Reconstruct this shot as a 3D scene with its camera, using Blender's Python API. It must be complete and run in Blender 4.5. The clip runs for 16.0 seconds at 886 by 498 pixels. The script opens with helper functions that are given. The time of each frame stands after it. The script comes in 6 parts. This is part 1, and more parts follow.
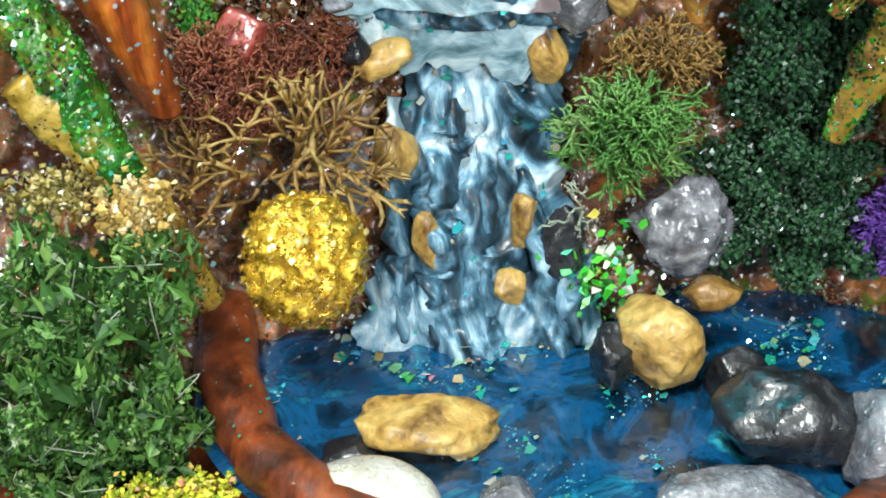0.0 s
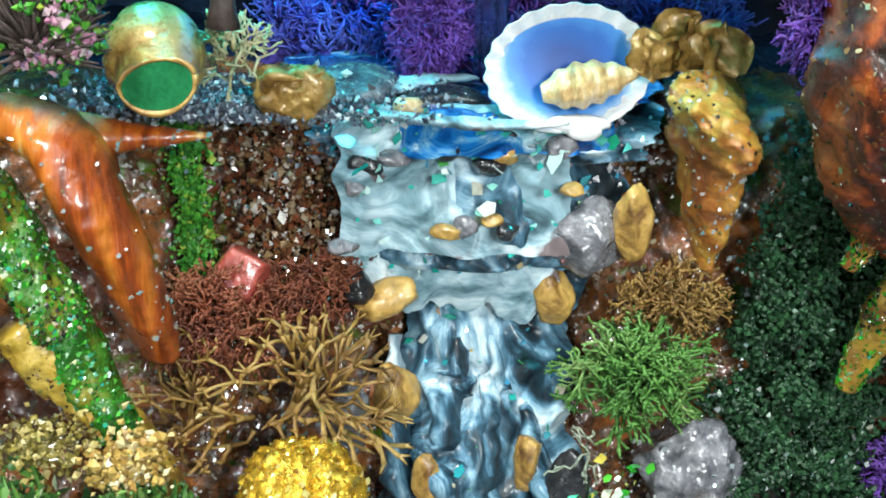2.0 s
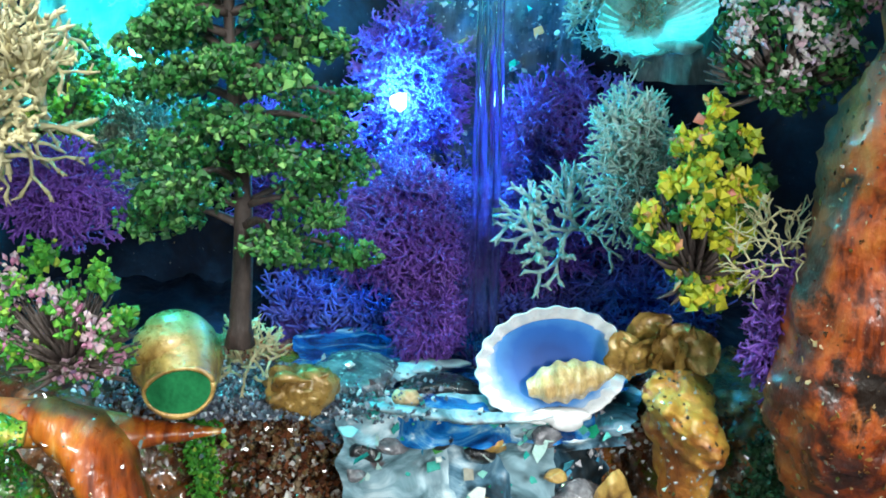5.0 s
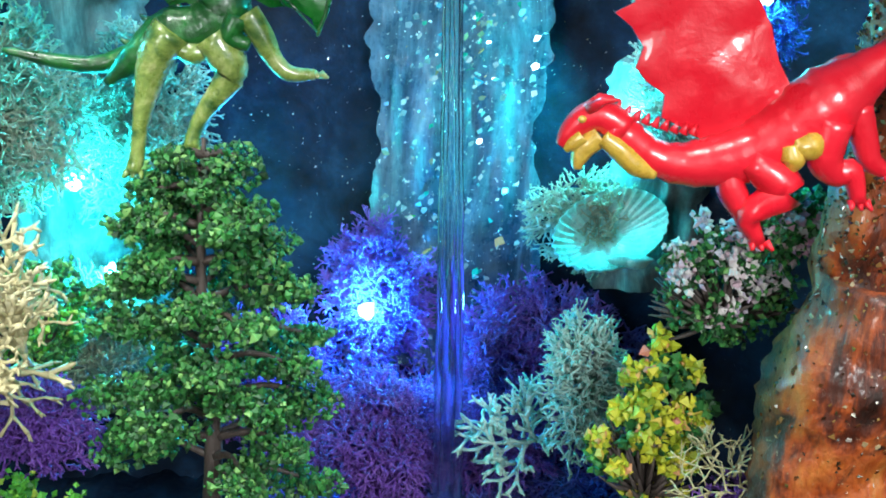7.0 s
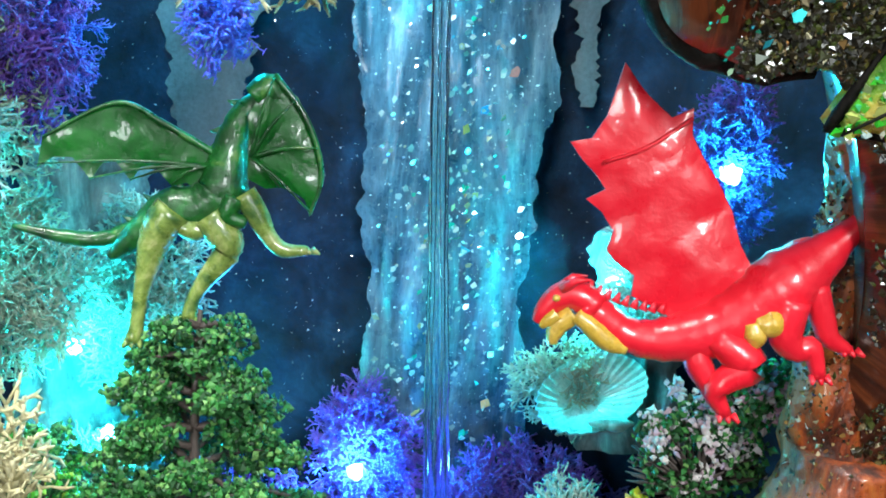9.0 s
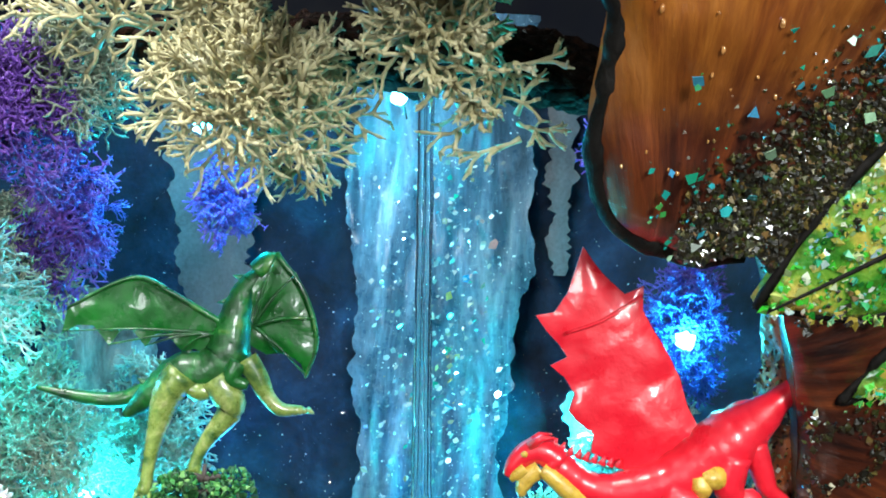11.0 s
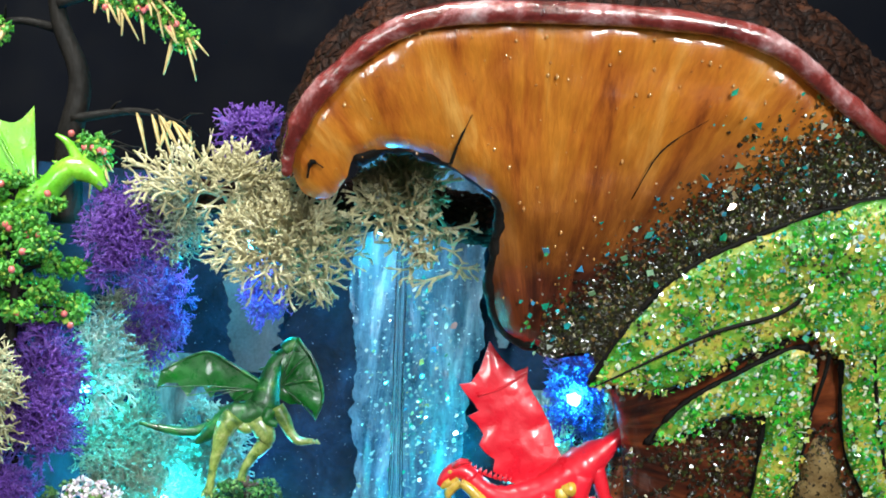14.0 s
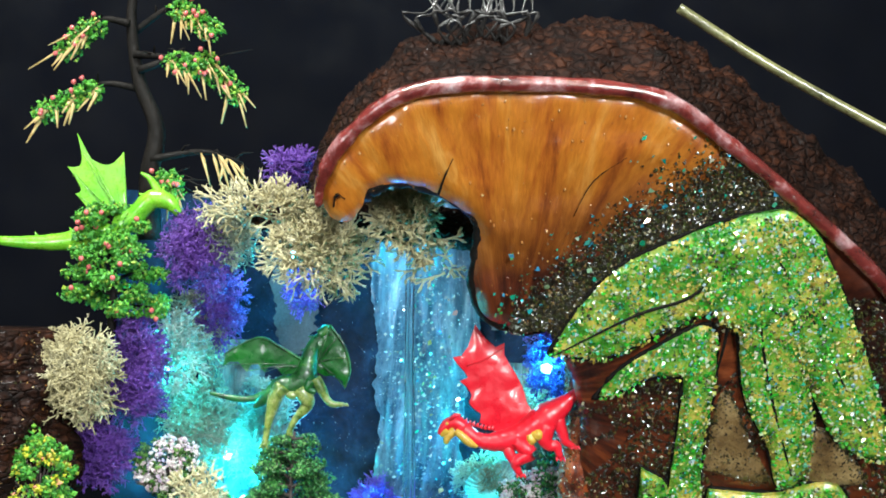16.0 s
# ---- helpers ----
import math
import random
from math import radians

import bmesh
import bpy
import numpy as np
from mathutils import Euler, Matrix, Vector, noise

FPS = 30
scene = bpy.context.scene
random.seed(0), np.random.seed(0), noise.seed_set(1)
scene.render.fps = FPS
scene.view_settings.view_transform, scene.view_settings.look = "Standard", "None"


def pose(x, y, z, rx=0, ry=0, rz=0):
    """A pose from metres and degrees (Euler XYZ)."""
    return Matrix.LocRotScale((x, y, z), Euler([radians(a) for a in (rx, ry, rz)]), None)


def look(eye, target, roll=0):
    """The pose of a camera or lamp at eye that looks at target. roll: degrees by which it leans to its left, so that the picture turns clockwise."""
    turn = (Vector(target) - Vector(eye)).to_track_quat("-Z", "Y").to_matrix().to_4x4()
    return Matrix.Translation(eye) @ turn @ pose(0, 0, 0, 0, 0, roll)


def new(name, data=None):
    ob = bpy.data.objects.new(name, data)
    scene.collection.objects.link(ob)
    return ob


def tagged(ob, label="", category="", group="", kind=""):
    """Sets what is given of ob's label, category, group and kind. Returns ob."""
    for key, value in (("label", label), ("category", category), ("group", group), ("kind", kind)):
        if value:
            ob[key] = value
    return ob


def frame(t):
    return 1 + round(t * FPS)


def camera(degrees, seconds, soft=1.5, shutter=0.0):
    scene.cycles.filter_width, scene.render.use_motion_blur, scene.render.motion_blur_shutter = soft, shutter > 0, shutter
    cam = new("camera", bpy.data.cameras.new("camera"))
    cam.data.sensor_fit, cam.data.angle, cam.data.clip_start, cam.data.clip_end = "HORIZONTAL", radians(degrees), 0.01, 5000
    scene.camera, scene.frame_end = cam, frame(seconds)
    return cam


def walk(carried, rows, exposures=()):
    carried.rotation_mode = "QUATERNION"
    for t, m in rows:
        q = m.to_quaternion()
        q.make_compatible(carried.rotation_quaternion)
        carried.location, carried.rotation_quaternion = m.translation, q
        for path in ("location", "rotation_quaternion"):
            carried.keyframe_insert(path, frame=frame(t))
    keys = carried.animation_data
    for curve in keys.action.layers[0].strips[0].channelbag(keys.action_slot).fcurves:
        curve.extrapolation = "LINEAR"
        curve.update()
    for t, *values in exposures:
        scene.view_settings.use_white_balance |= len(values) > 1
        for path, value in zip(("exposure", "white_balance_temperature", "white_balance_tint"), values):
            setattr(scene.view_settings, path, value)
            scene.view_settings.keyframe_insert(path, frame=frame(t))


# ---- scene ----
cam = camera(38.8, 16.0, soft=1.8)
METRES, EYE, TILT, LEAN, TURN = 0.6, 0.27, -32.0, 0.0, 0.0
ROWS = [
    (0.0, 0.0, 0.0, 0.0, 0.0, 0.0, -0.0),
    (0.5, 0.0025, 0.0206, 0.0036, -0.93, -0.03, -0.15),
    (1.0, -0.0152, 0.0283, 0.0107, -1.52, 2.38, -0.52),
    (1.5, -0.0256, 0.0242, 0.033, -2.24, 4.44, -0.12),
    (2.0, -0.0236, 0.0155, 0.0456, -2.05, 6.85, -0.69),
    (2.5, -0.0235, 0.0121, 0.0588, -2.73, 8.28, -0.3),
    (3.0, -0.0256, 0.0048, 0.0656, -2.5, 9.03, -0.59),
    (5.5, -0.0227, -0.064, 0.1197, -2.11, 14.64, -1.06),
    (6.0, -0.0178, -0.0742, 0.1329, -2.65, 15.88, -0.83),
    (6.5, -0.0223, -0.0874, 0.1443, -2.63, 17.26, -0.77),
    (7.0, -0.0142, -0.0984, 0.1505, -2.59, 18.48, -0.57),
    (7.5, -0.014, -0.1074, 0.1559, -2.61, 19.48, -0.53),
    (8.0, -0.0158, -0.1199, 0.1543, -2.6, 21.46, -0.83),
    (8.5, -0.0124, -0.1279, 0.1523, -2.34, 23.95, -1.01),
    (9.0, -0.0098, -0.1293, 0.1513, -2.8, 25.05, -0.74),
    (9.5, -0.0066, -0.1403, 0.153, -3.11, 26.95, -0.55),
    (10.0, -0.0085, -0.1488, 0.1464, -3.38, 28.89, -0.65),
    (12.5, 0.0052, -0.2884, 0.0924, -2.67, 34.46, -0.95),
    (13.0, 0.0191, -0.3284, 0.0728, -2.49, 34.82, -1.3),
    (13.5, 0.0088, -0.419, 0.0225, -1.88, 33.82, -1.69),
    (14.0, 0.0281, -0.5013, -0.013, -2.46, 33.41, -2.18),
    (14.5, 0.0376, -0.5994, -0.0689, -2.58, 32.95, -1.66),
    (15.0, 0.033, -0.6701, -0.1176, -1.73, 32.99, -1.71),
    (15.5, 0.0518, -0.7228, -0.1321, -0.89, 33.2, -1.26),
    (16.0, 0.0581, -0.75, -0.1544, -0.5, 32.78, -1.86),
]
walk(cam, [(t, pose(0, 0, EYE, TILT, LEAN, TURN) @ pose(METRES * x, METRES * y, METRES * z, 90 + pitch, roll, yaw)) for t, x, y, z, yaw, pitch, roll in ROWS],
     [(0.0, 0.22), (1.0, 0.36), (2.5, 0.12), (5.5, 0.0), (9.0, 0.06), (12.5, 0.25), (14.0, 0.15), (16.0, 0.15)])

# ---- world and lights ----
world = bpy.data.worlds.new("room_dark")
scene.world = world
world.use_nodes = True
world.node_tree.nodes["Background"].inputs[0].default_value = (0.05, 0.055, 0.065, 1)
world.node_tree.nodes["Background"].inputs[1].default_value = 0.3
CM = 0.01


def lamp(name, kind, at, target, watts, colour, size=0.1, size_y=0.0):
    data = bpy.data.lights.new(name, kind)
    data.energy, data.color = watts, colour
    if kind == "AREA":
        data.shape, data.size, data.size_y = "RECTANGLE", size, size_y or size
    else:
        data.shadow_soft_size = size
    ob = new(name, data)
    ob.matrix_world = look([v * CM for v in at], [v * CM for v in target])
    return ob


lamp("ceiling_lamp", "AREA", (-35, -30, 165), (0, 34, 22), 45.0, (0.95, 1.0, 0.96), 0.6, 0.2)
# two soft fill lamps added on the camera side; the room has no window
lamp("front_fill", "AREA", (55, -130, 95), (2, 34, 25), 33.0, (0.92, 1.0, 1.0), 0.4, 0.5)
lamp("second_front_fill", "AREA", (-85, -125, 50), (2, 34, 25), 11.0, (0.92, 1.0, 1.0), 0.3, 0.4)
CYAN, BLUE, AZURE = (0.012, 0.85, 0.95), (0.02, 0.42, 1.0), (0.0, 0.68, 1.0)
LEDS = [((-1.7, 42.6, 25.2), BLUE, 0.85), ((-11.2, 40.2, 30.0), CYAN, 0.7), ((-9.9, 39.6, 27.2), CYAN, 0.5),
        ((7.4, 43.0, 32.3), CYAN, 0.7), ((9.4, 35.4, 36.8), CYAN, 0.32), ((-14.4, 35.2, 36.1), CYAN, 0.5),
        ((9.4, 42.4, 33.5), CYAN, 0.3), ((-7.0, 37.0, 43.4), AZURE, 0.6), ((-0.4, 36.5, 44.6), AZURE, 0.5)]


# ---- materials ----


def nodes_of(name):
    m = bpy.data.materials.new(name)
    m.use_nodes = True
    t = m.node_tree
    return m, t, t.nodes["Principled BSDF"]


def rgb(c):
    return (*c, 1)


def ramp(t, fac, stops, interp="LINEAR"):
    r = t.nodes.new("ShaderNodeValToRGB")
    r.color_ramp.interpolation = interp
    el = r.color_ramp.elements
    el[0].position, el[0].color = stops[0][0], rgb(stops[0][1])
    el[1].position, el[1].color = stops[-1][0], rgb(stops[-1][1])
    for p, c in stops[1:-1]:
        e = el.new(p)
        e.color = rgb(c)
    t.links.new(fac, r.inputs[0])
    return r.outputs[0]


def noise_tex(t, scale, stretch=(1, 1, 1), detail=6, rough=0.6, distort=0.0):
    """Noise with its scale in features per centimetre."""
    co = t.nodes.new("ShaderNodeTexCoord")
    mp = t.nodes.new("ShaderNodeMapping")
    mp.inputs["Scale"].default_value = [100 * s for s in stretch]
    t.links.new(co.outputs["Object"], mp.inputs[0])
    n = t.nodes.new("ShaderNodeTexNoise")
    n.inputs["Scale"].default_value = scale
    n.inputs["Detail"].default_value = detail
    n.inputs["Roughness"].default_value = rough
    n.inputs["Distortion"].default_value = distort
    t.links.new(mp.outputs[0], n.inputs["Vector"])
    return n.outputs[0]


def mix(t, fac, a, b, mode="MIX"):
    m = t.nodes.new("ShaderNodeMix")
    m.data_type, m.blend_type = "RGBA", mode
    for sock, v in ((m.inputs[0], fac), (m.inputs[6], a), (m.inputs[7], b)):
        if isinstance(v, (int, float)):
            sock.default_value = v
        elif isinstance(v, tuple):
            sock.default_value = rgb(v)
        else:
            t.links.new(v, sock)
    return m.outputs[2]


def surface(name, stops, scale=0.6, stretch=(1, 1, 1), rough=0.35, coat=0.0, metal=0.0, bump=0.3, fine=6.0, speck=None,
            speck_at=0.62, speck_scale=5.0, distort=0.4, layer=None, sss=0.0, detail=8, spec=0.5, vary=0.55, coat_rough=0.06):
    """Broad colour from stops, a second, finer scale of variation, specks of another colour, relief."""
    m, t, p = nodes_of(name)
    big = noise_tex(t, scale, stretch, detail, 0.62, distort)
    col = ramp(t, big, stops)
    small = noise_tex(t, fine, stretch, 4, 0.6)
    col = mix(t, vary, col, ramp(t, small, [(0.3, (0.45, 0.45, 0.45)), (0.7, (1.0, 1.0, 1.0))]), "MULTIPLY")
    if layer:
        lc, ls, lp = layer
        col = mix(t, ramp(t, noise_tex(t, ls, (1, 1, 1), 6, 0.65, 0.6), [(lp, (0, 0, 0)), (lp + 0.06, (1, 1, 1))]), col, lc)
    if speck:
        col = mix(t, ramp(t, noise_tex(t, speck_scale, (1, 1, 1), 3, 0.6), [(speck_at, (0, 0, 0)), (speck_at + 0.04, (1, 1, 1))]), col, speck)
    t.links.new(col, p.inputs["Base Color"])
    p.inputs["Metallic"].default_value = metal
    p.inputs["Specular IOR Level"].default_value = spec
    p.inputs["Coat Weight"].default_value = coat
    p.inputs["Coat Roughness"].default_value = coat_rough
    t.links.new(ramp(t, noise_tex(t, fine * 0.5), [(0.3, (rough * 0.6,) * 3), (0.7, (min(1, rough * 1.5),) * 3)]), p.inputs["Roughness"])
    if bump:
        b = t.nodes.new("ShaderNodeBump")
        b.inputs["Strength"].default_value = bump
        b.inputs["Distance"].default_value = 0.0015
        t.links.new(mix(t, 0.4, big, small), b.inputs["Height"])
        t.links.new(b.outputs[0], p.inputs["Normal"])
        if coat:
            b2 = t.nodes.new("ShaderNodeBump")
            b2.inputs["Strength"].default_value = bump * 0.7
            b2.inputs["Distance"].default_value = 0.0012
            t.links.new(noise_tex(t, 1.6, (1, 1, 1), 3, 0.5), b2.inputs["Height"])
            t.links.new(b2.outputs[0], p.inputs["Coat Normal"])
    if sss:
        p.inputs["Subsurface Weight"].default_value = sss
        p.inputs["Subsurface Radius"].default_value = (0.004, 0.004, 0.004)
    return m


def flecks(name, stops, rough=0.5, metal=0.0, coat=0.0, transmit=0.0, interp="LINEAR"):
    """Every island takes its own colour from the stops."""
    m, t, p = nodes_of(name)
    g = t.nodes.new("ShaderNodeNewGeometry")
    col = ramp(t, g.outputs["Random Per Island"], stops, interp)
    col = mix(t, 0.5, col, ramp(t, noise_tex(t, 7.0, (1, 1, 1), 3), [(0.3, (0.5, 0.5, 0.5)), (0.7, (1, 1, 1))]), "MULTIPLY")
    t.links.new(col, p.inputs["Base Color"])
    p.inputs["Roughness"].default_value, p.inputs["Metallic"].default_value = rough, metal
    p.inputs["Coat Weight"].default_value = coat
    p.inputs["Transmission Weight"].default_value = transmit
    return m


def glow(name, colour, strength):
    m, t, p = nodes_of(name)
    p.inputs["Emission Color"].default_value = rgb(colour)
    p.inputs["Emission Strength"].default_value = strength
    p.inputs["Base Color"].default_value = rgb(colour)
    return m


def glass(name, tint, rough=0.03, alpha=1.0, ior=1.4):
    m, t, p = nodes_of(name)
    p.inputs["Base Color"].default_value = rgb(tint)
    p.inputs["Transmission Weight"].default_value = 1.0
    p.inputs["Roughness"].default_value = rough
    p.inputs["IOR"].default_value = ior
    b = t.nodes.new("ShaderNodeBump")
    b.inputs["Strength"].default_value = 0.25
    b.inputs["Distance"].default_value = 0.001
    t.links.new(noise_tex(t, 1.2, (1, 1, 0.3), 3), b.inputs["Height"])
    t.links.new(b.outputs[0], p.inputs["Normal"])
    return m


BLACK = surface("black_cloth", [(0.3, (0.0021, 0.0026, 0.0046)), (0.7, (0.003, 0.0036, 0.0062))], 0.05, rough=0.95, bump=0.0, fine=0.4, spec=0.05)
PAINT = surface("wall_paint", [(0.3, (0.2, 0.19, 0.18)), (0.7, (0.25, 0.24, 0.23))], 0.03, rough=0.8, bump=0.05)
WATER = surface("blue_resin", [(0.36, (0.001, 0.008, 0.016)), (0.45, (0.002, 0.026, 0.06)), (0.52, (0.003, 0.07, 0.18)), (0.57, (0.003, 0.04, 0.1)), (0.63, (0.008, 0.15, 0.26)), (0.7, (0.05, 0.4, 0.45))], 0.3,
                rough=0.1, coat=1.0, bump=0.5, fine=1.5, distort=1.2, vary=0.35)
CASCADE = surface("cascade_resin", [(0.36, (0.006, 0.014, 0.02)), (0.44, (0.02, 0.055, 0.085)), (0.5, (0.07, 0.17, 0.25)), (0.56, (0.2, 0.34, 0.43)), (0.63, (0.45, 0.57, 0.63)), (0.72, (0.8, 0.85, 0.87))],
                  0.36, (1.0, 1, 0.55), rough=0.45, coat=0.2, coat_rough=0.15, bump=0.1, fine=1.3, distort=1.8, detail=6, spec=0.35, layer=((0.012, 0.1, 0.13), 0.45, 0.62), vary=0.5)
FOAM = surface("milky_resin", [(0.34, (0.04, 0.08, 0.1)), (0.43, (0.12, 0.22, 0.26)), (0.5, (0.24, 0.37, 0.43)), (0.58, (0.44, 0.57, 0.62)), (0.68, (0.76, 0.82, 0.84))], 0.28, (0.8, 1, 1.5), rough=0.5, coat=0.12, coat_rough=0.2, bump=0.08, fine=1.2, distort=1.8, detail=5, spec=0.3,
               layer=((0.05, 0.2, 0.22), 0.35, 0.6), speck=(0.13, 0.1, 0.105), speck_at=0.62, speck_scale=0.5, vary=0.3)
UPPERWATER = surface("bright_blue_resin", [(0.34, (0.002, 0.012, 0.05)), (0.44, (0.003, 0.055, 0.22)), (0.52, (0.008, 0.13, 0.38)), (0.58, (0.1, 0.28, 0.45)), (0.65, (0.5, 0.62, 0.7))], 0.4, (1, 1.6, 1),
                     rough=0.12, coat=0.8, bump=0.25, fine=1.8, distort=1.6, vary=0.35)
SLATE = surface("dark_slate", [(0.35, (0.006, 0.007, 0.009)), (0.52, (0.014, 0.015, 0.018)), (0.64, (0.06, 0.06, 0.065)), (0.75, (0.2, 0.2, 0.2))], 0.4, rough=0.3, coat=0.4, bump=0.9, fine=4, distort=1.0)
GREYROCK = surface("sparkling_grey_rock", [(0.3, (0.04, 0.04, 0.05)), (0.5, (0.17, 0.17, 0.19)), (0.72, (0.42, 0.42, 0.45))], 1.2, rough=0.22, coat=0.7, bump=1.0, fine=7, speck=(0.7, 0.7, 0.73), speck_at=0.655, speck_scale=3.5)
OCHRE = surface("ochre_stone", [(0.34, (0.13, 0.06, 0.015)), (0.46, (0.42, 0.25, 0.06)), (0.58, (0.56, 0.37, 0.11)), (0.7, (0.68, 0.52, 0.24))], 0.8, rough=0.4, coat=0.3, bump=1.0, fine=4, layer=((0.07, 0.06, 0.015), 0.9, 0.62), vary=0.7)
CREAM = surface("cream_pebble", [(0.3, (0.42, 0.38, 0.3)), (0.5, (0.62, 0.6, 0.54)), (0.7, (0.75, 0.73, 0.68))], 0.6, rough=0.3, coat=0.6, bump=0.5, layer=((0.3, 0.27, 0.06), 0.7, 0.57))
GOLD = surface("gold_leaf", [(0.3, (0.3, 0.15, 0.01)), (0.5, (0.75, 0.47, 0.04)), (0.7, (0.95, 0.72, 0.12))], 2.2, rough=0.28, metal=0.75, coat=0.6, bump=1.0, fine=7)
GOLDPAINT = surface("gold_paint", [(0.32, (0.12, 0.055, 0.012)), (0.5, (0.4, 0.24, 0.06)), (0.68, (0.62, 0.43, 0.16))], 0.9, rough=0.3, metal=0.2, coat=0.5, bump=0.6)
CLIFF = surface("rusty_mossy_cliff", [(0.28, (0.015, 0.008, 0.005)), (0.4, (0.14, 0.035, 0.012)), (0.48, (0.08, 0.05, 0.03)), (0.56, (0.34, 0.11, 0.025)), (0.66, (0.14, 0.1, 0.06)), (0.78, (0.45, 0.36, 0.26))], 0.45,
                rough=0.25, coat=0.9, bump=1.0, fine=5, speck=(0.6, 0.58, 0.55), speck_at=0.66, layer=((0.06, 0.12, 0.008), 0.4, 0.57))
ORANGEWOOD = surface("orange_varnished_driftwood", [(0.34, (0.07, 0.012, 0.003)), (0.44, (0.3, 0.055, 0.008)), (0.53, (0.46, 0.12, 0.014)), (0.64, (0.52, 0.19, 0.025)), (0.72, (0.7, 0.45, 0.17))], 0.28, (3.2, 1, 0.4),
                     rough=0.32, coat=0.5, coat_rough=0.12, bump=0.4, fine=4, distort=0.8)
REDWOOD = surface("red_brown_varnished_wood", [(0.34, (0.01, 0.004, 0.002)), (0.46, (0.06, 0.014, 0.005)), (0.56, (0.2, 0.04, 0.01)), (0.7, (0.34, 0.09, 0.02))], 0.3, (1.5, 1, 0.6),
                  rough=0.4, coat=0.35, coat_rough=0.15, bump=0.5, fine=4, distort=0.6, speck=(0.5, 0.4, 0.3), speck_at=0.72)
REDORANGE = surface("red_orange_varnished_wood", [(0.34, (0.02, 0.006, 0.003)), (0.44, (0.1, 0.018, 0.006)), (0.52, (0.34, 0.06, 0.01)), (0.63, (0.46, 0.12, 0.02)), (0.74, (0.5, 0.22, 0.06))], 0.3, (1.3, 1, 0.7),
                    rough=0.45, coat=0.3, coat_rough=0.1, bump=1.0, fine=5, distort=2.0, layer=((0.014, 0.007, 0.004), 0.3, 0.545), speck=(0.3, 0.2, 0.12), speck_at=0.68)
OCHREWOOD = surface("ochre_crusted_wood", [(0.34, (0.14, 0.03, 0.01)), (0.44, (0.34, 0.12, 0.02)), (0.53, (0.5, 0.3, 0.05)), (0.66, (0.6, 0.42, 0.12))], 0.35, rough=0.4, coat=0.4, bump=0.8, fine=6, distort=0.8, layer=((0.16, 0.035, 0.012), 0.35, 0.6))
DARKBARK = surface("dark_varnished_bark", [(0.3, (0.005, 0.0025, 0.0018)), (0.5, (0.021, 0.007, 0.0035)), (0.7, (0.06, 0.018, 0.007))], 0.5, (1, 1, 1.4), rough=0.65, coat=0.04, bump=1.0, fine=5, spec=0.12)


def cracked(m, scale, stretch, depth=0.004):
    """Cuts a surface material into small plates with dark cracks between them."""
    t = m.node_tree
    p = t.nodes["Principled BSDF"]
    co, mp = t.nodes.new("ShaderNodeTexCoord"), t.nodes.new("ShaderNodeMapping")
    mp.inputs["Scale"].default_value = [100 * k for k in stretch]
    t.links.new(co.outputs["Object"], mp.inputs[0])
    wob = mix(t, 0.5, mp.outputs[0], noise_tex(t, 1.2, stretch, 4), "ADD")
    v = t.nodes.new("ShaderNodeTexVoronoi")
    v.feature = "DISTANCE_TO_EDGE"
    v.inputs["Scale"].default_value = scale
    t.links.new(wob, v.inputs["Vector"])
    gap = ramp(t, v.outputs["Distance"], [(0.0, (0.35, 0.33, 0.32)), (0.22, (1, 1, 1))])
    t.links.new(mix(t, 1.0, p.inputs["Base Color"].links[0].from_socket, gap, "MULTIPLY"), p.inputs["Base Color"])
    b = t.nodes.new("ShaderNodeBump")
    b.inputs["Strength"].default_value, b.inputs["Distance"].default_value = 0.9, depth
    t.links.new(gap, b.inputs["Height"])
    t.links.new(p.inputs["Normal"].links[0].from_socket, b.inputs["Normal"])
    t.links.new(b.outputs[0], p.inputs["Normal"])


cracked(DARKBARK, 1.5, (1, 0.7, 1.6), 0.002)
GLITTERMOSS = surface("green_glitter_paste", [(0.28, (0.05, 0.08, 0.008)), (0.42, (0.04, 0.24, 0.02)), (0.52, (0.2, 0.38, 0.04)), (0.62, (0.6, 0.48, 0.08)), (0.76, (0.75, 0.64, 0.22))], 0.7,
                      rough=0.25, coat=0.5, vary=0.35, bump=1.0, fine=6, speck=(0.05, 0.5, 0.35), speck_at=0.62, speck_scale=4)
DEEPMOSS = surface("deep_green_glitter_paste", [(0.3, (0.006, 0.03, 0.003)), (0.45, (0.01, 0.11, 0.008)), (0.56, (0.05, 0.17, 0.012)), (0.7, (0.34, 0.22, 0.03))], 0.5, rough=0.3, coat=0.6, bump=1.0, fine=6)
YELLOWMOSS = surface("yellow_glitter_paste", [(0.28, (0.07, 0.025, 0.006)), (0.42, (0.2, 0.1, 0.012)), (0.55, (0.38, 0.25, 0.03)), (0.72, (0.55, 0.4, 0.09))], 0.5, rough=0.35, coat=0.7, bump=0.8, fine=5, speck=(0.1, 0.06, 0.02), speck_at=0.64)
BACK = surface("navy_glitter_wall", [(0.32, (0.002, 0.004, 0.008)), (0.52, (0.004, 0.014, 0.036)), (0.72, (0.012, 0.042, 0.095))], 0.4, rough=0.6, coat=0.0, spec=0.12, bump=0.35, fine=5,
               speck=(0.25, 0.35, 0.45), speck_at=0.71, speck_scale=6)
HAZE = surface("grey_resin_smear", [(0.3, (0.05, 0.06, 0.075)), (0.7, (0.12, 0.135, 0.155))], 0.3, rough=0.6, coat=0.0, bump=0.3, spec=0.1)
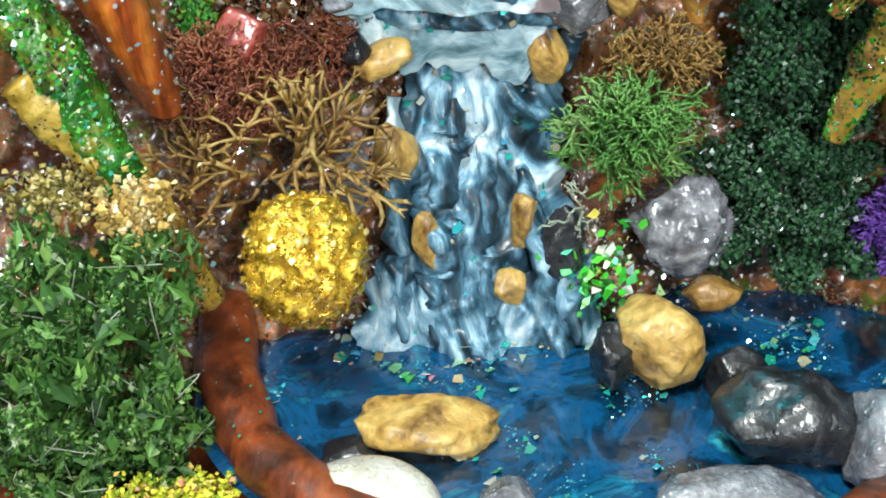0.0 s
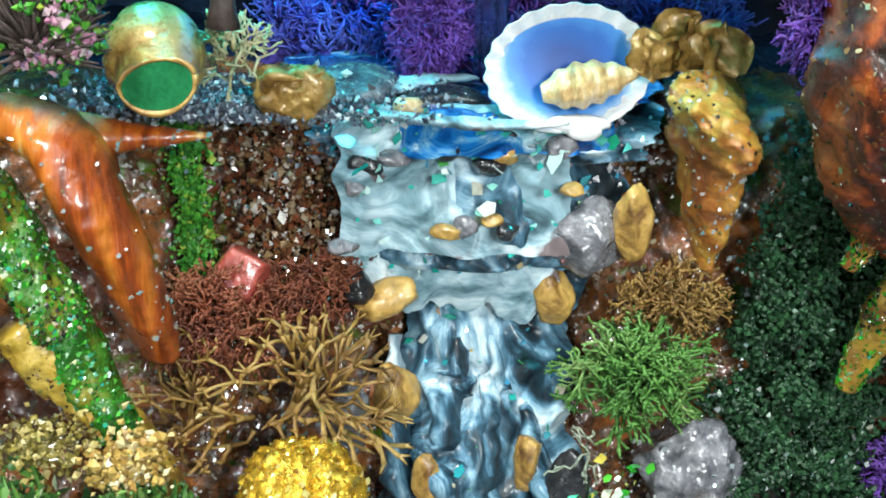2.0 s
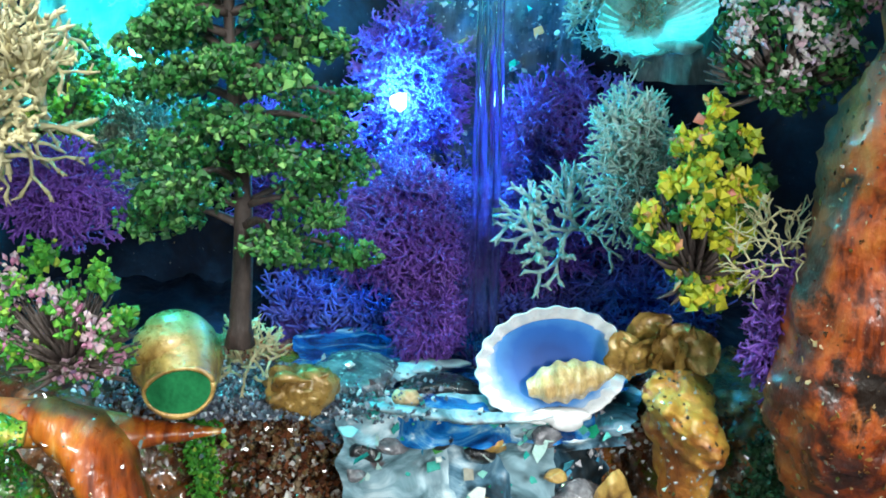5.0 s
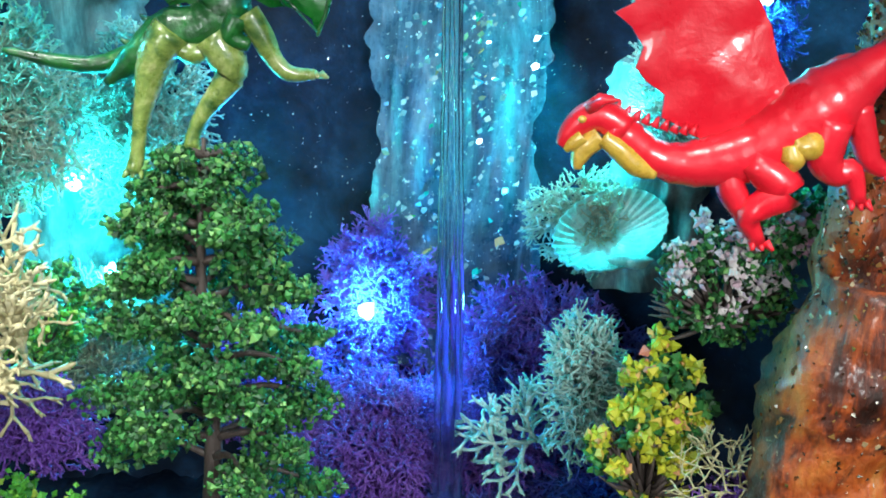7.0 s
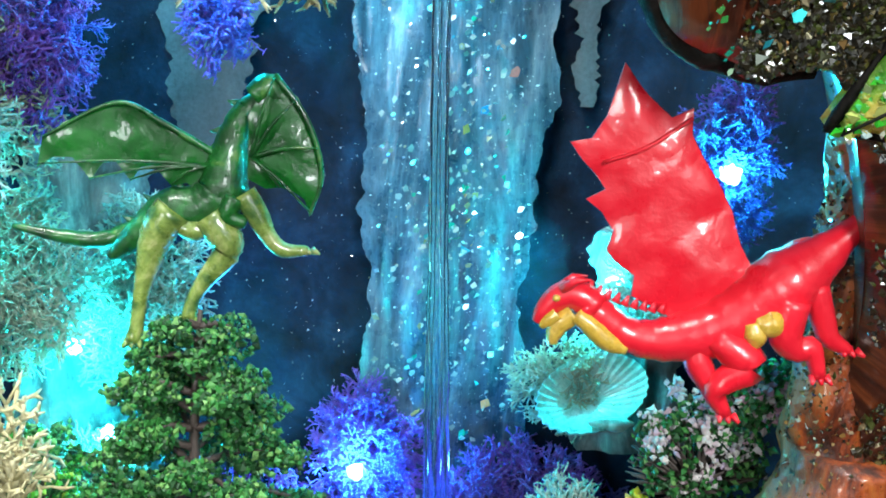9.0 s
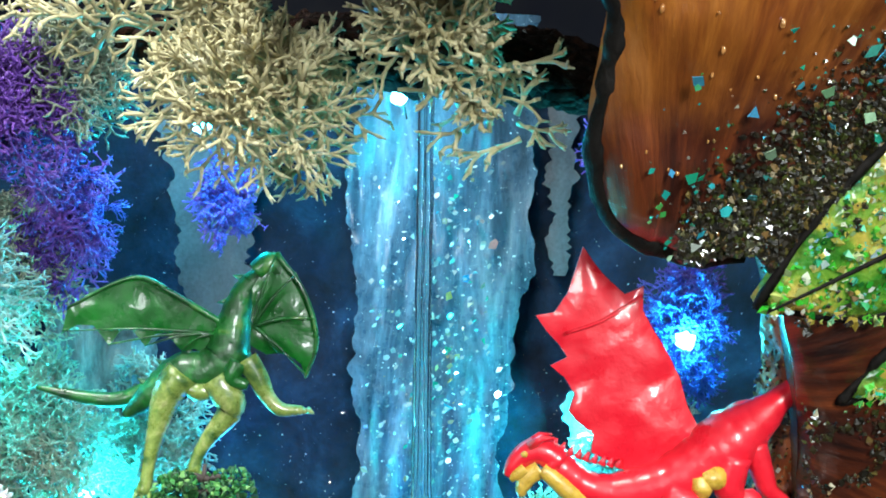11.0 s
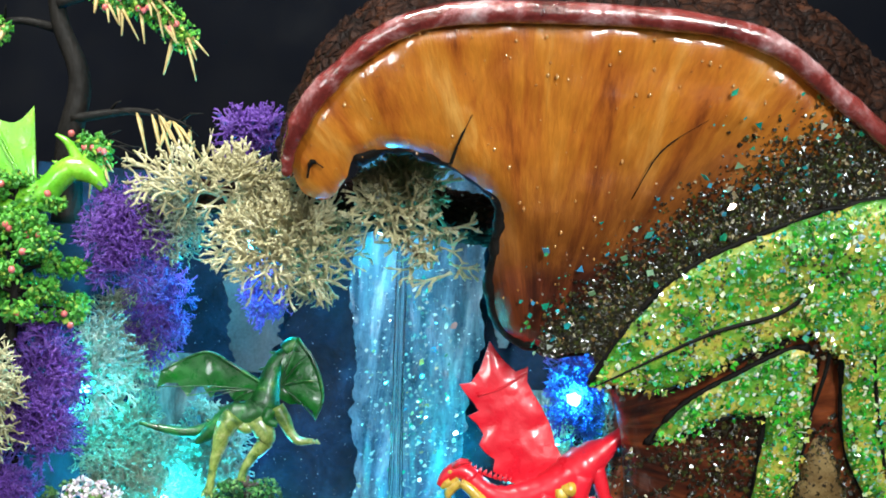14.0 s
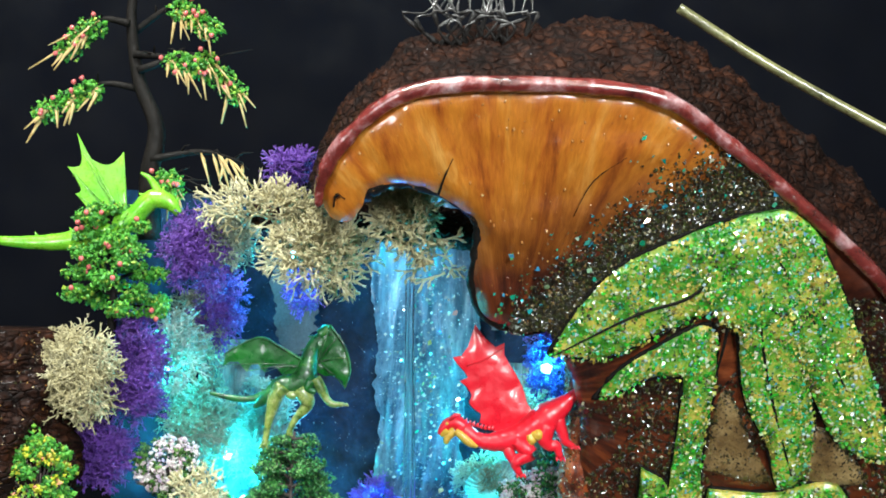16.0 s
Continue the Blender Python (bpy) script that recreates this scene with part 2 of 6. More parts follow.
FALLS = surface("pale_blue_waterfall_resin", [(0.28, (0.008, 0.022, 0.045)), (0.44, (0.035, 0.07, 0.11)), (0.58, (0.1, 0.15, 0.21)), (0.78, (0.28, 0.34, 0.4))], 0.35, (1.9, 1, 0.35),
                rough=0.3, coat=0.15, bump=0.25, spec=0.3, fine=5, distort=1.2, speck=(0.6, 0.7, 0.75), speck_at=0.67, speck_scale=5)
WHITE = surface("white_shell", [(0.3, (0.76, 0.78, 0.8)), (0.7, (0.86, 0.86, 0.85))], 0.8, rough=0.3, coat=0.4, bump=0.2, vary=0.15)
# the clam's teal is lamp glow put into its base colour
GLOWSHELL = surface("teal_glow_shell", [(0.3, (0.15, 0.4, 0.38)), (0.7, (0.4, 0.62, 0.58))], 0.8, rough=0.3, coat=0.5, bump=0.4, sss=0.3)
GREENRESIN = surface("deep_green_resin", [(0.3, (0.004, 0.06, 0.02)), (0.7, (0.02, 0.2, 0.07))], 0.7, rough=0.08, coat=1.0, bump=0.1)
RED = surface("glossy_red_plastic", [(0.3, (0.72, 0.008, 0.022)), (0.7, (0.82, 0.016, 0.035))], 0.8, rough=0.35, coat=0.5, bump=0.4, fine=2.5, vary=0.12)
YELLOW = surface("yellow_paint", [(0.3, (0.55, 0.3, 0.02)), (0.7, (0.72, 0.48, 0.08))], 1.5, rough=0.3, coat=0.8, bump=0.5)
GREEN = surface("glossy_dark_green_plastic", [(0.32, (0.003, 0.03, 0.006)), (0.47, (0.006, 0.07, 0.012)), (0.58, (0.015, 0.15, 0.025)), (0.7, (0.15, 0.26, 0.05))], 1.0, rough=0.35, coat=0.35, bump=0.7, fine=5)
GREENSKIN = surface("translucent_green_plastic", [(0.32, (0.003, 0.06, 0.008)), (0.5, (0.005, 0.12, 0.015)), (0.7, (0.02, 0.22, 0.03))], 0.8, rough=0.3, coat=0.6, bump=0.5, fine=4)
through_light = GREENSKIN.node_tree.nodes.new("ShaderNodeBsdfTranslucent")
through_light.inputs[0].default_value = (0.01, 0.3, 0.05, 1)
blend = GREENSKIN.node_tree.nodes.new("ShaderNodeMixShader")
blend.inputs[0].default_value = 0.35
GREENSKIN.node_tree.links.new(GREENSKIN.node_tree.nodes["Principled BSDF"].outputs[0], blend.inputs[1])
GREENSKIN.node_tree.links.new(through_light.outputs[0], blend.inputs[2])
GREENSKIN.node_tree.links.new(blend.outputs[0], GREENSKIN.node_tree.nodes["Material Output"].inputs[0])
PALEGREEN = surface("pale_green_paint", [(0.35, (0.03, 0.1, 0.02)), (0.52, (0.24, 0.32, 0.07)), (0.7, (0.55, 0.55, 0.25))], 1.2, rough=0.3, coat=0.8, bump=0.4)
LIME = surface("lime_green_plastic", [(0.3, (0.1, 0.42, 0.02)), (0.6, (0.22, 0.58, 0.03)), (0.8, (0.5, 0.6, 0.08))], 0.5, rough=0.3, coat=0.7, bump=0.25)
TWIG = surface("black_twig", [(0.3, (0.004, 0.0035, 0.003)), (0.7, (0.016, 0.013, 0.011))], 1.5, (1, 1, 0.4), rough=0.6, bump=0.7, spec=0.12)
TRUNK = surface("brown_twig", [(0.3, (0.02, 0.014, 0.012)), (0.7, (0.1, 0.07, 0.06))], 1.5, (1, 1, 0.4), rough=0.6, bump=0.8)
STRAW = surface("straw_needle", [(0.3, (0.35, 0.22, 0.06)), (0.7, (0.6, 0.45, 0.2))], 1.5, rough=0.5, bump=0.3)
SILVER = surface("silvery_root", [(0.3, (0.006, 0.005, 0.0045)), (0.7, (0.05, 0.045, 0.042))], 1.5, rough=0.4, coat=0.3, bump=0.6)
GREENLEAF = flecks("green_flock", [(0.0, (0.007, 0.04, 0.01)), (0.45, (0.012, 0.1, 0.018)), (0.8, (0.03, 0.2, 0.032)), (1.0, (0.16, 0.34, 0.09))], 0.6)
MIDLEAF = flecks("leafy_green_flock", [(0.0, (0.012, 0.05, 0.006)), (0.45, (0.03, 0.11, 0.013)), (0.8, (0.08, 0.2, 0.028)), (0.95, (0.18, 0.32, 0.07)), (1.0, (0.4, 0.5, 0.3))], 0.6)
PINELEAF = flecks("dark_pine_flock", [(0.0, (0.004, 0.028, 0.01)), (0.6, (0.008, 0.052, 0.015)), (0.985, (0.022, 0.09, 0.027)), (1.0, (0.35, 0.45, 0.38))], 0.6, coat=0.0)
YELLEAF = flecks("yellow_green_flock", [(0.0, (0.16, 0.26, 0.01)), (0.4, (0.42, 0.45, 0.02)), (0.8, (0.65, 0.6, 0.04)), (1.0, (0.6, 0.2, 0.15))], 0.6)
PINKBLOOM = flecks("pink_white_flock", [(0.0, (0.36, 0.12, 0.22)), (0.4, (0.46, 0.26, 0.33)), (0.75, (0.52, 0.44, 0.42)), (1.0, (0.28, 0.16, 0.32))], 0.7)
BERRY = flecks("red_berry", [(0.0, (0.5, 0.02, 0.015)), (0.7, (0.6, 0.05, 0.03)), (1.0, (0.65, 0.2, 0.2))], 0.4, coat=0.5)
BRIGHTLEAF = flecks("bright_green_flock", [(0.0, (0.02, 0.14, 0.015)), (0.5, (0.05, 0.28, 0.02)), (0.85, (0.12, 0.4, 0.04)), (1.0, (0.35, 0.45, 0.05))], 0.55)
FLAKES = flecks("iridescent_flake", [(0.0, (0.02, 0.5, 0.25)), (0.3, (0.03, 0.6, 0.55)), (0.5, (0.1, 0.5, 0.85)), (0.65, (0.1, 0.65, 0.12)), (0.8, (0.75, 0.8, 0.75)), (0.93, (0.8, 0.6, 0.2)), (1.0, (0.8, 0.35, 0.4))], 0.15, 0.6, 0.5)
SPARK = flecks("white_glitter", [(0.0, (0.6, 0.7, 0.72)), (0.6, (0.85, 0.88, 0.9)), (0.85, (0.3, 0.7, 0.7)), (1.0, (0.8, 0.55, 0.3))], 0.15, 0.7)
GREENFLAKE = flecks("green_glitter", [(0.0, (0.006, 0.09, 0.012)), (0.16, (0.015, 0.25, 0.02)), (0.36, (0.05, 0.5, 0.03)), (0.5, (0.14, 0.6, 0.06)), (0.6, (0.02, 0.45, 0.3)), (0.7, (0.6, 0.5, 0.08)), (0.82, (0.5, 0.6, 0.16)), (0.9, (0.8, 0.85, 0.7)), (1.0, (0.05, 0.3, 0.5))], 0.2, 0.1, 0.8)
DEEPFLAKE = flecks("deep_green_glitter", [(0.0, (0.003, 0.04, 0.005)), (0.3, (0.008, 0.14, 0.01)), (0.6, (0.03, 0.3, 0.02)), (0.8, (0.1, 0.35, 0.03)), (0.92, (0.01, 0.3, 0.22)), (1.0, (0.6, 0.6, 0.3))], 0.25, 0.1, 0.6)
GOLDFLAKE = flecks("gold_green_glitter", [(0.0, (0.2, 0.16, 0.02)), (0.3, (0.55, 0.42, 0.07)), (0.6, (0.7, 0.58, 0.16)), (0.75, (0.25, 0.45, 0.05)), (0.9, (0.8, 0.78, 0.55)), (1.0, (0.05, 0.4, 0.25))], 0.2, 0.1, 0.8)
WHITEBLOOM = flecks("white_pink_flock", [(0.0, (0.5, 0.32, 0.38)), (0.4, (0.62, 0.54, 0.54)), (0.8, (0.7, 0.66, 0.62)), (1.0, (0.42, 0.3, 0.46))], 0.7)
CLEAR = glass("clear_stream", (0.95, 0.99, 1.0), 0.03, ior=1.3)


def lichen_mat(name, a, b, c):
    return surface(name, [(0.3, a), (0.5, b), (0.72, c)], 0.5, rough=0.55, bump=0.4, fine=5, sss=0.15)


L_BROWN = lichen_mat("brown_lichen", (0.09, 0.036, 0.01), (0.25, 0.14, 0.03), (0.42, 0.3, 0.1))
L_RUST = lichen_mat("rust_lichen", (0.06, 0.015, 0.008), (0.2, 0.05, 0.02), (0.34, 0.15, 0.07))
L_GREEN = lichen_mat("green_lichen", (0.02, 0.09, 0.01), (0.08, 0.22, 0.035), (0.26, 0.36, 0.13))
L_PURPLE = lichen_mat("purple_lichen", (0.06, 0.016, 0.18), (0.14, 0.045, 0.34), (0.25, 0.12, 0.46))
L_TEAL = lichen_mat("pale_teal_lichen", (0.16, 0.27, 0.24), (0.32, 0.45, 0.4), (0.5, 0.6, 0.52))
L_BEIGE = lichen_mat("beige_lichen", (0.26, 0.22, 0.1), (0.52, 0.46, 0.26), (0.7, 0.66, 0.46))
L_SAGE = lichen_mat("sage_lichen", (0.14, 0.18, 0.14), (0.28, 0.32, 0.24), (0.42, 0.45, 0.34))

# ---- mesh helpers; all lengths in centimetres ----
V = Vector


class Mesh:
    def __init__(self):
        self.v, self.f, self.s, self.k = [], [], [], []

    def add(self, verts, faces, slot=0, smooth=True):
        n = len(self.v)
        self.v.extend(verts)
        self.f.extend([tuple(i + n for i in q) for q in faces])
        self.s.extend([slot] * len(faces))
        self.k.extend([smooth] * len(faces))

    def tube(self, pts, radii, sides=6, slot=0, flat=1.0):
        pts = [V(p) for p in pts]
        verts, faces, n = [], [], len(pts)
        up = V((0.31, 0.2, 0.93))
        for i, p in enumerate(pts):
            d = (pts[min(i + 1, n - 1)] - pts[max(i - 1, 0)]).normalized()
            a = d.cross(up)
            if a.length < 0.05:
                a = d.cross(V((1, 0, 0.1)))
            a.normalize()
            b = d.cross(a)
            r = radii[i] if isinstance(radii, (list, tuple)) else radii
            for j in range(sides):
                g = 2 * math.pi * j / sides
                verts.append(p + a * (r * math.cos(g)) + b * (r * flat * math.sin(g)))
        for i in range(n - 1):
            for j in range(sides):
                k = (j + 1) % sides
                faces.append((i * sides + j, i * sides + k, (i + 1) * sides + k, (i + 1) * sides + j))
        faces.append(tuple(range(sides))[::-1])
        faces.append(tuple((n - 1) * sides + j for j in range(sides)))
        self.add(verts, faces, slot)

    def grid(self, fn, nu, nv, slot=0, smooth=True):
        verts = [V(fn(i / nu, j / nv)) for j in range(nv + 1) for i in range(nu + 1)]
        w = nu + 1
        self.add(verts, [(j * w + i, j * w + i + 1, (j + 1) * w + i + 1, (j + 1) * w + i) for j in range(nv) for i in range(nu)], slot, smooth)

    def blob(self, c, size, seed=0, rough=0.25, freq=1.0, level=3, slot=0, cut=None, facet=0.0):
        """A stone: a ball, pushed in and out by noise at two scales, broken into facets."""
        bv, bf = BALLS[level]
        c, out, off = V(c), [], V((seed * 3.7, seed * 1.3, -seed * 2.1))
        for d in bv:
            k = 1 + rough * noise.noise(d * freq + off) + rough * 0.4 * noise.noise(d * freq * 3.1 + off)
            if facet:
                k += facet * (abs(noise.noise(d * freq * 1.7 - off)) - 0.2)
            p = V((d.x * size[0] * k, d.y * size[1] * k, d.z * size[2] * k))
            if cut is not None:
                p.z = max(p.z, cut)
            out.append(c + p)
        self.add(out, bf, slot)

    def grain(self, c, r, rng, slot=0):
        """A crumb of flock: a small crooked octahedron."""
        c = V(c)
        q = Euler((rng.uniform(0, 6.3), rng.uniform(0, 6.3), rng.uniform(0, 6.3))).to_matrix()
        vs = [c + q @ (V(a) * r * rng.uniform(0.45, 1.35)) for a in ((1, 0, 0), (0, 1, 0), (-1, 0, 0), (0, -1, 0), (0, 0, 0.7), (0, 0, -0.7))]
        self.add(vs, [(0, 1, 4), (1, 2, 4), (2, 3, 4), (3, 0, 4), (1, 0, 5), (2, 1, 5), (3, 2, 5), (0, 3, 5)], slot, False)

    def leaf(self, c, r, rng, slot=0, long=1.8):
        """A folded leaf of four triangles."""
        c = V(c)
        q = Euler((rng.uniform(0, 6.3), rng.uniform(0, 6.3), rng.uniform(0, 6.3))).to_matrix()
        vs = [c + q @ (V(a) * r) for a in ((-long, 0, 0), (0, 0.75, 0.3), (long, 0, 0.15), (0, -0.75, 0.3), (0, 0, 0))]
        self.add(vs, [(0, 4, 1), (4, 2, 1), (0, 3, 4), (4, 3, 2)], slot, False)

    def flake(self, c, r, rng, n=None, slot=0, tilt=0.5):
        """A thin torn flake of foil, lying roughly across n."""
        c = V(c)
        n = (V(n) + V((rng.gauss(0, tilt), rng.gauss(0, tilt), rng.gauss(0, tilt)))).normalized() if n else V((rng.gauss(0, 1), rng.gauss(0, 1), rng.gauss(0, 1))).normalized()
        a = n.orthogonal().normalized()
        b = n.cross(a)
        k, g0 = rng.choice((3, 4, 4, 5)), rng.uniform(0, 6.3)
        top = []
        for i in range(k):
            g = g0 + 6.283 * i / k
            top.append(c + (a * math.cos(g) + b * math.sin(g) * rng.uniform(0.5, 1.0)) * r * rng.uniform(0.6, 1.2))
        low = [p - n * min(0.02, r * 0.2) for p in top]
        self.add(top + low, [tuple(range(k)), tuple(range(2 * k - 1, k - 1, -1))] + [(i, i + k, (i + 1) % k + k, (i + 1) % k) for i in range(k)], slot, False)

    def make(self, name, mats, origin):
        me = bpy.data.meshes.new(name)
        o = V(origin)
        me.from_pydata([(v - o) * CM for v in self.v], [], self.f)
        for m in mats if isinstance(mats, (list, tuple)) else [mats]:
            me.materials.append(m)
        me.polygons.foreach_set("material_index", self.s)
        me.polygons.foreach_set("use_smooth", self.k)
        me.update()
        return me


BALLS = {}
for lv in (1, 2, 3, 4, 5):
    tmp = bmesh.new()
    bmesh.ops.create_icosphere(tmp, subdivisions=lv, radius=1)
    tmp.verts.index_update()
    BALLS[lv] = ([v.co.copy() for v in tmp.verts], [tuple(v.index for v in f.verts) for f in tmp.faces])
    tmp.free()
ORIGIN = {}


def thing(name, at, label, category, group="", kind=""):
    ob = new(name)
    ob.location = V(at) * CM
    ob.empty_display_size = 0.01
    ORIGIN[ob] = V(at)
    return tagged(ob, label, category, group, kind)


def part(name, mesh, mats, parent, label=""):
    ob = new(name, mesh.make(name, mats, ORIGIN[parent]))
    ob.parent = parent
    ORIGIN[ob] = ORIGIN[parent]
    return tagged(ob, label)


def solo(name, mesh, mats, label, category, at=None, group="", kind=""):
    if at is None:
        lo = min(v.z for v in mesh.v)
        low = [v for v in mesh.v if v.z < lo + 0.3]
        at = (sum(v.x for v in low) / len(low), sum(v.y for v in low) / len(low), lo)
    ob = new(name, mesh.make(name, mats, at))
    ob.location = V(at) * CM
    ORIGIN[ob] = V(at)
    return tagged(ob, label, category, group, kind)


def spline(pts, n):
    """n points along a smooth curve through pts."""
    pts = [V(p) if len(p) == 3 else V((p[0], p[1], 0)) for p in pts]
    P = [pts[0] * 2 - pts[1]] + pts + [pts[-1] * 2 - pts[-2]]
    out, m = [], len(pts) - 1
    for i in range(n):
        u = i / (n - 1) * m
        k = min(int(u), m - 1)
        f = u - k
        a, b, c, d = P[k:k + 4]
        out.append(0.5 * ((2 * b) + (c - a) * f + (2 * a - 5 * b + 4 * c - d) * f * f + (3 * b - a - 3 * c + d) * f ** 3))
    return out


def fbm(x, y=0.0, z=0.0):
    return noise.noise(V((x, y, z))) + 0.5 * noise.noise(V((2.1 * x, 2.1 * y, 2.1 * z + 5))) + 0.25 * noise.noise(V((4.3 * x, 4.3 * y, 4.3 * z + 9)))


def slice_wood():
    """Fan-shaped grain, orange sapwood above and darker red heartwood below."""
    m, t, p = nodes_of("fan_grained_orange_wood")
    co = t.nodes.new("ShaderNodeTexCoord")
    s = t.nodes.new("ShaderNodeSeparateXYZ")
    t.links.new(co.outputs["Object"], s.inputs[0])

    def calc(op, a, b=0.0):
        n = t.nodes.new("ShaderNodeMath")
        n.operation = op
        for k, v in enumerate((a, b)):
            if isinstance(v, (int, float)):
                n.inputs[k].default_value = v
            else:
                t.links.new(v, n.inputs[k])
        return n.outputs[0]

    x, z = calc("ADD", s.outputs[0], 0.075), calc("ADD", s.outputs[2], -0.08)
    ang = calc("ARCTAN2", x, z)
    far = calc("SQRT", calc("ADD", calc("MULTIPLY", x, x), calc("MULTIPLY", z, z)))
    c = t.nodes.new("ShaderNodeCombineXYZ")
    t.links.new(calc("MULTIPLY", ang, 5.5), c.inputs[0])
    t.links.new(calc("MULTIPLY", far, 9.0), c.inputs[1])

    def nz(scale, detail):
        n = t.nodes.new("ShaderNodeTexNoise")
        n.inputs["Scale"].default_value, n.inputs["Detail"].default_value, n.inputs["Roughness"].default_value, n.inputs["Distortion"].default_value = scale, detail, 0.65, 0.5
        t.links.new(c.outputs[0], n.inputs["Vector"])
        return n.outputs[0]

    grain = nz(1.4, 8)
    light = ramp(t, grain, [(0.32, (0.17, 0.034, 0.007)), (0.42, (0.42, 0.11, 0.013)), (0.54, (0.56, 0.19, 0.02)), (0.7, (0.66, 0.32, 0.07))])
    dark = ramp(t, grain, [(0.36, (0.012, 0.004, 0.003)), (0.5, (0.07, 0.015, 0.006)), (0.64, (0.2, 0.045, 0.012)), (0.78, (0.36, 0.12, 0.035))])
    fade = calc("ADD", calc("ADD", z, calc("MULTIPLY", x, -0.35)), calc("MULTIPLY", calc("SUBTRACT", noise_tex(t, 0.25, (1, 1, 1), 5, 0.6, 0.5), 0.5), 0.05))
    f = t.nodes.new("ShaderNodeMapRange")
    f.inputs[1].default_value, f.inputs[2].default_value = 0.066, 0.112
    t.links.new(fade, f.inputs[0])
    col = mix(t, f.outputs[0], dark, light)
    fine = nz(14.0, 4)
    col = mix(t, 0.4, col, ramp(t, fine, [(0.35, (0.5, 0.45, 0.4)), (0.65, (1, 1, 1))]), "MULTIPLY")
    t.links.new(col, p.inputs["Base Color"])
    p.inputs["Roughness"].default_value = 0.3
    p.inputs["Coat Weight"].default_value, p.inputs["Coat Roughness"].default_value = 1.0, 0.05
    b = t.nodes.new("ShaderNodeBump")
    b.inputs["Strength"].default_value, b.inputs["Distance"].default_value = 0.35, 0.001
    t.links.new(fine, b.inputs["Height"])
    t.links.new(b.outputs[0], p.inputs["Normal"])
    b2 = t.nodes.new("ShaderNodeBump")
    b2.inputs["Strength"].default_value, b2.inputs["Distance"].default_value = 0.5, 0.0015
    t.links.new(noise_tex(t, 0.9, (1, 1, 1), 4, 0.55), b2.inputs["Height"])
    t.links.new(b2.outputs[0], p.inputs["Coat Normal"])
    return m


SLICEWOOD = slice_wood()

from mathutils.geometry import delaunay_2d_cdt

# ---- room ----


def slab_box(name, lo, hi, mat, label, category="", bevel=0.0):
    m = Mesh()
    x0, y0, z0 = lo
    x1, y1, z1 = hi
    m.add([V(p) for p in ((x0, y0, z0), (x1, y0, z0), (x1, y1, z0), (x0, y1, z0), (x0, y0, z1), (x1, y0, z1), (x1, y1, z1), (x0, y1, z1))],
          [(3, 2, 1, 0), (4, 5, 6, 7), (0, 1, 5, 4), (1, 2, 6, 5), (2, 3, 7, 6), (3, 0, 4, 7)], 0, False)
    return solo(name, m, mat, label, category, ((x0 + x1) / 2, (y0 + y1) / 2, z0), kind="structure")


slab_box("floor", (-200, -220, -85), (200, 160, -75), PAINT, "plain pale room floor under the table", "floor")
slab_box("wall_north", (-200, 150, -75), (200, 160, 175), PAINT, "plain room wall behind the black cloth", "wall")
slab_box("wall_south", (-200, -220, -75), (200, -210, 175), PAINT, "plain room wall behind the camera", "wall")
slab_box("wall_west", (-210, -220, -75), (-200, 160, 175), PAINT, "plain room side wall", "wall")
slab_box("wall_east", (200, -220, -75), (210, 160, 175), PAINT, "plain room side wall", "wall")
slab_box("ceiling", (-200, -220, 175), (200, 160, 185), PAINT, "plain pale ceiling over the table", "ceiling")
slab_box("table", (-90, -70, -8), (90, 100, 0), BLACK, "table covered with matt black cloth", "table")
drape = Mesh()
drape.grid(lambda u, v: (-130 + 260 * u, 82 + 1.2 * math.sin(u * 37) + 0.8 * fbm(u * 9, v * 3), 0.2 + 140 * v), 90, 12)
solo("backdrop", drape, BLACK, "matt black cloth hung behind the ornament", "backdrop", (0, 82, 0.2), kind="structure")

# ---- setting of the ornament: pool, cascade, cliffs, back wall ----


base = Mesh()
base.grid(lambda u, v: (3.0 + (2 + 20 * v) * math.cos(6.2832 * u), 33 + (2 + 15 * v) * math.sin(6.2832 * u), 0.2 + (1.6 + 0.5 * fbm(u * 12, v * 3)) * (1 if 0.02 < v < 0.98 else 0)), 96, 14)
solo("wooden_base", base, REDWOOD, "rough red-brown varnished wooden base of the ornament", "base", (3, 33, 0.2), kind="structure")

water = Mesh()


def pool_pt(u, v):
    g = 6.2832 * u
    r = 0.0005 + 0.9995 * v
    x, y = 4.4 + 12.0 * r * math.cos(g), 30.6 + 8.2 * r * math.sin(g)
    return (x, y, 2.7 + 0.10 * fbm(x * 0.55, y * 0.55) + 0.03 * fbm(x * 2, y * 2))


water.grid(pool_pt, 110, 46)
solo("lower_pool", water, WATER, "deep blue glossy resin pool with floating foil flakes", "pool", (3.4, 29, 2.6), kind="structure")

rim = Mesh()
rp = spline([(-6.6, 36.5, 3.6), (-6.9, 33.4, 3.4), (-6.4, 30.0, 3.2), (-5.2, 27.4, 3.1), (-3.2, 25.2, 3.0), (0.6, 23.6, 2.8), (5.5, 23.2, 2.8), (10.5, 24.2, 2.8), (14.0, 27.5, 3.0), (15.0, 32.0, 3.2)], 70)
rim.tube([p + V((0.15 * fbm(i * 0.2), 0.15 * fbm(i * 0.2, 4), 0.1 * fbm(i * 0.3, 8))) for i, p in enumerate(rp)], [0.95 + 0.12 * fbm(i * 0.25, 3) for i in range(70)], 14)
solo("pool_rim", rim, REDWOOD, "rounded red-brown varnished wooden rim round the pool", "rim", (3, 25, 2.0), kind="structure")

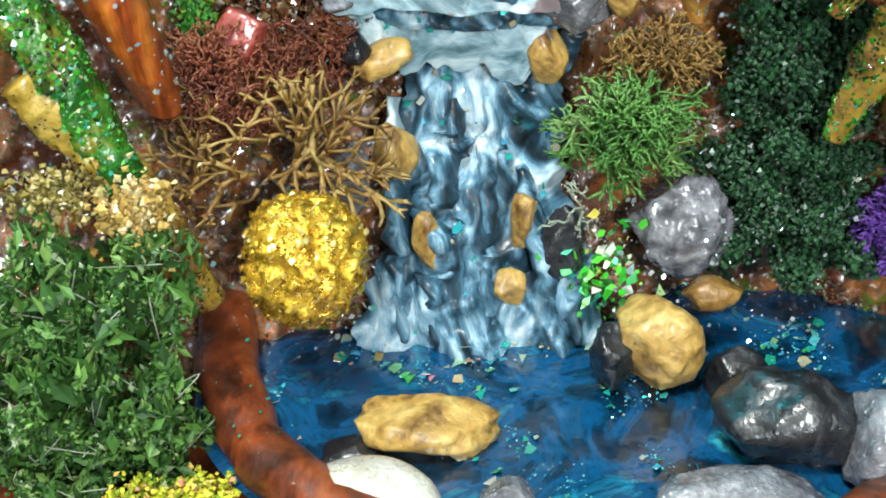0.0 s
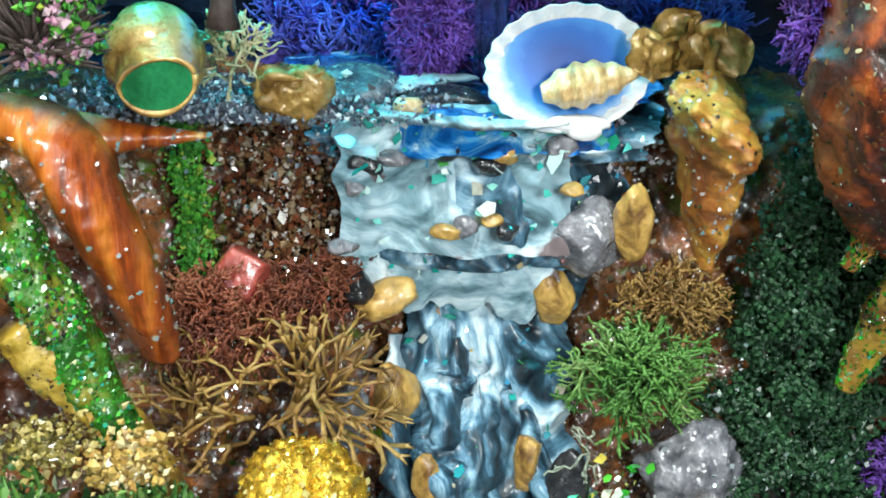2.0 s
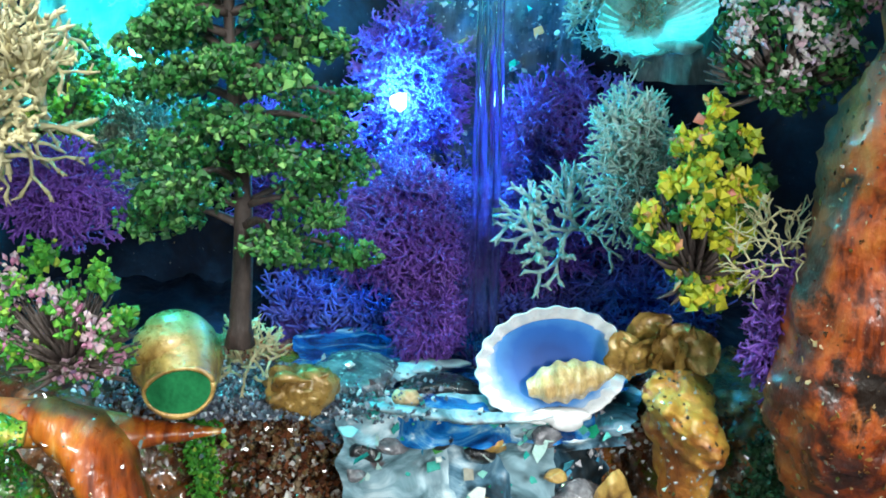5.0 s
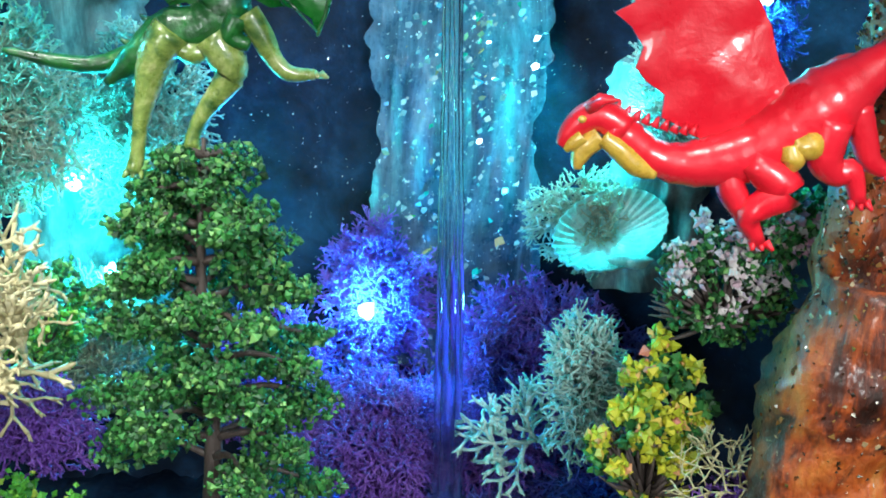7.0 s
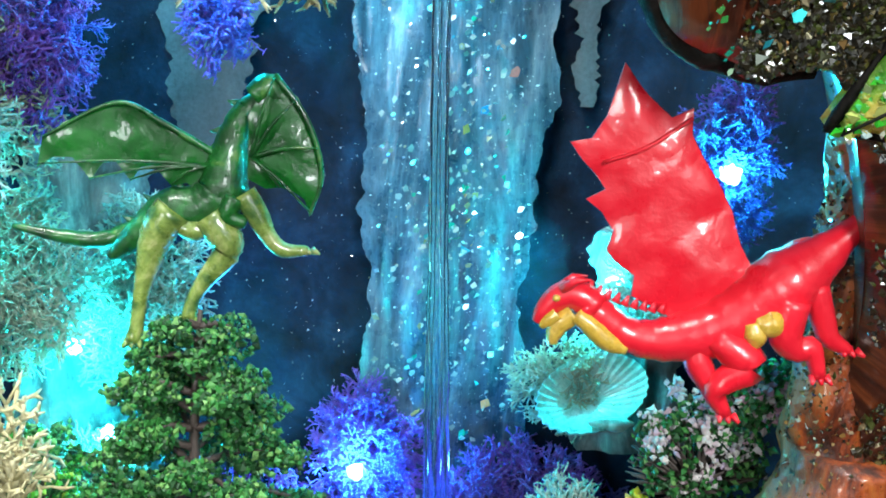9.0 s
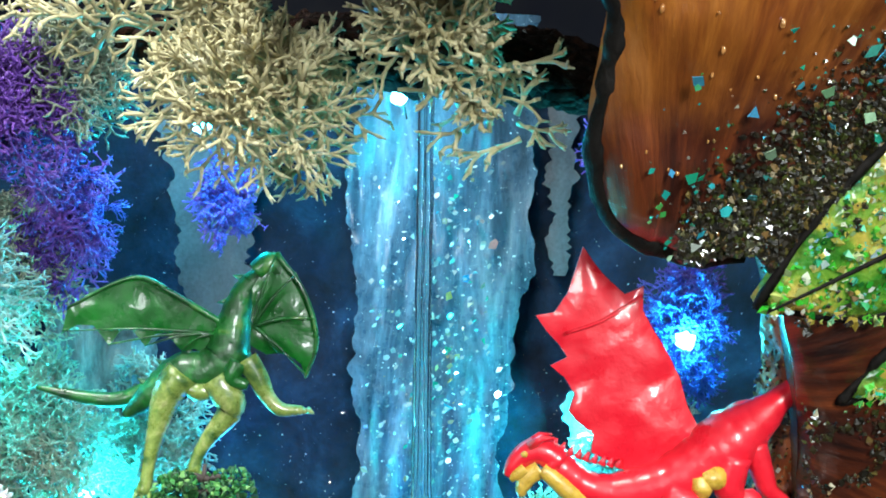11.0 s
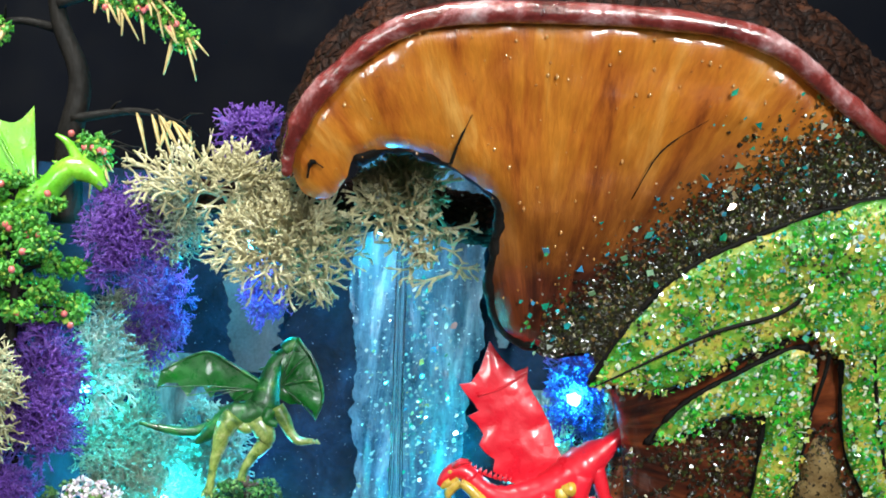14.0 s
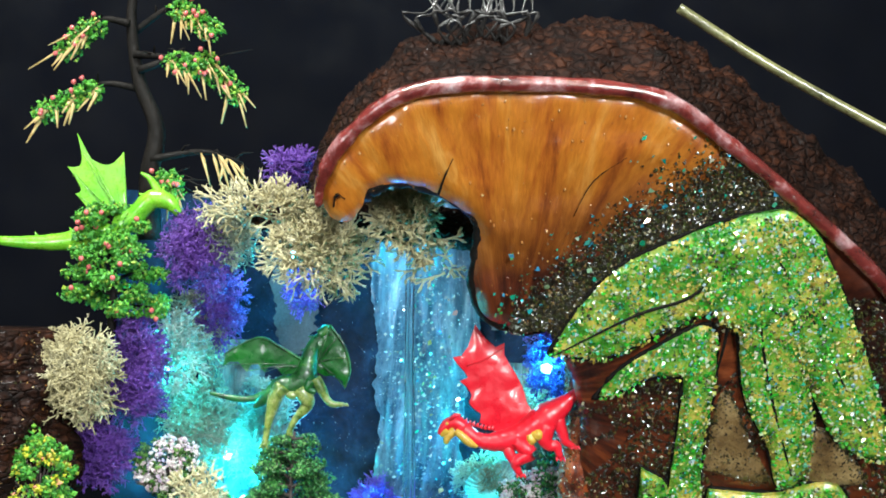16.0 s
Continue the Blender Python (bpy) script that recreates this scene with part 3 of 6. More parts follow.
PROFILE = spline([(32.6, 2.6), (33.0, 4.4), (33.6, 6.2), (34.5, 8.0), (35.0, 9.8), (35.6, 11.4), (35.8, 12.4), (34.8, 13.0), (35.0, 14.6), (35.4, 16.2), (35.8, 16.9), (40.0, 17.1), (45.0, 17.2)], 90)


def slope(z):
    """How far back the cliff lies at height z."""
    return 32.4 + 0.29 * min(max(z, 0), 18) + max(0, z - 18) * 1.2


def cascade_pt(u, v):
    k = v * 88
    i = int(k)
    p = PROFILE[i].lerp(PROFILE[i + 1], k - i)
    half = 3.9 - 1.2 * math.sin(min(1, v / 0.75) * math.pi) if v < 0.75 else 5.0
    side = (u - 0.5) * 2
    half += (0.9 * fbm(v * 7, 3 * (u > 0.5)) + 0.4 * fbm(v * 23, 3 * (u > 0.5))) * abs(side)
    x = 0.9 + 0.5 * (1 - v) + side * half
    n = fbm(x * 0.5 + 0.8 * fbm(v * 5, x * 0.3), v * 7.0) * 0.8 + 0.14 * abs(fbm(x * 1.1, v * 16, 3)) - 0.5 * max(0, abs(side) - 0.75) * 4
    return (x, p.x - n * (1.0 if v < 0.78 else 0.1), p.y + (0.2 * n if v < 0.78 else 0.1 * n))


casc = Mesh()
casc.grid(cascade_pt, 110, 190)
solo("cascade", casc, CASCADE, "stepped cascade of glossy white and steel-blue resin", "cascade", (0.9, 33, 2.6), kind="structure")
up = Mesh()
up.grid(lambda u, v: (0.75 + (u - 0.5) * (7.0 + 4.5 * min(1, v * 3)) + 0.5 * fbm(v * 9, u * 2), 35.2 + 9.7 * v - 0.7 * math.sin(u * 3.14) + 0.5 * fbm(u * 5) * (1 - v), 17.35 - 1.2 * max(0, 0.12 - v) * 6 * (1 - v) + 0.12 * fbm(u * 6, v * 5) + 0.04 * fbm(u * 20, v * 18)), 60, 50)
solo("upper_pool", up, UPPERWATER, "blue glossy resin pool above the cascade", "pool", (0.8, 40, 17.2), kind="structure")


def strand(pts, r, seed, n=34, sides=12, flat=0.45):
    m = Mesh()
    q = spline(pts, n)
    m.tube([p + V((0.25 * fbm(i * 0.16, seed), 0.05 * fbm(i * 0.5, seed + 4), 0)) for i, p in enumerate(q)], [r * (0.35 + 0.65 * math.sin(math.pi * (i + 0.6) / n)) * (1 + 0.35 * fbm(i * 0.25, seed + 7)) for i in range(n)], sides, 0, flat)
    return m


rng = random.Random(5)
STREAMS = [(0.3, -0.2, 1.2), (1.5, 1.4, 0.8), (-1.5, -1.2, 0.9), (2.4, 4.4, 1.0)]
for k, (xa, xb, r) in enumerate(STREAMS):
    top = 10.5 if k < 3 else 8.4
    pts = []
    for j in range(6):
        z = top + (2.9 - top) * j / 5
        pts.append((xa + (xb - xa) * (j / 5) ** 1.3, 32.1 + 0.30 * z + 0.25 * fbm(k * 3, j), z))
    solo("water_strand", strand(pts, r, k * 5), CASCADE, "whitish rope of resin water running down the cascade", "water", group="water strands")
step = Mesh()
step.grid(lambda u, v: (-3.2 + 6.6 * u + 0.3 * fbm(v * 4, u * 2), 35.9 - 1.5 * v ** 0.8 - 0.5 * fbm(u * 3, v * 2) - 0.02 * fbm(u * 13, v * 9), 17.45 - 1.3 * v - 2.6 * v ** 3 + 0.2 * fbm(u * 4, v * 3, 3) + 0.03 * fbm(u * 12, v * 9, 3)), 110, 80)
solo("cascade_step", step, FOAM, "milky resin ledge under the upper pool", "cascade", (0, 35, 13.3), kind="structure")
plate = Mesh()
plate.grid(lambda u, v: (-2.7 + 5.9 * u + 0.5 * fbm(v * 3, 4), 35.7 - 1.2 * v + 0.7 * v ** 5 - 0.5 * v * fbm(u * 4, 2, 8), 13.2 + 0.2 * fbm(u * 3, v * 3, 5) - (1.9 + 1.1 * fbm(u * 4, 3)) * v ** 3 - 0.08 * fbm(u * 14, v * 12)), 90, 50)
solo("cascade_step", plate, FOAM, "swirled blue-white resin ledge in the cascade", "cascade", (0, 34.5, 12.2), kind="structure")

for k, pts in enumerate([[(-3.0, 35.4, 17.45), (-1.0, 34.8, 17.45), (1.2, 34.6, 17.4), (3.2, 34.9, 17.4)], [(-3.8, 36.0, 17.55), (-2.2, 36.9, 17.6), (-0.6, 37.9, 17.6), (0.8, 38.2, 17.6)]]):
    solo("foam_streak", strand(pts, 0.5, 40 + k, 40, 14, 0.35), FOAM, "milky white streak of resin foam on the water", "foam", group="foam streaks")
for side, x0, x1 in (("left", -14.5, -1.2), ("right", 3.6, 16.5)):
    c = Mesh()

    def cliff_pt(u, v, x0=x0, x1=x1, s=1 if side == "left" else -1):
        x = x0 + (x1 - x0) * u
        z = 1.0 + 17.2 * v
        inner = u if s == 1 else 1 - u
        y = slope(z) + 0.4 + 0.7 * inner - 1.6 * (1 - inner) * (0.6 + 0.4 * math.sin(z * 0.5)) - 0.8 * fbm(x * 0.45, z * 0.45, s) - 0.35 * fbm(x * 1.4, z * 1.4, s + 3)
        if s == -1 and z < 9:
            y += 4.5 * (1 - z / 9) * min(1, max(0, (x - 5) / 3))
        if v > 0.93:
            y += (v - 0.93) * 160
            z = 1.0 + 17.2 * 0.93 + 0.4 * fbm(x * 0.8, y * 0.4) + (v - 0.93) * 10
        return (x, y, z)

    c.grid(cliff_pt, 100, 120)
    c.s = [1 if i // 100 > 113 else 0 for i in range(len(c.f))]
    solo("cliff", c, [CLIFF, BACK], "rusty brown cliff with moss and grey crumbs under resin", "cliff", ((x0 + x1) / 2, 34, 1.0), kind="structure")

back = Mesh()


def back_pt(u, v):
    g = (u - 0.5) * 2
    x = -2.0 + 17.5 * g
    return (x, 45.6 - 9.0 * max(0, abs(g) - 0.5) ** 1.6 - 0.25 * fbm(x * 0.3, v * 6), 15.5 + 32 * v)


back.grid(back_pt, 90, 70)
back.grid(lambda u, v: (back_pt(u, v)[0], back_pt(u, v)[1] + 1.2, back_pt(u, v)[2]), 30, 20)
solo("wall_back", back, BACK, "dark navy glittering resin back wall behind the waterfall", "wall", (-2, 45, 15.5), kind="structure")


def sheet(cx, z0, z1, half, seed, y, thick=0.3, nu=40, nv=160, edge=0.9, bulge=0.25):
    """An upright resin sheet with ragged sides."""
    m = Mesh()

    def at(u, v, off):
        z = z0 + (z1 - z0) * v
        w = half(v)
        l = -w + edge * fbm(v * 5, seed) * 0.7 + 0.3 * fbm(v * 26, seed) + 0.12 * fbm(v * 70, seed)
        r = w + edge * fbm(v * 5, seed + 9) * 0.7 + 0.3 * fbm(v * 26, seed + 9) + 0.12 * fbm(v * 70, seed + 9)
        x = cx + l + (r - l) * u
        return (x, y + off - bulge * math.sin(u * math.pi) - bulge * 0.9 * fbm(x * 1.3, z * 0.25, seed) * (1 - off), z)

    m.grid(lambda u, v: at(u, v, 0), nu, nv)
    m.grid(lambda u, v: at(1 - u, v, thick), nu, nv)
    return m


# the sheet widens at its foot to stand for the lamp-lit blue haze
solo("waterfall_sheet", sheet(1.4, 17.0, 49.0, lambda v: 2.7 + 1.0 * min(1, max(0, (v - 0.44) * 4)) + 1.5 * max(0, 0.42 - v) * 3, 3, 44.5), FALLS,
     "pale blue waterfall sheet with ragged edges and glitter, foot widened for lamp haze", "waterfall", kind="structure")
solo("resin_smear", sheet(-7.6, 36.5, 47.0, lambda v: 1.2 + 1.2 * v, 21, 45.1, 0.06, 30, 70, 1.0, 0.04), HAZE, "grey translucent resin smear on the back wall", "resin smear")
solo("resin_smear", sheet(6.3, 38.6, 47.0, lambda v: 0.35 + 0.25 * v, 33, 45.1, 0.06, 12, 50, 0.6, 0.04), HAZE, "grey translucent resin smear on the back wall", "resin smear")
VIOLET = surface("dark_violet_moss", [(0.36, (0.004, 0.003, 0.02)), (0.5, (0.02, 0.012, 0.1)), (0.66, (0.09, 0.05, 0.3))], 2.2, rough=0.8, bump=1.0, fine=7, spec=0.15)


def bank_pt(u, v):
    return V((-6.0 + 15.5 * u, 40.6 + 4.3 * v ** 0.8 - 0.5 * fbm(u * 9, v * 5), 17.0 + (6.6 + 1.2 * fbm(u * 5, 2)) * v ** 1.3 + 0.5 * fbm(u * 12, v * 8, 4)))


bank = Mesh()
bank.grid(bank_pt, 80, 50)
solo("moss_bank", bank, VIOLET, "dark violet moss bank at the foot of the back wall", "moss", (1.5, 42, 17.0), kind="structure")
tuftlets = Mesh()
rng = random.Random(19)
for _ in range(7000):
    p = bank_pt(rng.random(), rng.uniform(0.12, 1))
    tip = p + V((rng.gauss(0, 0.2), rng.gauss(-0.2, 0.15), rng.gauss(0.15, 0.2)))
    tuftlets.tube([p, tip, tip + V((rng.gauss(0, 0.2), -0.1, rng.gauss(0.05, 0.2)))], [0.05, 0.045, 0.03], 4)
# strands coloured bluer than the moss to carry the blue glow here
solo("moss_strands", tuftlets, lichen_mat("violet_moss_blue_glow", (0.025, 0.02, 0.18), (0.06, 0.07, 0.4), (0.11, 0.17, 0.55)), "violet moss strands over the bank, blue glow put into their colour", "moss", kind="stuff")
# pale sheets added behind the cyan lamps to spread their glow
CATCHER = surface("pale_glow_catcher", [(0.32, (0.03, 0.05, 0.055)), (0.5, (0.1, 0.15, 0.16)), (0.7, (0.26, 0.34, 0.34))], 0.5, (1.5, 1, 0.7), rough=0.5, bump=0.5, spec=0.2, distort=1.2)
solo("glow_catcher", sheet(-11.6, 21.0, 37.5, lambda v: 3.0 - 1.2 * v, 51, 43.4, 0.1, 36, 90, 1.6, 0.4), CATCHER, "added pale sheet catching the glow of the cyan lamps", "resin pane", kind="structure")
solo("glow_catcher", sheet(8.4, 26.0, 36.5, lambda v: 2.2 - 0.9 * v, 57, 43.4, 0.1, 30, 70, 1.4, 0.4), CATCHER, "added pale sheet catching the glow of the cyan lamps", "resin pane", kind="structure")
jet = thing("water_jet", (1.1, 38.3, 17.4), "thin clear jet of water falling past the back wall", "water")
for k, (dx, r) in enumerate(((0, 0.26), (0.3, 0.15), (-0.27, 0.13))):
    q = spline([(0.5 + dx * 0.5, 37.6, 46.0), (0.75 + dx * 0.6, 38.0, 36), (0.95 + dx, 38.2, 28), (1.15 + dx * 1.3, 38.4, 17.4)], 50)
    stream = Mesh()
    stream.tube([p + V((0.03 * fbm(i * 0.3, k), 0, 0)) for i, p in enumerate(q)], [r * (1 + 0.2 * fbm(i * 0.35, k + 5)) for i in range(50)], 10)
    part("water_thread", stream, CLEAR, jet)

# ---- driftwood ----
TANCRUMB = flecks("tan_glassy_crumb", [(0, (0.03, 0.012, 0.006)), (0.4, (0.14, 0.05, 0.015)), (0.75, (0.3, 0.17, 0.05)), (0.92, (0.5, 0.4, 0.25)), (1, (0.75, 0.72, 0.68))], 0.15, coat=1.0)
TANWOOD = surface("tan_speckled_wood", [(0.3, (0.05, 0.025, 0.01)), (0.5, (0.2, 0.12, 0.045)), (0.7, (0.38, 0.26, 0.11))], 0.6, rough=0.3, coat=0.7, bump=0.8, fine=5, speck=(0.02, 0.012, 0.006), speck_at=0.58)
DARKCRUMB = flecks("black_moss", [(0, (0.005, 0.005, 0.003)), (0.6, (0.025, 0.018, 0.008)), (0.88, (0.05, 0.07, 0.01)), (0.97, (0.2, 0.11, 0.035)), (1, (0.5, 0.45, 0.3))], 0.35, coat=0.7)



def log(name, pts, radii, mat, label, n=110, sides=40, lump=0.34, flat=1.0, seed=0, category="driftwood", crust=SPARK, crumbs=260):
    m = Mesh()
    q = spline(pts, n)
    rr = spline([(i, r) for i, r in enumerate(radii)], n)
    m.tube(q, [max(0.05, p.y) for p in rr], sides, 0, flat)
    c0 = len(m.v)
    for i in range(c0):
        ring = q[min(i // sides, n - 1)]
        d = m.v[i] - ring
        k = 1 + lump * fbm(m.v[i].x * 0.45, m.v[i].y * 0.45, m.v[i].z * 0.3 + seed) + lump * 0.5 * fbm(m.v[i].x * 1.6, m.v[i].y * 1.6, m.v[i].z * 0.8 + seed) + lump * 0.25 * fbm(m.v[i].x * 4, m.v[i].y * 4, m.v[i].z * 2 + seed) + lump * 0.6 * (0.22 - abs(noise.noise(V((m.v[i].x * 0.55, m.v[i].y * 0.55, m.v[i].z * 0.45 + seed * 3)))))
        m.v[i] = ring + d * k
    ob = solo(name, m, mat, label, category)
    rg = random.Random(seed + 500)
    for what, fm, count, sizes in (("glitter_crust", crust, crumbs, (0.03, 0.045, 0.07, 0.11)), ("moss_crust", DARKCRUMB, 0 if mat is ORANGEWOOD else crumbs * 2 // 3, (0.05, 0.07, 0.1))):
        if fm and count:
            g = Mesh()
            for _ in range(count):
                i = rg.randrange(sides, c0 - sides)
                nrm = (m.v[i] - q[i // sides]).normalized()
                if nrm.y > 0.3:
                    continue
                p = m.v[i].lerp(m.v[i + 1], rg.random()).lerp(m.v[min(c0 - 1, i + sides)], rg.random() * 0.9)
                if what == "moss_crust":
                    if fbm(p.x * 0.4, p.z * 0.4, seed) > -0.05:
                        g.grain(p, rg.choice(sizes), rg)
                else:
                    g.flake(p + nrm * 0.03, rg.choice(sizes), rg, nrm)
            if g.v:
                tagged(part(what, g, fm, ob), kind="stuff")
    return ob


log("driftwood", [(-8.0, 32.4, 11.6), (-8.4, 32.0, 13.4), (-9.1, 31.9, 15.6), (-9.9, 32.2, 17.4), (-11.6, 32.8, 18.2)], [0.9, 1.3, 1.7, 1.5, 0.9], ORANGEWOOD, "broad orange varnished driftwood limb leaning on the cliff", seed=1, flat=0.55, lump=0.13, crust=SPARK, crumbs=160)
log("driftwood", [(-6.8, 30.6, 6.0), (-8.0, 30.4, 8.6), (-9.2, 30.2, 11.0), (-11.0, 30.0, 13.5)], [0.5, 0.8, 0.8, 0.6], YELLOWMOSS, "yellow-orange crusted driftwood branch beside the bush", seed=2, crust=TANCRUMB, crumbs=700)
log("driftwood", [(-7.8, 30.2, 8.2), (-9.3, 30.2, 11.8), (-10.8, 30.6, 15.0), (-13.0, 31, 18.6)], [0.4, 0.9, 1.2, 1.2], DEEPMOSS, "driftwood ridge coated in green glitter paste", seed=3, flat=0.7, crust=DEEPFLAKE, crumbs=4200)
log("driftwood", [(-6.4, 33.6, 17.3), (-8.6, 33.4, 17.3), (-11.5, 32.6, 17.9), (-16, 31, 18.6)], [0.08, 0.6, 0.9, 1.1], ORANGEWOOD, "orange-brown driftwood ledge under the shells", seed=4, flat=0.7, lump=0.15, crust=SPARK, crumbs=160)
log("driftwood", [(-11.0, 30.0, 18.9), (-13.5, 29.6, 19.3), (-17, 29, 19.6)], [0.5, 0.9, 1.0], GLITTERMOSS, "low driftwood lump coated in green glitter paste", seed=5, flat=0.6, crust=DEEPFLAKE, crumbs=700)
log("driftwood", [(7.3, 34.6, 13.2), (7.15, 34.6, 14.8), (7.1, 34.7, 16.4), (7.1, 34.9, 17.7), (7.0, 35.5, 18.6)], [0.35, 0.8, 1.3, 1.95, 1.2], OCHREWOOD, "yellow-crusted driftwood knob beside the pine", seed=6, lump=0.42, flat=0.45, crumbs=300, crust=SPARK)
log("driftwood", [(12.4, 33.4, 14.5), (11.4, 32.2, 17.0), (10.9, 31.4, 19.5), (11.0, 31.0, 22.0), (11.0, 30.5, 26.5), (11.4, 30.0, 30.0)], [0.6, 1.7, 2.4, 2.3, 2.1, 1.6], REDORANGE, "red-brown varnished driftwood post", seed=7, lump=0.17, crumbs=1200, crust=TANCRUMB)
log("driftwood", [(15.6, 34.5, 6.5), (15.2, 34.4, 10.0), (14.4, 34.0, 14.0)], [0.9, 1.3, 1.4], YELLOWMOSS, "mossy yellow-brown driftwood stump behind the pine", seed=8, crust=DEEPFLAKE, crumbs=700)
log("driftwood", [(10.9, 33.0, 14.0), (11.8, 32.8, 15.8), (12.6, 32.6, 17.0), (14.0, 32.4, 18.2)], [0.3, 0.7, 0.9, 0.9], OCHREWOOD, "ochre crusted driftwood branch beside the pine", seed=12, flat=0.7, lump=0.3, crust=DEEPFLAKE, crumbs=900)
log("driftwood", [(11.4, 33.0, 10.2), (12.3, 32.8, 13.0), (13.2, 32.4, 15.2), (14.5, 32.2, 16.6)], [0.3, 0.7, 0.9, 1.0], YELLOWMOSS, "mossy yellow-brown driftwood branch with green glitter", seed=13, flat=0.7, lump=0.5, crust=DEEPFLAKE, crumbs=1500)
log("driftwood", [(-9.0, 33.0, 45.6), (-4.0, 33.2, 45.4), (1.0, 33.0, 45.6), (6.5, 32.0, 44.6)], [0.7, 1.1, 1.2, 1.0], DARKBARK, "dark bark-covered beam across the top of the waterfall", seed=11, crumbs=80)
log("driftwood", [(10.8, 30.4, 28.0), (10.95, 29.8, 33.0), (10.95, 29.0, 36.4), (10.2, 27.0, 40.0), (9.0, 26.0, 42.0)], [1.1, 1.0, 1.0, 1.0, 0.8], REDORANGE, "dark crusted driftwood post under the wood slice", seed=9, lump=0.35, crumbs=3000, crust=TANCRUMB)
log("driftwood", [(-20.5, 31, 16), (-21.5, 31.5, 24), (-22.0, 31, 32), (-22.0, 31, 38.5)], [4.0, 3.8, 3.4, 2.6], DARKBARK, "dark bark-covered trunk at the edge of the ornament", seed=10, lump=0.3, crumbs=1500, crust=TANCRUMB)


def on_slab(x, z, off=0.0):
    """A point of the leaning cut face; off is towards the viewer."""
    return V((x, 43.1 - 0.46 * z - off * 0.908, z - off * 0.418))


def inside(p, poly):
    hit = False
    for a, b in zip(poly, poly[1:] + poly[:1]):
        if (a.y > p[1]) != (b.y > p[1]) and p[0] < (b.x - a.x) * (p[1] - a.y) / (b.y - a.y) + a.x:
            hit = not hit
    return hit


def panel(outline, thick=1.5, off=0.0, n=160, step=0.5, rough=0.12, soft=0.6, drop=0.5):
    """A thick board cut to a smooth outline on the leaning face, with uneven front and rounded edge. Returns the mesh and its outline."""
    q = spline(list(outline) + [outline[0]], n + 1)[:-1]
    q = [V((p.x, p.y)) for p in q]
    x0, x1, z0, z1 = min(p.x for p in q), max(p.x for p in q), min(p.y for p in q), max(p.y for p in q)
    arr = np.array([(p.x, p.y) for p in q])
    pts, dist = list(q), [0.0] * n
    rg = random.Random(int(x0 * 100))
    for i in range(int((x1 - x0) / step) + 1):
        for j in range(int((z1 - z0) / step) + 1):
            p = V((x0 + (i + rg.uniform(-0.2, 0.2)) * step, z0 + (j + rg.uniform(-0.2, 0.2)) * step))
            if inside(p, q):
                d = float(np.sqrt(((arr - (p.x, p.y)) ** 2).sum(1)).min())
                if d > step * 0.35:
                    pts.append(p)
                    dist.append(d)
    vs, _, fs, orig, _, _ = delaunay_2d_cdt(pts, [(i, (i + 1) % n) for i in range(n)], [list(range(n))], 1, 1e-5)
    dd = [dist[o[0]] if o else 0.0 for o in orig]
    front = []
    for p, d in zip(vs, dd):
        r = drop * max(0, 1 - d / soft) ** 2
        front.append(on_slab(p.x, p.y, off - r + rough * fbm(p.x * 0.5, p.y * 0.5) + rough * 0.5 * fbm(p.x * 1.7, p.y * 1.7)))
    m = Mesh()
    m.add(front, [tuple(f)[::-1] for f in fs])
    ring = [on_slab(p.x, p.y, off - drop) for p in q]
    rear = [on_slab(p.x, p.y, off - thick) for p in q]
    m.add(ring + rear, [(i, (i + 1) % n, n + (i + 1) % n, n + i) for i in range(n)] + [tuple(range(2 * n - 1, n - 1, -1))])
    return m, q


trunk_slice = thing("trunk_slice", (14, 26, 28), "large varnished orange wood slice with dark bark and a curled lip", "wood slice")
RIM = [(-3.7, 45.9), (-3.5, 47.2), (-2.3, 49.2), (0.8, 51.5), (5.8, 52.1), (12.8, 51.8), (16.7, 49.8), (21.2, 46.6), (26.0, 42.8), (30, 38)]
face, face_edge = panel([(-3.7, 46.3), (-3.2, 47.8), (-2.0, 49.4), (0.8, 51.4), (5.8, 52.0), (12.8, 51.7), (16.7, 49.7), (21.2, 46.5), (26.0, 42.7), (30, 38), (31, 30), (29, 24), (20, 23), (11.5, 24), (11.0, 30), (10.8, 34), (9.8, 37.6),
                         (8.6, 39.6), (6.8, 39.5), (5.1, 40.2), (4.5, 41.8), (4.6, 43.5), (4.6, 44.8), (3.6, 45.8), (2.0, 46.6), (0.4, 46.9), (-1.1, 46.6), (-1.5, 45.7), (-2.2, 44.9), (-3.2, 45.2)], 3.0, 0.0, 260, 0.42, 0.22, 0.9, 0.6)
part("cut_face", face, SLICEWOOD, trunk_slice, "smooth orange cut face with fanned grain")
lipq = spline([(-1.2, 46.5), (0.4, 47.0), (2.2, 46.7), (3.9, 45.9), (4.75, 44.9), (4.7, 43.3), (4.6, 41.6), (5.2, 40.2), (6.8, 39.4), (8.5, 39.5)], 60)
lipm = Mesh()
lipm.tube([on_slab(p.x - 0.05, p.y - 0.05, -0.95) for p in lipq], [0.38 + 0.16 * fbm(i * 0.3) for i in range(60)], 12)
part("inner_edge", lipm, TWIG, trunk_slice, "dark charred inner edge")
edge = Mesh()
eq = spline(RIM, 110)
edge.tube([on_slab(p.x, p.y, 0.05 + 0.1 * fbm(i * 0.15)) for i, p in enumerate(eq)], [min(0.42, 0.2 + 0.012 * i) + 0.1 * fbm(i * 0.2, 3) for i in range(110)], 12)
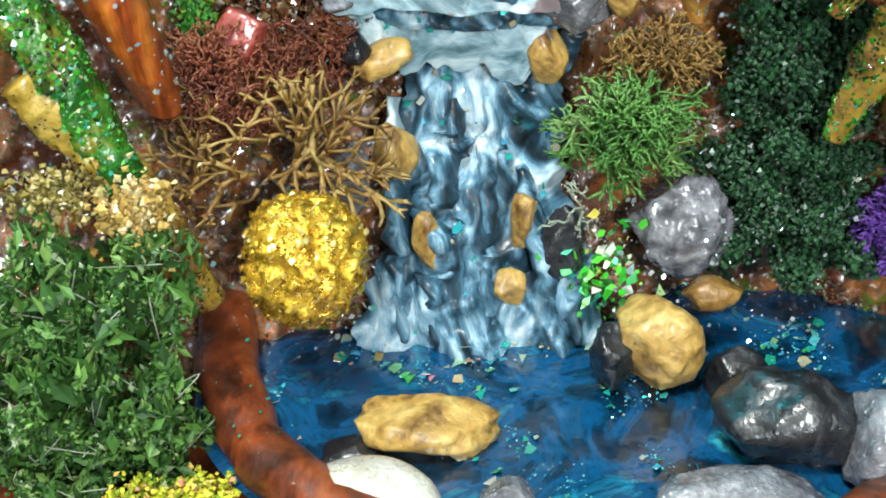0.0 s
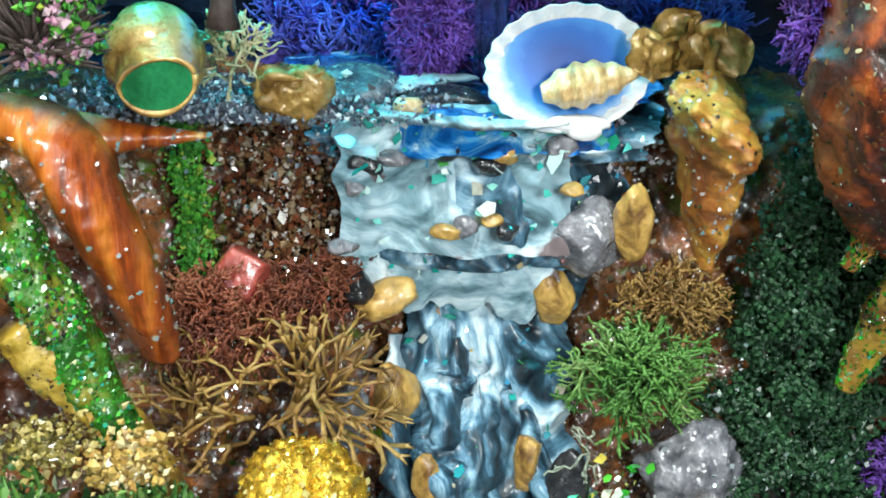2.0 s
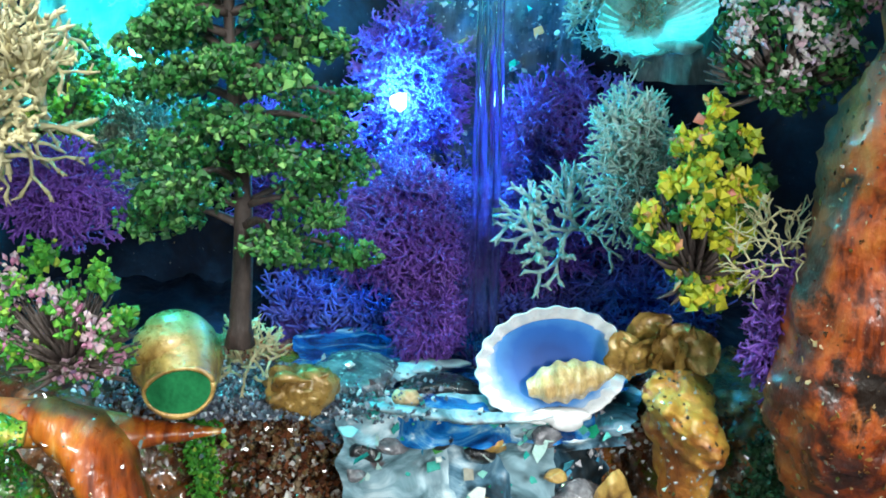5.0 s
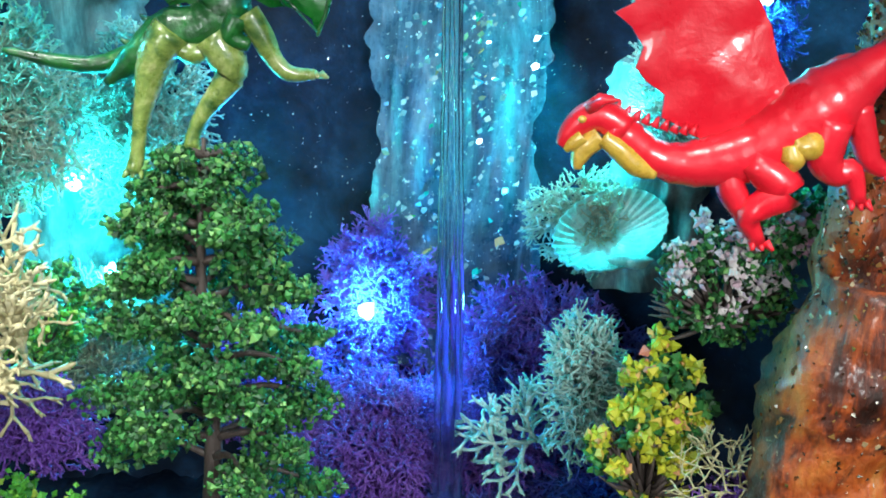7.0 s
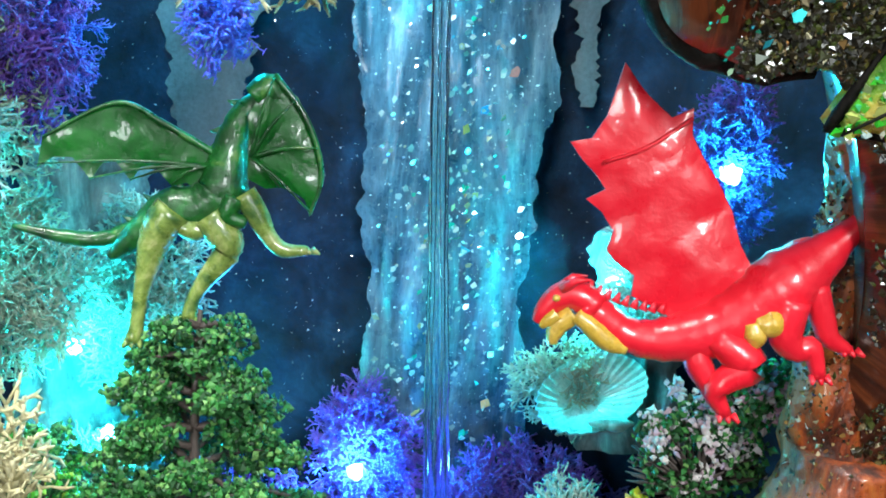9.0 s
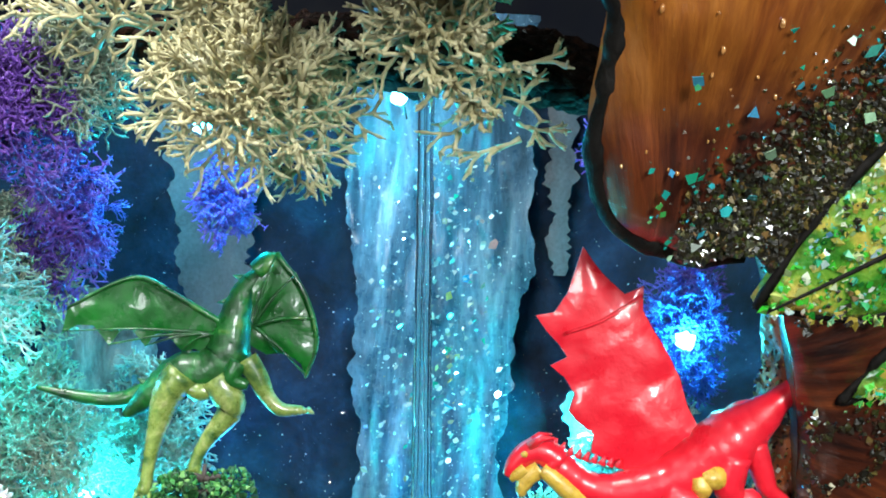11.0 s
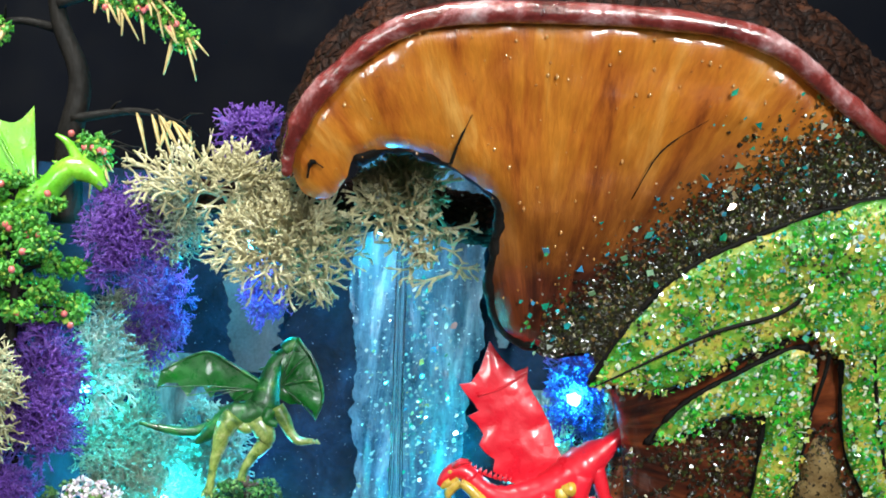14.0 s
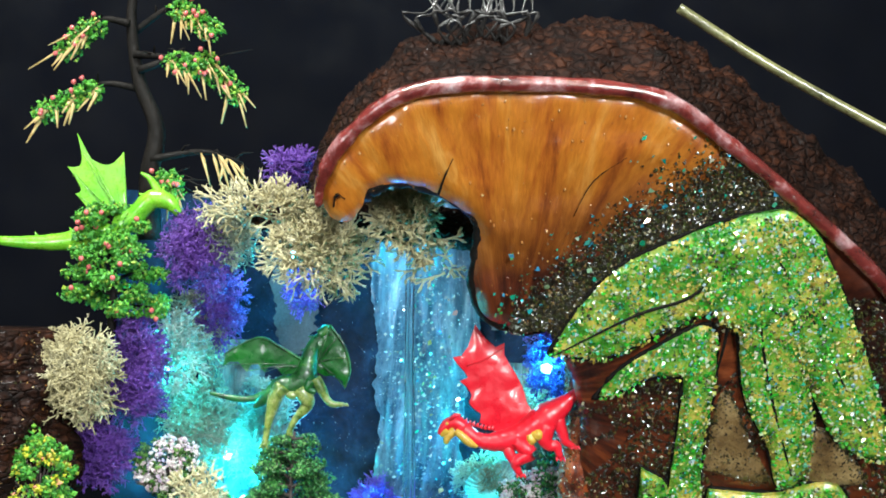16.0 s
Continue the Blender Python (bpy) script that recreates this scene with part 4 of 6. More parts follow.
# the two palest stops paint broken highlights into the red
part("rim_bead", edge, surface("dark_red_varnish_highlit", [(0.34, (0.05, 0.008, 0.006)), (0.5, (0.2, 0.03, 0.025)), (0.62, (0.4, 0.2, 0.2)), (0.72, (0.58, 0.46, 0.46))], 0.5, rough=0.15, coat=1.0, bump=0.9), trunk_slice, "dark red glossy bead of resin with painted highlights")
bark = Mesh()
bq = spline(RIM, 121)


def bark_pt(u, v):
    k = u * 119
    i = int(k)
    p = bq[i].lerp(bq[i + 1], k - i)
    a = on_slab(p.x, p.y, -0.1)
    lift = 3.8 * math.sin(min(1, v * 1.1) * 1.57) * (0.8 + 0.25 * math.sin(u * 3.14) + 0.75 * max(0, u - 0.35))
    out = V((-0.38 * max(0, 1 - u * 4) + 0.35 * u, 0, 1.0 - 0.5 * max(0, 1 - u * 6)))
    b = a + V((0, 9.0 * v, 0)) + out * lift
    n = 0.65 * fbm(b.x * 0.55, b.y * 0.5, b.z * 0.5) + 0.4 * abs(fbm(b.x * 1.6, b.y * 1.2, b.z * 1.2)) + 0.15 * fbm(b.x * 4, b.y * 3, b.z * 3)
    return b + out * n * min(1, v * 8)


bark.grid(bark_pt, 220, 60)
part("bark", bark, DARKBARK, trunk_slice, "rough dark brown bark")
for cr, rr in ((((2.5, 46.7), (2.8, 47.6), (3.2, 48.5)), (0.07, 0.05, 0.015)), (((-2.9, 45.9), (-2.75, 46.5), (-2.3, 46.3)), (0.05, 0.1, 0.03)), (((9.5, 45.8), (10.4, 47.6), (12.0, 48.8)), (0.02, 0.03, 0.01))):
    crack = Mesh()
    crack.tube(spline([on_slab(x, z, 0.12) for x, z in cr], 9), [rr[0]] * 3 + [rr[1]] * 3 + [rr[2]] * 3, 6)
    part("crack", crack, TWIG, trunk_slice, "thin dark crack")

leafy = thing("leaf_relief", (17, 24, 28), "large fan-shaped leaf relief coated in green glitter paste", "leaf relief")


def leaf_xz(a, b):
    return (8.7 + (a - 970) * 0.0274, 38.6 + (620 - b) * 0.031)


LOBES = [((970, 625), (1020, 540), (1090, 470), (1180, 425), (1290, 385), (1335, 420), (1320, 520), (1250, 555), (1180, 585), (1080, 630)),
         ((1065, 705), (1110, 650), (1180, 605), (1270, 562), (1300, 600), (1240, 655), (1180, 662), (1120, 690)),
         ((1240, 640), (1240, 760), (1235, 882), (1240, 980), (1305, 980), (1298, 800), (1305, 640), (1280, 560)),
         ((1325, 430), (1335, 560), (1365, 690), (1425, 780), (1460, 860), (1512, 840), (1515, 740), (1480, 640), (1450, 540), (1420, 430)),
         ((1335, 385), (1400, 368), (1470, 420), (1540, 520), (1610, 640), (1680, 790), (1575, 775), (1505, 690), (1445, 580), (1395, 460)),
         ((1225, 440), (1290, 388), (1340, 372), (1410, 368), (1480, 432), (1430, 520), (1350, 570), (1285, 540)), ((1175, 830), (1235, 870), (1232, 980), (1180, 980)), ((1318, 868), (1450, 872), (1580, 850), (1640, 990), (1320, 990))]
for k, lob in enumerate(LOBES):
    m, q = panel([leaf_xz(*p) for p in lob], 0.9, 0.45 + 0.06 * k, 90, 0.28, 0.16, 0.55, 0.42)
    lobe = part("lobe", m, GLITTERMOSS, leafy)
    r2 = random.Random(100 + k)
    g, dk, gy = Mesh(), Mesh(), Mesh()
    x0, x1, z0, z1 = min(p.x for p in q), max(p.x for p in q), min(p.y for p in q), max(p.y for p in q)
    for _ in range(int((x1 - x0) * (z1 - z0) * 40)):
        p = V((r2.uniform(x0, x1), r2.uniform(z0, z1)))
        if inside(p, q):
            rr = 0.16 * fbm(p.x * 0.5, p.y * 0.5) + 0.08 * fbm(p.x * 1.7, p.y * 1.7)
            if fbm(p.x * 0.6, p.y * 0.6, k) > 0.22 and r2.random() < 0.7:
                dk.grain(on_slab(p.x, p.y, 0.47 + 0.06 * k + rr), r2.choice((0.05, 0.08, 0.12)), r2)
            elif r2.random() < 0.35:
                g.grain(on_slab(p.x, p.y, 0.47 + 0.06 * k + rr), r2.choice((0.07, 0.1, 0.14, 0.18)), r2)
            (g if fbm(p.x * 0.42, p.y * 0.42, 11) > -0.08 else gy).flake(on_slab(p.x, p.y, 0.49 + 0.06 * k + rr), r2.choice((0.05, 0.07, 0.09, 0.11, 0.17)), r2, (0, -0.9, -0.4))
    tagged(part("glitter", g, GREENFLAKE, lobe), kind="stuff")
    if gy.v:
        tagged(part("gold_glitter", gy, GOLDFLAKE, lobe), kind="stuff")
    if dk.v:
        tagged(part("dark_moss", dk, DARKCRUMB, lobe), kind="stuff")
    # thin black tube along the gap round the lobe
    v = Mesh()
    v.tube([on_slab(p.x, p.y, 0.1) for p in q + q[:2]], [0.12 + 0.08 * fbm(i * 0.3, k) for i in range(len(q) + 2)], 6)
    part("dark_outline", v, TWIG, leafy, "black line round the lobe")
for lob in (((1300, 835), (1318, 690), (1352, 705), (1395, 780), (1440, 858)), ((1385, 470), (1430, 490), (1500, 570), (1450, 560)), ((1490, 740), (1560, 760), (1640, 850), (1500, 845))):
    m, q = panel([leaf_xz(*p) for p in lob], 0.8, 0.3, 70, 0.4, 0.15, 0.4, 0.3)
    inset = part("wood_inset", m, TANWOOD, leafy, "tan speckled wood inset")
    r2 = random.Random(int(q[0].x * 10))
    g = Mesh()
    for _ in range(420):
        p = q[r2.randrange(len(q))].lerp(q[r2.randrange(len(q))], r2.random())
        g.grain(on_slab(p.x, p.y, 0.3), r2.choice((0.03, 0.05, 0.08)), r2)
    tagged(part("crumb_crust", g, DARKCRUMB, inset), kind="stuff")
VEINS = (((975, 622), (1130, 545), (1240, 505), (1310, 420)), ((1290, 470), (1310, 560), (1300, 650)), ((1345, 400), (1440, 500), (1600, 720)), ((1345, 440), (1400, 640), (1480, 830)))
for vn in VEINS:
    v = Mesh()
    v.tube([on_slab(p.x, p.y, 0.62) for p in spline([leaf_xz(*p) for p in vn], 24)], [0.03 + 0.06 * math.sin(i * 0.13) for i in range(24)], 6)
    part("dark_vein", v, TWIG, leafy, "dark groove in the glitter")

# tiny glossy beads added on the cut face in place of lamp glints
rng = random.Random(77)
drops = Mesh()
for _ in range(230):
    x, z = rng.uniform(-3, 20), rng.uniform(40, 51.5)
    if inside((x, z), face_edge):
        r = rng.choice((0.025, 0.03, 0.04, 0.06))
        drops.blob(on_slab(x, z, 0.03 + 0.22 * fbm(x * 0.5, z * 0.5) + 0.11 * fbm(x * 1.7, z * 1.7)), (r, r * 0.6, r * rng.uniform(1, 1.8)), x, 0.2, 1, 2)
tagged(part("glint_bead_field", drops, surface("amber_glint", [(0.3, (0.35, 0.12, 0.03)), (0.7, (0.6, 0.3, 0.1))], 1, rough=0.06, coat=1.0, bump=0.0), trunk_slice), kind="stuff")

# speckled moss on the slice
rng = random.Random(8)
speck = Mesh()
for _ in range(20000):
    x = rng.uniform(6.5, 21)
    z = 40.2 + 0.86 * (x - 8.3) - 0.018 * (x - 8.3) ** 2 + rng.gauss(0, 1.0 + 0.05 * (x - 6))
    if inside((x, z), face_edge):
        speck.grain(on_slab(x, z, 0.05 + 0.2 * fbm(x * 0.5, z * 0.5)), rng.choice((0.04, 0.06, 0.09, 0.13)), rng)
lob_edges = [[V(leaf_xz(*p)) for p in lob] for lob in LOBES]
for _ in range(20000):
    x, z = rng.uniform(8.5, 30), rng.uniform(25, 42)
    if fbm(x * 0.22, z * 0.22, 7) > -0.2 and inside((x, z), face_edge) and not any(inside((x, z), e) for e in lob_edges):
        speck.grain(on_slab(x, z, 0.05 + 0.2 * fbm(x * 0.5, z * 0.5)), rng.choice((0.05, 0.07, 0.1, 0.15)), rng)
solo("moss_crumbs", speck, DARKCRUMB, "black and green crumbs of moss stuck on the wood slice", "moss", kind="stuff")
chips = Mesh()
for _ in range(260):
    x = rng.uniform(5.5, 21)
    z = rng.gauss(41.0 + 0.72 * (x - 6), 1.5)
    if inside((x, z), face_edge):
        chips.flake(on_slab(x, z, 0.3), rng.choice((0.04, 0.05, 0.06, 0.06, 0.08, 0.1, 0.14, 0.24)), rng, (0, -0.9, -0.4), tilt=0.4)
solo("foil_chips", chips, FLAKES, "torn green and teal foil chips stuck on the wood", "foil", kind="stuff")

# ---- stones and shells ----


def stone(at, size, mat, label, seed, name="stone", rough=0.3, facet=0.3, freq=1.2, level=4, rot=0.0):
    """A broken stone: a ball cut by random planes, worn by noise."""
    m = Mesh()
    rg = random.Random(seed * 7)
    m.blob((0, 0, 0), (1, 1, 1), seed, rough * 0.35, freq, level)
    if facet:
        planes = [(V((rg.gauss(0, 1), rg.gauss(0, 1), rg.gauss(0, 1))).normalized(), rg.uniform(0.62, 0.92)) for _ in range(13)]
        for i, p in enumerate(m.v):
            for n, h in planes:
                k = p.dot(n)
                if k > h:
                    p = p - n * (k - h) * 0.92
            m.v[i] = p * (1 + (0.05 if facet < 0.45 else 0.11) * fbm(p.x * 3.2, p.y * 3.2, p.z * 3.2 + seed) + 0.03 * fbm(p.x * 9, p.y * 9, p.z * 9 + seed))
    r = Matrix.Rotation(radians(rot), 4, "Y")
    m.v = [r @ V((p.x * size[0] * 1.12, p.y * size[1] * 1.12, p.z * size[2] * 1.12)) + V(at) for p in m.v]
    return solo(name, m, mat, label, "stone", group="stones")


nugget = Mesh()
for d in BALLS[5][0]:
    o = V((3.1, 7.7, 1.3))
    a = noise.noise(d * 2.1 + o)
    k = 1 + 0.2 * noise.noise(d * 1.1 + o) + 0.3 * (0.35 - abs(a)) + 0.36 * (0.3 - abs(noise.noise(d * 4.2 + o))) + 0.14 * (0.3 - abs(noise.noise(d * 11.0 + o)))
    nugget.v.append(V((-4.0, 31.0, 7.3)) + V((d.x * 1.72, d.y * 1.6, d.z * 1.78)) * k)
nugget.f, nugget.s, nugget.k = list(BALLS[5][1]), [0] * len(BALLS[5][1]), [True] * len(BALLS[5][1])
rng = random.Random(2)
foil = Mesh()
for _ in range(1700):
    i = rng.randrange(len(BALLS[5][0]))
    foil.flake(nugget.v[i], rng.choice((0.05, 0.08, 0.11, 0.15)), rng, nugget.v[i] - V((-4, 31, 7.3)), tilt=0.7)
nug = solo("gold_nugget", nugget, GOLD, "knobbly golden nugget glittering beside the cascade", "nugget")
tagged(part("gold_foil_crust", foil, flecks("gold_foil", [(0, (0.25, 0.11, 0.01)), (0.4, (0.6, 0.36, 0.03)), (0.8, (0.9, 0.66, 0.08)), (1, (0.95, 0.85, 0.4))], 0.2, 0.6, 0.3), nug), kind="stuff")
stone((-0.5, 28.4, 3.2), (1.9, 1.15, 0.85), OCHRE, "flat ochre stone lying in the blue pool", 3, facet=0.5, rot=3)
stone((-2.1, 25.6, 2.7), (1.85, 1.3, 1.15), CREAM, "smooth cream pebble with moss at the pool rim", 5, rough=0.1, facet=0.0)
stone((1.8, 25.8, 2.8), (0.75, 0.6, 0.55), GREYROCK, "small speckled grey pebble in the pool", 6)
stone((-2.6, 27.6, 2.6), (0.9, 0.8, 0.55), SLATE, "dark wet stone beside the ochre stone", 16)
stone((6.5, 31.0, 4.3), (1.35, 1.1, 1.45), OCHRE, "tall ochre stone at the foot of the cascade", 7, facet=0.45)
stone((5.2, 30.8, 3.9), (0.8, 0.8, 1.0), SLATE, "dark wet stone at the foot of the cascade", 27, facet=0.45)
stone((8.4, 32.8, 4.9), (0.9, 0.6, 0.55), surface("brown_stone", [(0.3, (0.12, 0.05, 0.01)), (0.7, (0.42, 0.24, 0.06))], 1.0, rough=0.3, coat=0.8, bump=0.8), "small brown pebble beside the pool", 8)
stone((7.6, 34.8, 6.3), (1.6, 1.3, 1.85), GREYROCK, "rough sparkling grey rock", 9, rough=0.35, facet=0.5, level=5)
stone((9.9, 27.9, 3.8), (2.1, 1.5, 1.6), SLATE, "large dark wet rock in the pool", 10, facet=0.5)
stone((12.6, 27.0, 3.9), (1.6, 1.4, 1.5), GREYROCK, "rough grey rock by the pool edge", 11, facet=0.5)
stone((8.4, 25.6, 2.9), (2.2, 1.0, 0.8), GREYROCK, "low grey rock in front of the pool", 12, facet=0.4)
stone((8.9, 30.6, 3.4), (0.9, 0.7, 0.9), SLATE, "dark wet stone in the pool", 13, facet=0.4)
stone((-1.9, 35.0, 11.8), (1.1, 0.7, 0.55), OCHRE, "ochre stone caught in the cascade", 14, rot=-25)
stone((-2.6, 34.8, 12.3), (0.5, 0.5, 0.5), SLATE, "dark stone caught in the cascade", 44)
stone((3.1, 35.3, 11.9), (0.65, 0.55, 0.85), OCHRE, "ochre stone caught in the cascade", 15)
stone((2.5, 33.7, 7.1), (0.45, 0.5, 0.98), OCHRE, "long ochre stone caught in the cascade", 17, rot=6)
stone((-0.5, 33.2, 6.5), (0.4, 0.45, 0.98), OCHRE, "long ochre stone caught in the cascade", 18, rot=-4)
stone((-1.5, 34.2, 9.2), (0.72, 0.6, 0.8), OCHRE, "ochre stone caught in the cascade", 19)
stone((2.1, 32.4, 5.4), (0.55, 0.5, 0.55), OCHRE, "small ochre stone caught in the cascade", 20)
stone((3.7, 33.3, 6.2), (0.7, 0.6, 1.3), SLATE, "dark stone between the water strands", 22)
stone((-2.8, 33.9, 8.4), (0.55, 0.5, 1.2), GREYROCK, "grey stone beside the cascade", 24)
stone((3.9, 35.1, 13.9), (1.3, 0.8, 1.1), GREYROCK, "rounded grey rock beside the upper fall", 26)
stone((5.2, 34.6, 14.6), (0.55, 0.5, 1.15), OCHRE, "upright ochre stone beside the upper fall", 28)
stone((-1.2, 35.7, 17.5), (0.42, 0.35, 0.3), surface("peach_stone", [(0.3, (0.5, 0.28, 0.1)), (0.7, (0.8, 0.6, 0.4))], 1.5, rough=0.3, coat=0.5, bump=0.6), "small peach pebble in the upper pool", 29)
stone((-0.2, 36.8, 17.3), (1.3, 0.8, 0.4), SLATE, "dark rock under the upper pool", 30)
stone((-2.9, 37.0, 17.5), (1.5, 1.2, 0.7), GREYROCK, "grey crusty rock at the upper pool", 31)
stone((-5.9, 34.2, 12.9), (0.9, 0.7, 0.9), surface("red_stone", [(0.3, (0.2, 0.02, 0.015)), (0.7, (0.45, 0.1, 0.07))], 1.0, rough=0.3, coat=0.7, bump=0.8), "red crusty stone on the cliff", 32)


def shell_fill():
    """Blue resin, deep in the middle and thin and milky towards the shell's lip."""
    m, t, p = nodes_of("blue_resin_over_white_shell")
    co = t.nodes.new("ShaderNodeTexCoord")
    mp = t.nodes.new("ShaderNodeMapping")
    mp.inputs["Scale"].default_value = (48, 0, 62)
    t.links.new(co.outputs["Object"], mp.inputs[0])
    ln = t.nodes.new("ShaderNodeVectorMath")
    ln.operation = "LENGTH"
    t.links.new(mp.outputs[0], ln.inputs[0])
    ad = t.nodes.new("ShaderNodeMath")
    ad.operation = "MULTIPLY_ADD"
    ad.inputs[1].default_value, ad.inputs[2].default_value = 0.35, -0.17
    t.links.new(noise_tex(t, 0.9, (1, 1, 1), 4), ad.inputs[0])
    sm = t.nodes.new("ShaderNodeMath")
    t.links.new(ln.outputs["Value"], sm.inputs[0])
    t.links.new(ad.outputs[0], sm.inputs[1])
    t.links.new(ramp(t, sm.outputs[0], [(0.25, (0.008, 0.045, 0.2)), (0.6, (0.012, 0.085, 0.32)), (0.82, (0.05, 0.2, 0.48)), (1.0, (0.5, 0.6, 0.68))]), p.inputs["Base Color"])
    p.inputs["Roughness"].default_value, p.inputs["Specular IOR Level"].default_value = 0.35, 0.15
    return m


SHELLFILL = shell_fill()


def scallop(at, w, h, mat, inner, name, label, turn, depth=0.9, tip=-1, ribs=22, insert=True):
    """A ribbed dish with a thick scalloped lip and a small hinge."""
    m = Mesh()
    R = Matrix.Translation(at) @ turn

    def pt(u, v, th):
        g = 6.2832 * u
        rib = 1 + (0.018 * math.cos(ribs * g) * v * (1 if math.sin(g) * tip < 0.75 else 0))
        x, z = 0.5 * w * v * rib * math.cos(g), 0.5 * h * v * rib * math.sin(g)
        y = depth * (1 - v ** 2.6) + th + 0.05 * math.cos(ribs * g) * v * v
        return R @ V((x, y, z))

    m.grid(lambda u, v: pt(u, 0.02 + 0.98 * v, 0), 176, 16)
    m.grid(lambda u, v: pt(1 - u, 0.02 + 0.98 * v, 0.16), 176, 16)
    m.grid(lambda u, v: R @ ((R.inverted() @ pt(u, 1, 0)) * (1 + 0.02 * math.sin(3.14 * v)) + V((0, 0.16 * v, 0))), 176, 3)
    m.blob(R @ V((0.05 * w, 0.1, tip * h * 0.49)), (w * 0.11, 0.3, h * 0.09), 5, 0.15, 1, 3)
    m.blob(R @ V((0.02 * w, 0.15, tip * h * 0.44)), (w * 0.2, 0.3, h * 0.08), 6, 0.15, 1, 3)
    s = solo(name, m, mat, label, "shell", at=tuple(at))
    if insert:
        f = Mesh()
        f.grid(lambda u, v: R @ V((0.45 * w * v * math.cos(6.2832 * u), 0.3 + 0.12 * (1 - v * v), 0.42 * h * v * math.sin(6.2832 * u) - 0.02 * h)), 60, 14)
        part("resin_filling", f, inner, s, "glossy blue resin filling")
    return s


scallop((3.15, 35.5, 18.75), 4.6, 3.5, WHITE, SHELLFILL, "scallop_shell", "white ribbed scallop shell filled with blue resin", Matrix.Rotation(radians(-20), 4, "X") @ Matrix.Rotation(radians(-8), 4, "Y"))
scallop((6.6, 41.6, 28.6), 4.2, 2.8, GLOWSHELL, None, "clam_shell", "translucent shell lit from behind, teal glow put into its colour", Matrix.Rotation(radians(-35), 4, "X") @ Matrix.Rotation(radians(-25), 4, "Y"), ribs=30, insert=False)


def conch(at, length, r, turn, mat, label):
    m = Mesh()
    R = Matrix.Translation(at) @ turn

    def pt(u, v):
        rr = r * (math.sin(math.pi * min(1, 0.06 + v * 0.95)) ** 0.75) * (1 - 0.35 * v) * (1 + 0.09 * math.cos(v * 34) + 0.03 * math.cos(9 * 6.283 * u))
        return R @ V(((v - 0.5) * length, rr * math.cos(6.2832 * u), rr * math.sin(6.2832 * u)))

    m.grid(pt, 40, 50)
    return solo("spiral_shell", m, mat, label, "shell")


conch((3.75, 35.2, 18.45), 2.8, 0.72, Matrix.Rotation(radians(-14), 4, "Y"), surface("tan_shell", [(0.3, (0.3, 0.16, 0.06)), (0.5, (0.6, 0.42, 0.18)), (0.7, (0.75, 0.66, 0.5))], 1.2, (2.5, 1, 1), rough=0.3, coat=0.5, bump=0.4), "small tan spiral shell lying in the white scallop")


sn = Mesh()


def whorl_pt(u, v):
    g = 6.2832 * u
    r = 1.34 * math.sqrt(max(0.0001, 1 - ((v - 0.45) / 0.5502) ** 2)) * (1 - 0.07 * max(0, math.cos(v * 19 - u * 6.28)) ** 4)
    return V((-7.85 - 0.1 * v + r * math.cos(g), 34.0 + 0.5 * v + r * 0.92 * math.sin(g), 18.1 + 2.5 * v))


sn.grid(whorl_pt, 60, 44)
snail = solo("snail_shell", sn, GOLDPAINT, "gold-painted snail shell with green resin in its mouth", "shell")
SN = Matrix.Translation((-7.55, 32.6, 18.9)) @ Matrix.Rotation(radians(-8), 4, "X") @ Matrix.Rotation(radians(-14), 4, "Y")
f = Mesh()
f.grid(lambda u, v: SN @ V((0.92 * v * math.cos(6.2832 * u), 0.1, 0.62 * v * math.sin(6.2832 * u) + 0.1 * v * math.cos(6.2832 * u) ** 2)), 48, 6)
part("resin_filling", f, GREENRESIN, snail, "glossy green resin in the opening")
lip = Mesh()
lip.tube([SN @ V((0.98 * math.cos(g * 0.1571), 0.12, 0.68 * math.sin(g * 0.1571) + 0.1 * math.cos(g * 0.1571) ** 2)) for g in range(41)], [0.07 + 0.02 * math.sin(g * 0.5) for g in range(41)], 10)
part("lip", lip, GOLDPAINT, snail, "thick gold lip")
collar = Mesh()
collar.grid(lambda u, v: (SN @ V((1.0 * math.cos(6.2832 * u), 0.1, 0.7 * math.sin(6.2832 * u)))).lerp(V((-7.85 + 1.2 * math.cos(6.2832 * u), 34.0, 19.35 + 1.1 * math.sin(6.2832 * u))), v ** 0.7), 48, 8)
part("collar", collar, GOLDPAINT, snail)
gs = Mesh()
gs.blob((-4.4, 34.5, 18.15), (0.95, 0.6, 0.75), 3, 0.35, 1.4, 4, facet=0.5)
gs.blob((-3.8, 34.3, 18.45), (0.5, 0.45, 0.65), 8, 0.35, 1.4, 3, facet=0.5)
gs.tube(spline([(-5.1, 34.3, 18.3), (-4.8, 34.0, 18.85), (-4.1, 34.0, 18.75), (-3.5, 34.1, 18.95)], 16), [0.12 + 0.1 * math.sin(i * 0.4) for i in range(16)], 8)
solo("broken_shell", gs, GOLDPAINT, "small gold-painted broken shell by the pool", "shell")
gild = thing("gilded_leaves", (6.4, 35.5, 18.4), "crumpled gilded leaves beside the scallop shell", "leaves")
rng = random.Random(12)
